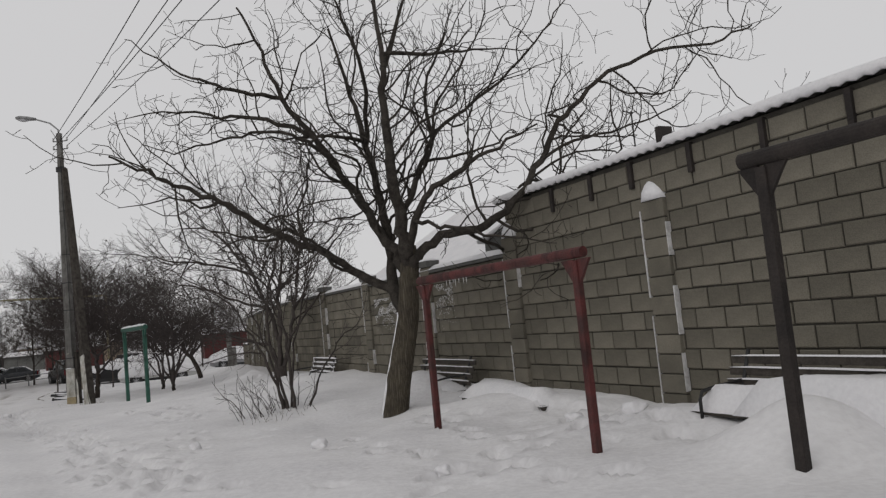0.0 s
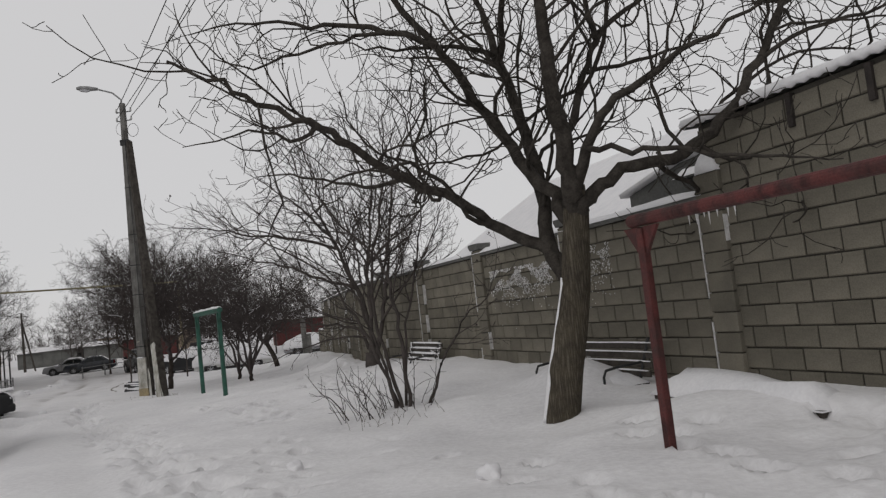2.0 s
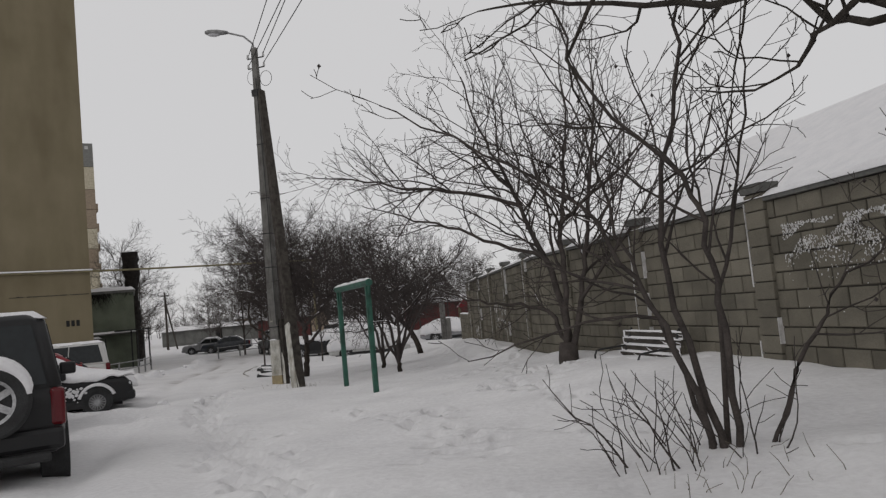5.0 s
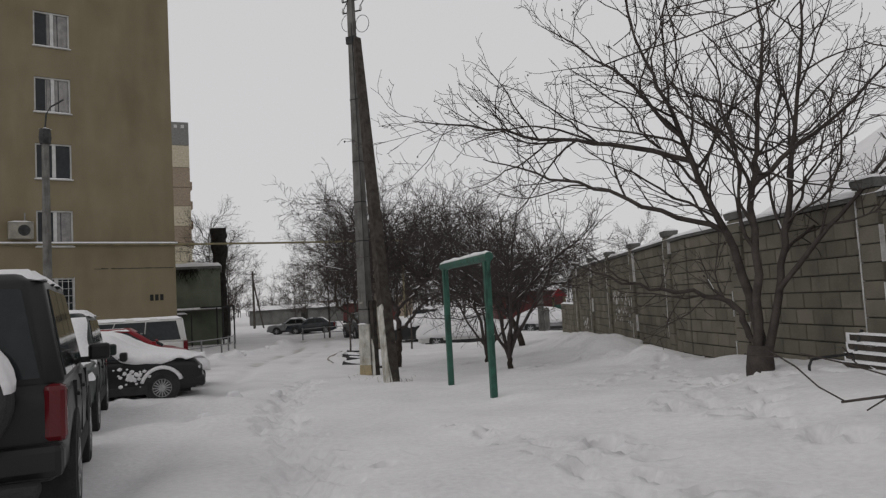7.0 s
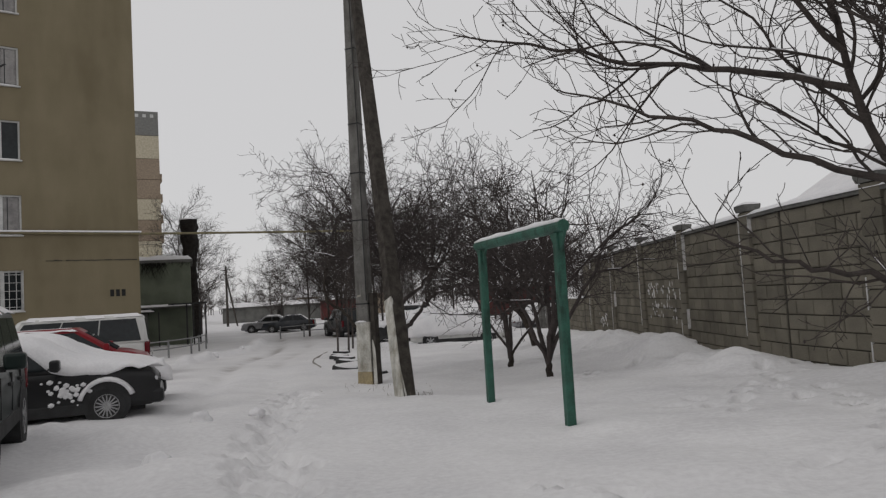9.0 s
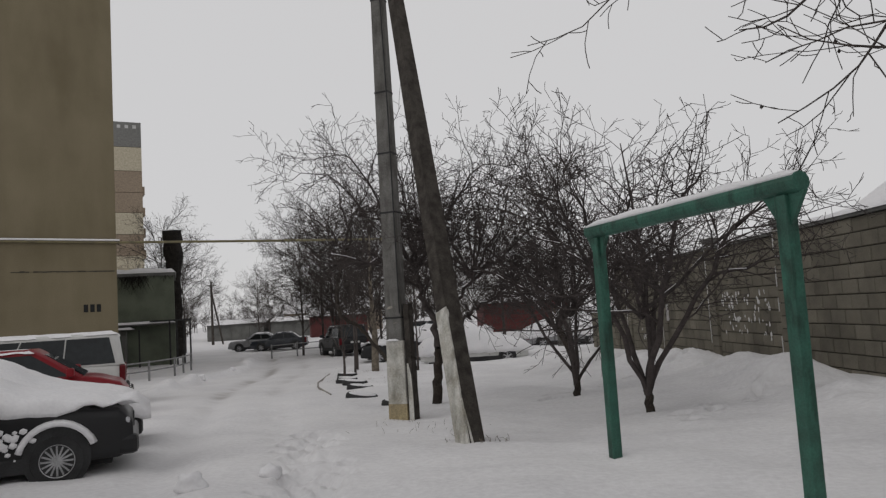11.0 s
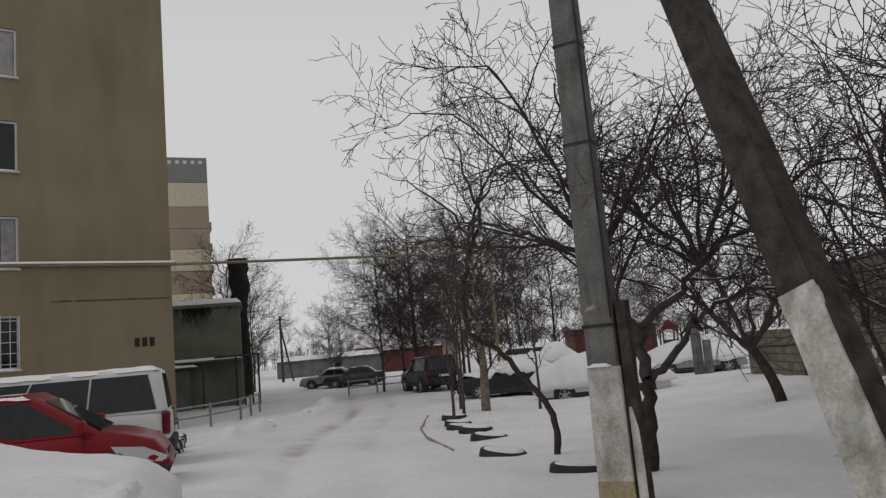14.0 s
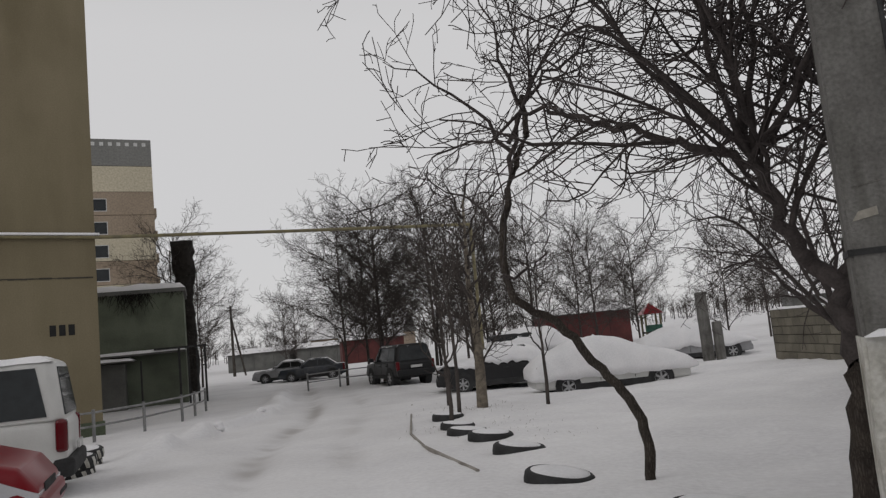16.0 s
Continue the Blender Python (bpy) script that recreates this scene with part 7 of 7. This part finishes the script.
# slender trees beside the tyres, saplings and the distant woods
tall_tree(81, 6.0, 1.3, "birch_tree", -20.6, 41.3, "slender pale-barked tree beside the parked cars", (PALEBARK, TWIG), 0.15)
CFG_SLIM = dict(CFG_FAR, levels=2, dens=(2.4, 2.6), maxlen=(4, 1.2, 0.5), tip=0.006)
for k, (x, y, h) in enumerate(((-20.6, 39.6, 4.6), (-19.15, 41.8, 3.6), (-20.2, 37.9, 2.6), (-21.9, 42.6, 5.2))):
    tr, cr = Grower(90 + k), Grower(95 + k)
    tr.stem([Vector((0, 0, -0.2)), Vector((0.04, 0, h * 0.2)), Vector((0.02, 0.03, h * 0.4))], 0.05, 0.035, 6)
    cr.limb(((0.02, 0.03, h * 0.38), (0.0, 0.05, h * 0.7), (0.08, 0.0, h)), 0.034, 0, CFG_SLIM)
    for j in range(5):
        a = j * 1.9 + k
        cr.limb(((0.02, 0.03, h * (0.3 + 0.08 * j)), (0.35 * math.cos(a), 0.35 * math.sin(a), h * (0.5 + 0.07 * j)), (0.6 * math.cos(a), 0.6 * math.sin(a), h * (0.68 + 0.07 * j))), 0.02, 1, CFG_SLIM)
    tree_thing("sapling", x, y, tr, cr, (TWIG, TWIG), "thin bare sapling beside the lane", group="saplings")
for k, (x, y, s) in enumerate(((-47.5, 63.5, 1.15), (-50.5, 70.0, 1.0), (-52.0, 84.0, 0.8), (-58.0, 96.0, 0.8), (-14.5, 60.5, 0.6), (-22.0, 92.0, 0.8), (-12.0, 72.0, 0.8))):
    copy_thing(far_a if k % 2 else far_b, pose(x, y, zg(x, y) - 0.2, 0, 0, 50 * k) @ Matrix.Diagonal((s, s, s, 1)))


def far_woods():
    """A belt of bare trees along the horizon."""
    g = Grower(123)
    r = random.Random(9)
    for k in range(900):
        a = radians(r.uniform(70, 175))
        d = r.uniform(200, 420)
        x, y = -10 + d * math.cos(a), 20 + d * math.sin(a)
        p = Vector((x, y, zg(x, y)))
        h = r.uniform(5, 9)
        g.stem(g.path(p, Vector((0, 0, 1)), h, 3, 0.08, 0.1), 0.14, 0.04, 3)
        for j in range(24):
            q = p + Vector((0, 0, h * r.uniform(0.25, 0.9)))
            g.stem(g.path(q, Vector((r.gauss(0, 1), r.gauss(0, 1), 0.7)), r.uniform(1.5, 3.2), 3, 0.2, 0.1), 0.05, 0.02, 3)
    tagged(new("far_woods", g.mesh("far_woods", TWIG)), "grey belt of bare distant trees", "woods", kind="stuff")


far_woods()


# ---- small things in the snow ----
def clod(x, y, size, seed):
    bm = bmesh.new()
    bmesh.ops.create_icosphere(bm, subdivisions=3, radius=size)
    for v in bm.verts:
        v.co *= 1 + 0.45 * noise.noise(v.co * (1.6 / size) + Vector((seed, 0, 0)))
        v.co.z *= 0.75
    me = bpy.data.meshes.new("snow_clod")
    bmesh.ops.recalc_face_normals(bm, faces=bm.faces[:])
    bm.to_mesh(me)
    bm.free()
    me.polygons.foreach_set("use_smooth", [True] * len(me.polygons))
    me.materials.append(SNOWCAP)
    ob = new("snow_clod", me)
    ob.location = (x, y, zg(x, y) + size * 0.3)
    tagged(ob, "hard clod of snow lying on the yard", "snow clod", "snow clods")


for k, (x, y, q) in enumerate(((-1.75, 9.35, 0.11), (-3.9, 11.0, 0.1), (-26.95, 39.9, 0.17), (-28.0, 43.4, 0.12), (-14.7, 22.9, 0.16), (-14.2, 23.6, 0.12), (-13.2, 20.2, 0.13), (-0.2, 7.0, 0.07), (1.3, 8.6, 0.1), (1.9, 8.2, 0.12), (1.6, 9.0, 0.09))):
    clod(x, y, q, k * 3.1)


def dry_grass(name, spots, seed, label):
    g = Grower(seed)
    r = random.Random(seed)
    for x, y, n, spread, h in spots:
        for k in range(n):
            px, py = x + r.gauss(0, spread), y + r.gauss(0, spread)
            g.stem(g.path(Vector((px, py, zg(px, py) - 0.03)), Vector((r.gauss(0, 0.4), r.gauss(0, 0.4), 1)), h * r.uniform(0.4, 1.2), 3, 0.25, 0.0), 0.004, 0.002, 3)
    tagged(new(name, g.mesh(name, PALEBARK)), label, "dry grass", kind="stuff")


dry_grass("dry_grass", [(-12.15, 25.35, 16, 0.1, 0.14), (-12.6, 25.5, 10, 0.14, 0.1), (-14.5, 28.1, 24, 0.16, 0.07), (-19.4, 37.6, 90, 0.7, 0.07), (-18.2, 35.9, 60, 0.6, 0.06), (-20.6, 41.0, 90, 0.7, 0.09), (-20.5, 37.6, 50, 0.3, 0.06), (-3.2, 13.5, 30, 0.35, 0.25), (-13.5, 27.0, 24, 0.5, 0.12)], 3, "dry grass stalks poking through the snow")


def icicles():
    t = bpy.data.objects["carpet_bar"]
    r = random.Random(3)
    for k in range(7):
        x = 0.55 + 0.07 * k + r.uniform(-0.02, 0.02)
        h = 1.95 - t.location.z - 0.045
        part("icicle", tubebm([(x, 0, h), (x, 0, h - r.uniform(0.04, 0.12))], [0.008, 0.001], 5), FROST, t)


icicles()


# ---- frost and blocks of the wall, last ----
def frost_dabs(wall, name, s0, s1, z0, z1, count, seed, size, label):
    r = random.Random(seed)
    bm = bmesh.new()
    for k in range(count):
        s, z = r.uniform(s0, s1), z1 - (z1 - z0) * abs(r.gauss(0, 0.6)) * (0.6 + 0.5 * noise.noise(Vector((k * 0.37, 0, seed)))) if count > 100 else r.uniform(z0, z1)
        if count > 100 and noise.noise(Vector((s * 2.2, z * 5.0, seed))) < -0.12:
            continue
        if r.random() > 0.75 and z < z0 + 0.3 * (z1 - z0):
            continue
        w, h = size * r.uniform(0.3, 1.2), size * r.uniform(0.5, 1.6)
        n = 7
        ang = r.uniform(-0.4, 0.4)
        pts = [(w * math.cos(2 * math.pi * i / n) * r.uniform(0.6, 1.1), h * math.sin(2 * math.pi * i / n) * r.uniform(0.6, 1.1)) for i in range(n)]
        vs = [bm.verts.new((s + a * math.cos(ang) - b * math.sin(ang), 0.018 + 0.0005 * (k % 9), z + a * math.sin(ang) + b * math.cos(ang))) for a, b in pts]
        bm.faces.new(vs)
        c = bm.verts.new((s, 0.026 + 0.0005 * (k % 9), z))
        for i in range(n):
            bm.faces.new((vs[i], vs[(i + 1) % n], c))
    f = part(name, bm, FROST, wall, label)
    tagged(f, kind="stuff")


frost_dabs(WALL, "frost", -2.95, -0.45, 1.25, 2.0, 2600, 1, 0.013, "white frost patch on the blocks")
frost_dabs(FAR_WALL, "frost", 5.8, 8.3, 0.3, 1.3, 70, 2, 0.055, "white dabs of snow stuck to the wall")
frost_dabs(WALL, "frost", -4.7, -3.9, 1.2, 2.1, 500, 3, 0.012, "white frost patch on the blocks")
frost_dabs(FAR_WALL, "frost", 13.6, 15.1, -0.1, 0.35, 22, 4, 0.08, "white dabs of snow stuck to the wall")


def lay_blocks():
    full, halfm = block_mesh(BLOCK_L - 0.018, COURSE - 0.016), block_mesh(BLOCK_L / 2 - 0.018, COURSE - 0.016)
    r = random.Random(77)
    runs = ((WALL, WALL_A, HIGH_END, HIGH_TOP, 2.487 - 12 * COURSE), (WALL, HIGH_END, WALL_B, LOW_TOP, LOW_TOP - 12 * COURSE),
            (FAR_WALL, 0.0, FAR_RUN, LOW_TOP, LOW_TOP - 13 * COURSE), (FAR_WALL, FAR_RUN + 0.01, LAST_RUN, LAST_TOP, LAST_TOP - 8 * COURSE))
    rest = {WALL: ([], []), FAR_WALL: ([], [])}
    for wall, x0, x1, top, z_first in runs:
        rest_v, rest_f = rest[wall]
        for row in range(0, 15):
            z = z_first + (row + 0.5) * COURSE
            if z + COURSE / 2 > top + 0.03:
                continue
            x = x0 + (BLOCK_L / 2 if row % 2 else 0.0)
            cells = [(x0, BLOCK_L / 2)] if row % 2 else []
            while x + BLOCK_L <= x1 + 0.01:
                cells.append((x, BLOCK_L))
                x += BLOCK_L
            if x + BLOCK_L / 2 <= x1 + 0.02:
                cells.append((x, BLOCK_L / 2))
            for a, w in cells:
                near = wall is WALL and -14.0 < a < -1.5 and row > 1
                mid = a + w / 2
                dy, dz, tw = r.uniform(-0.005, 0.006), r.uniform(-0.004, 0.004), r.uniform(-0.35, 0.35)
                if near:
                    b = new("block", full if w == BLOCK_L else halfm)
                    b.parent = WALL
                    b.matrix_local = pose(mid, dy, z + dz, 0, tw, 0)
                else:
                    hw, hh, q = w / 2 - 0.009, COURSE / 2 - 0.008, len(rest_v)
                    for yy, e in ((-0.04, 0), (0.002 + dy, 0), (0.014 + dy, 0.012)):
                        rest_v += [(mid - hw + e, yy, z - hh + e), (mid + hw - e, yy, z - hh + e), (mid + hw - e, yy, z + hh - e), (mid - hw + e, yy, z + hh - e)]
                    for o in (0, 4):
                        rest_f += [(q + o + k, q + o + (k + 1) % 4, q + o + 4 + (k + 1) % 4, q + o + 4 + k) for k in range(4)]
                    rest_f.append((q + 8, q + 9, q + 10, q + 11))
    for wall, (v, f) in rest.items():
        ob = new("far_blocks", mesh_of("far_blocks", v, f, BLOCKREST))
        ob.parent = wall
        tagged(ob, kind="stuff")


lay_blocks()
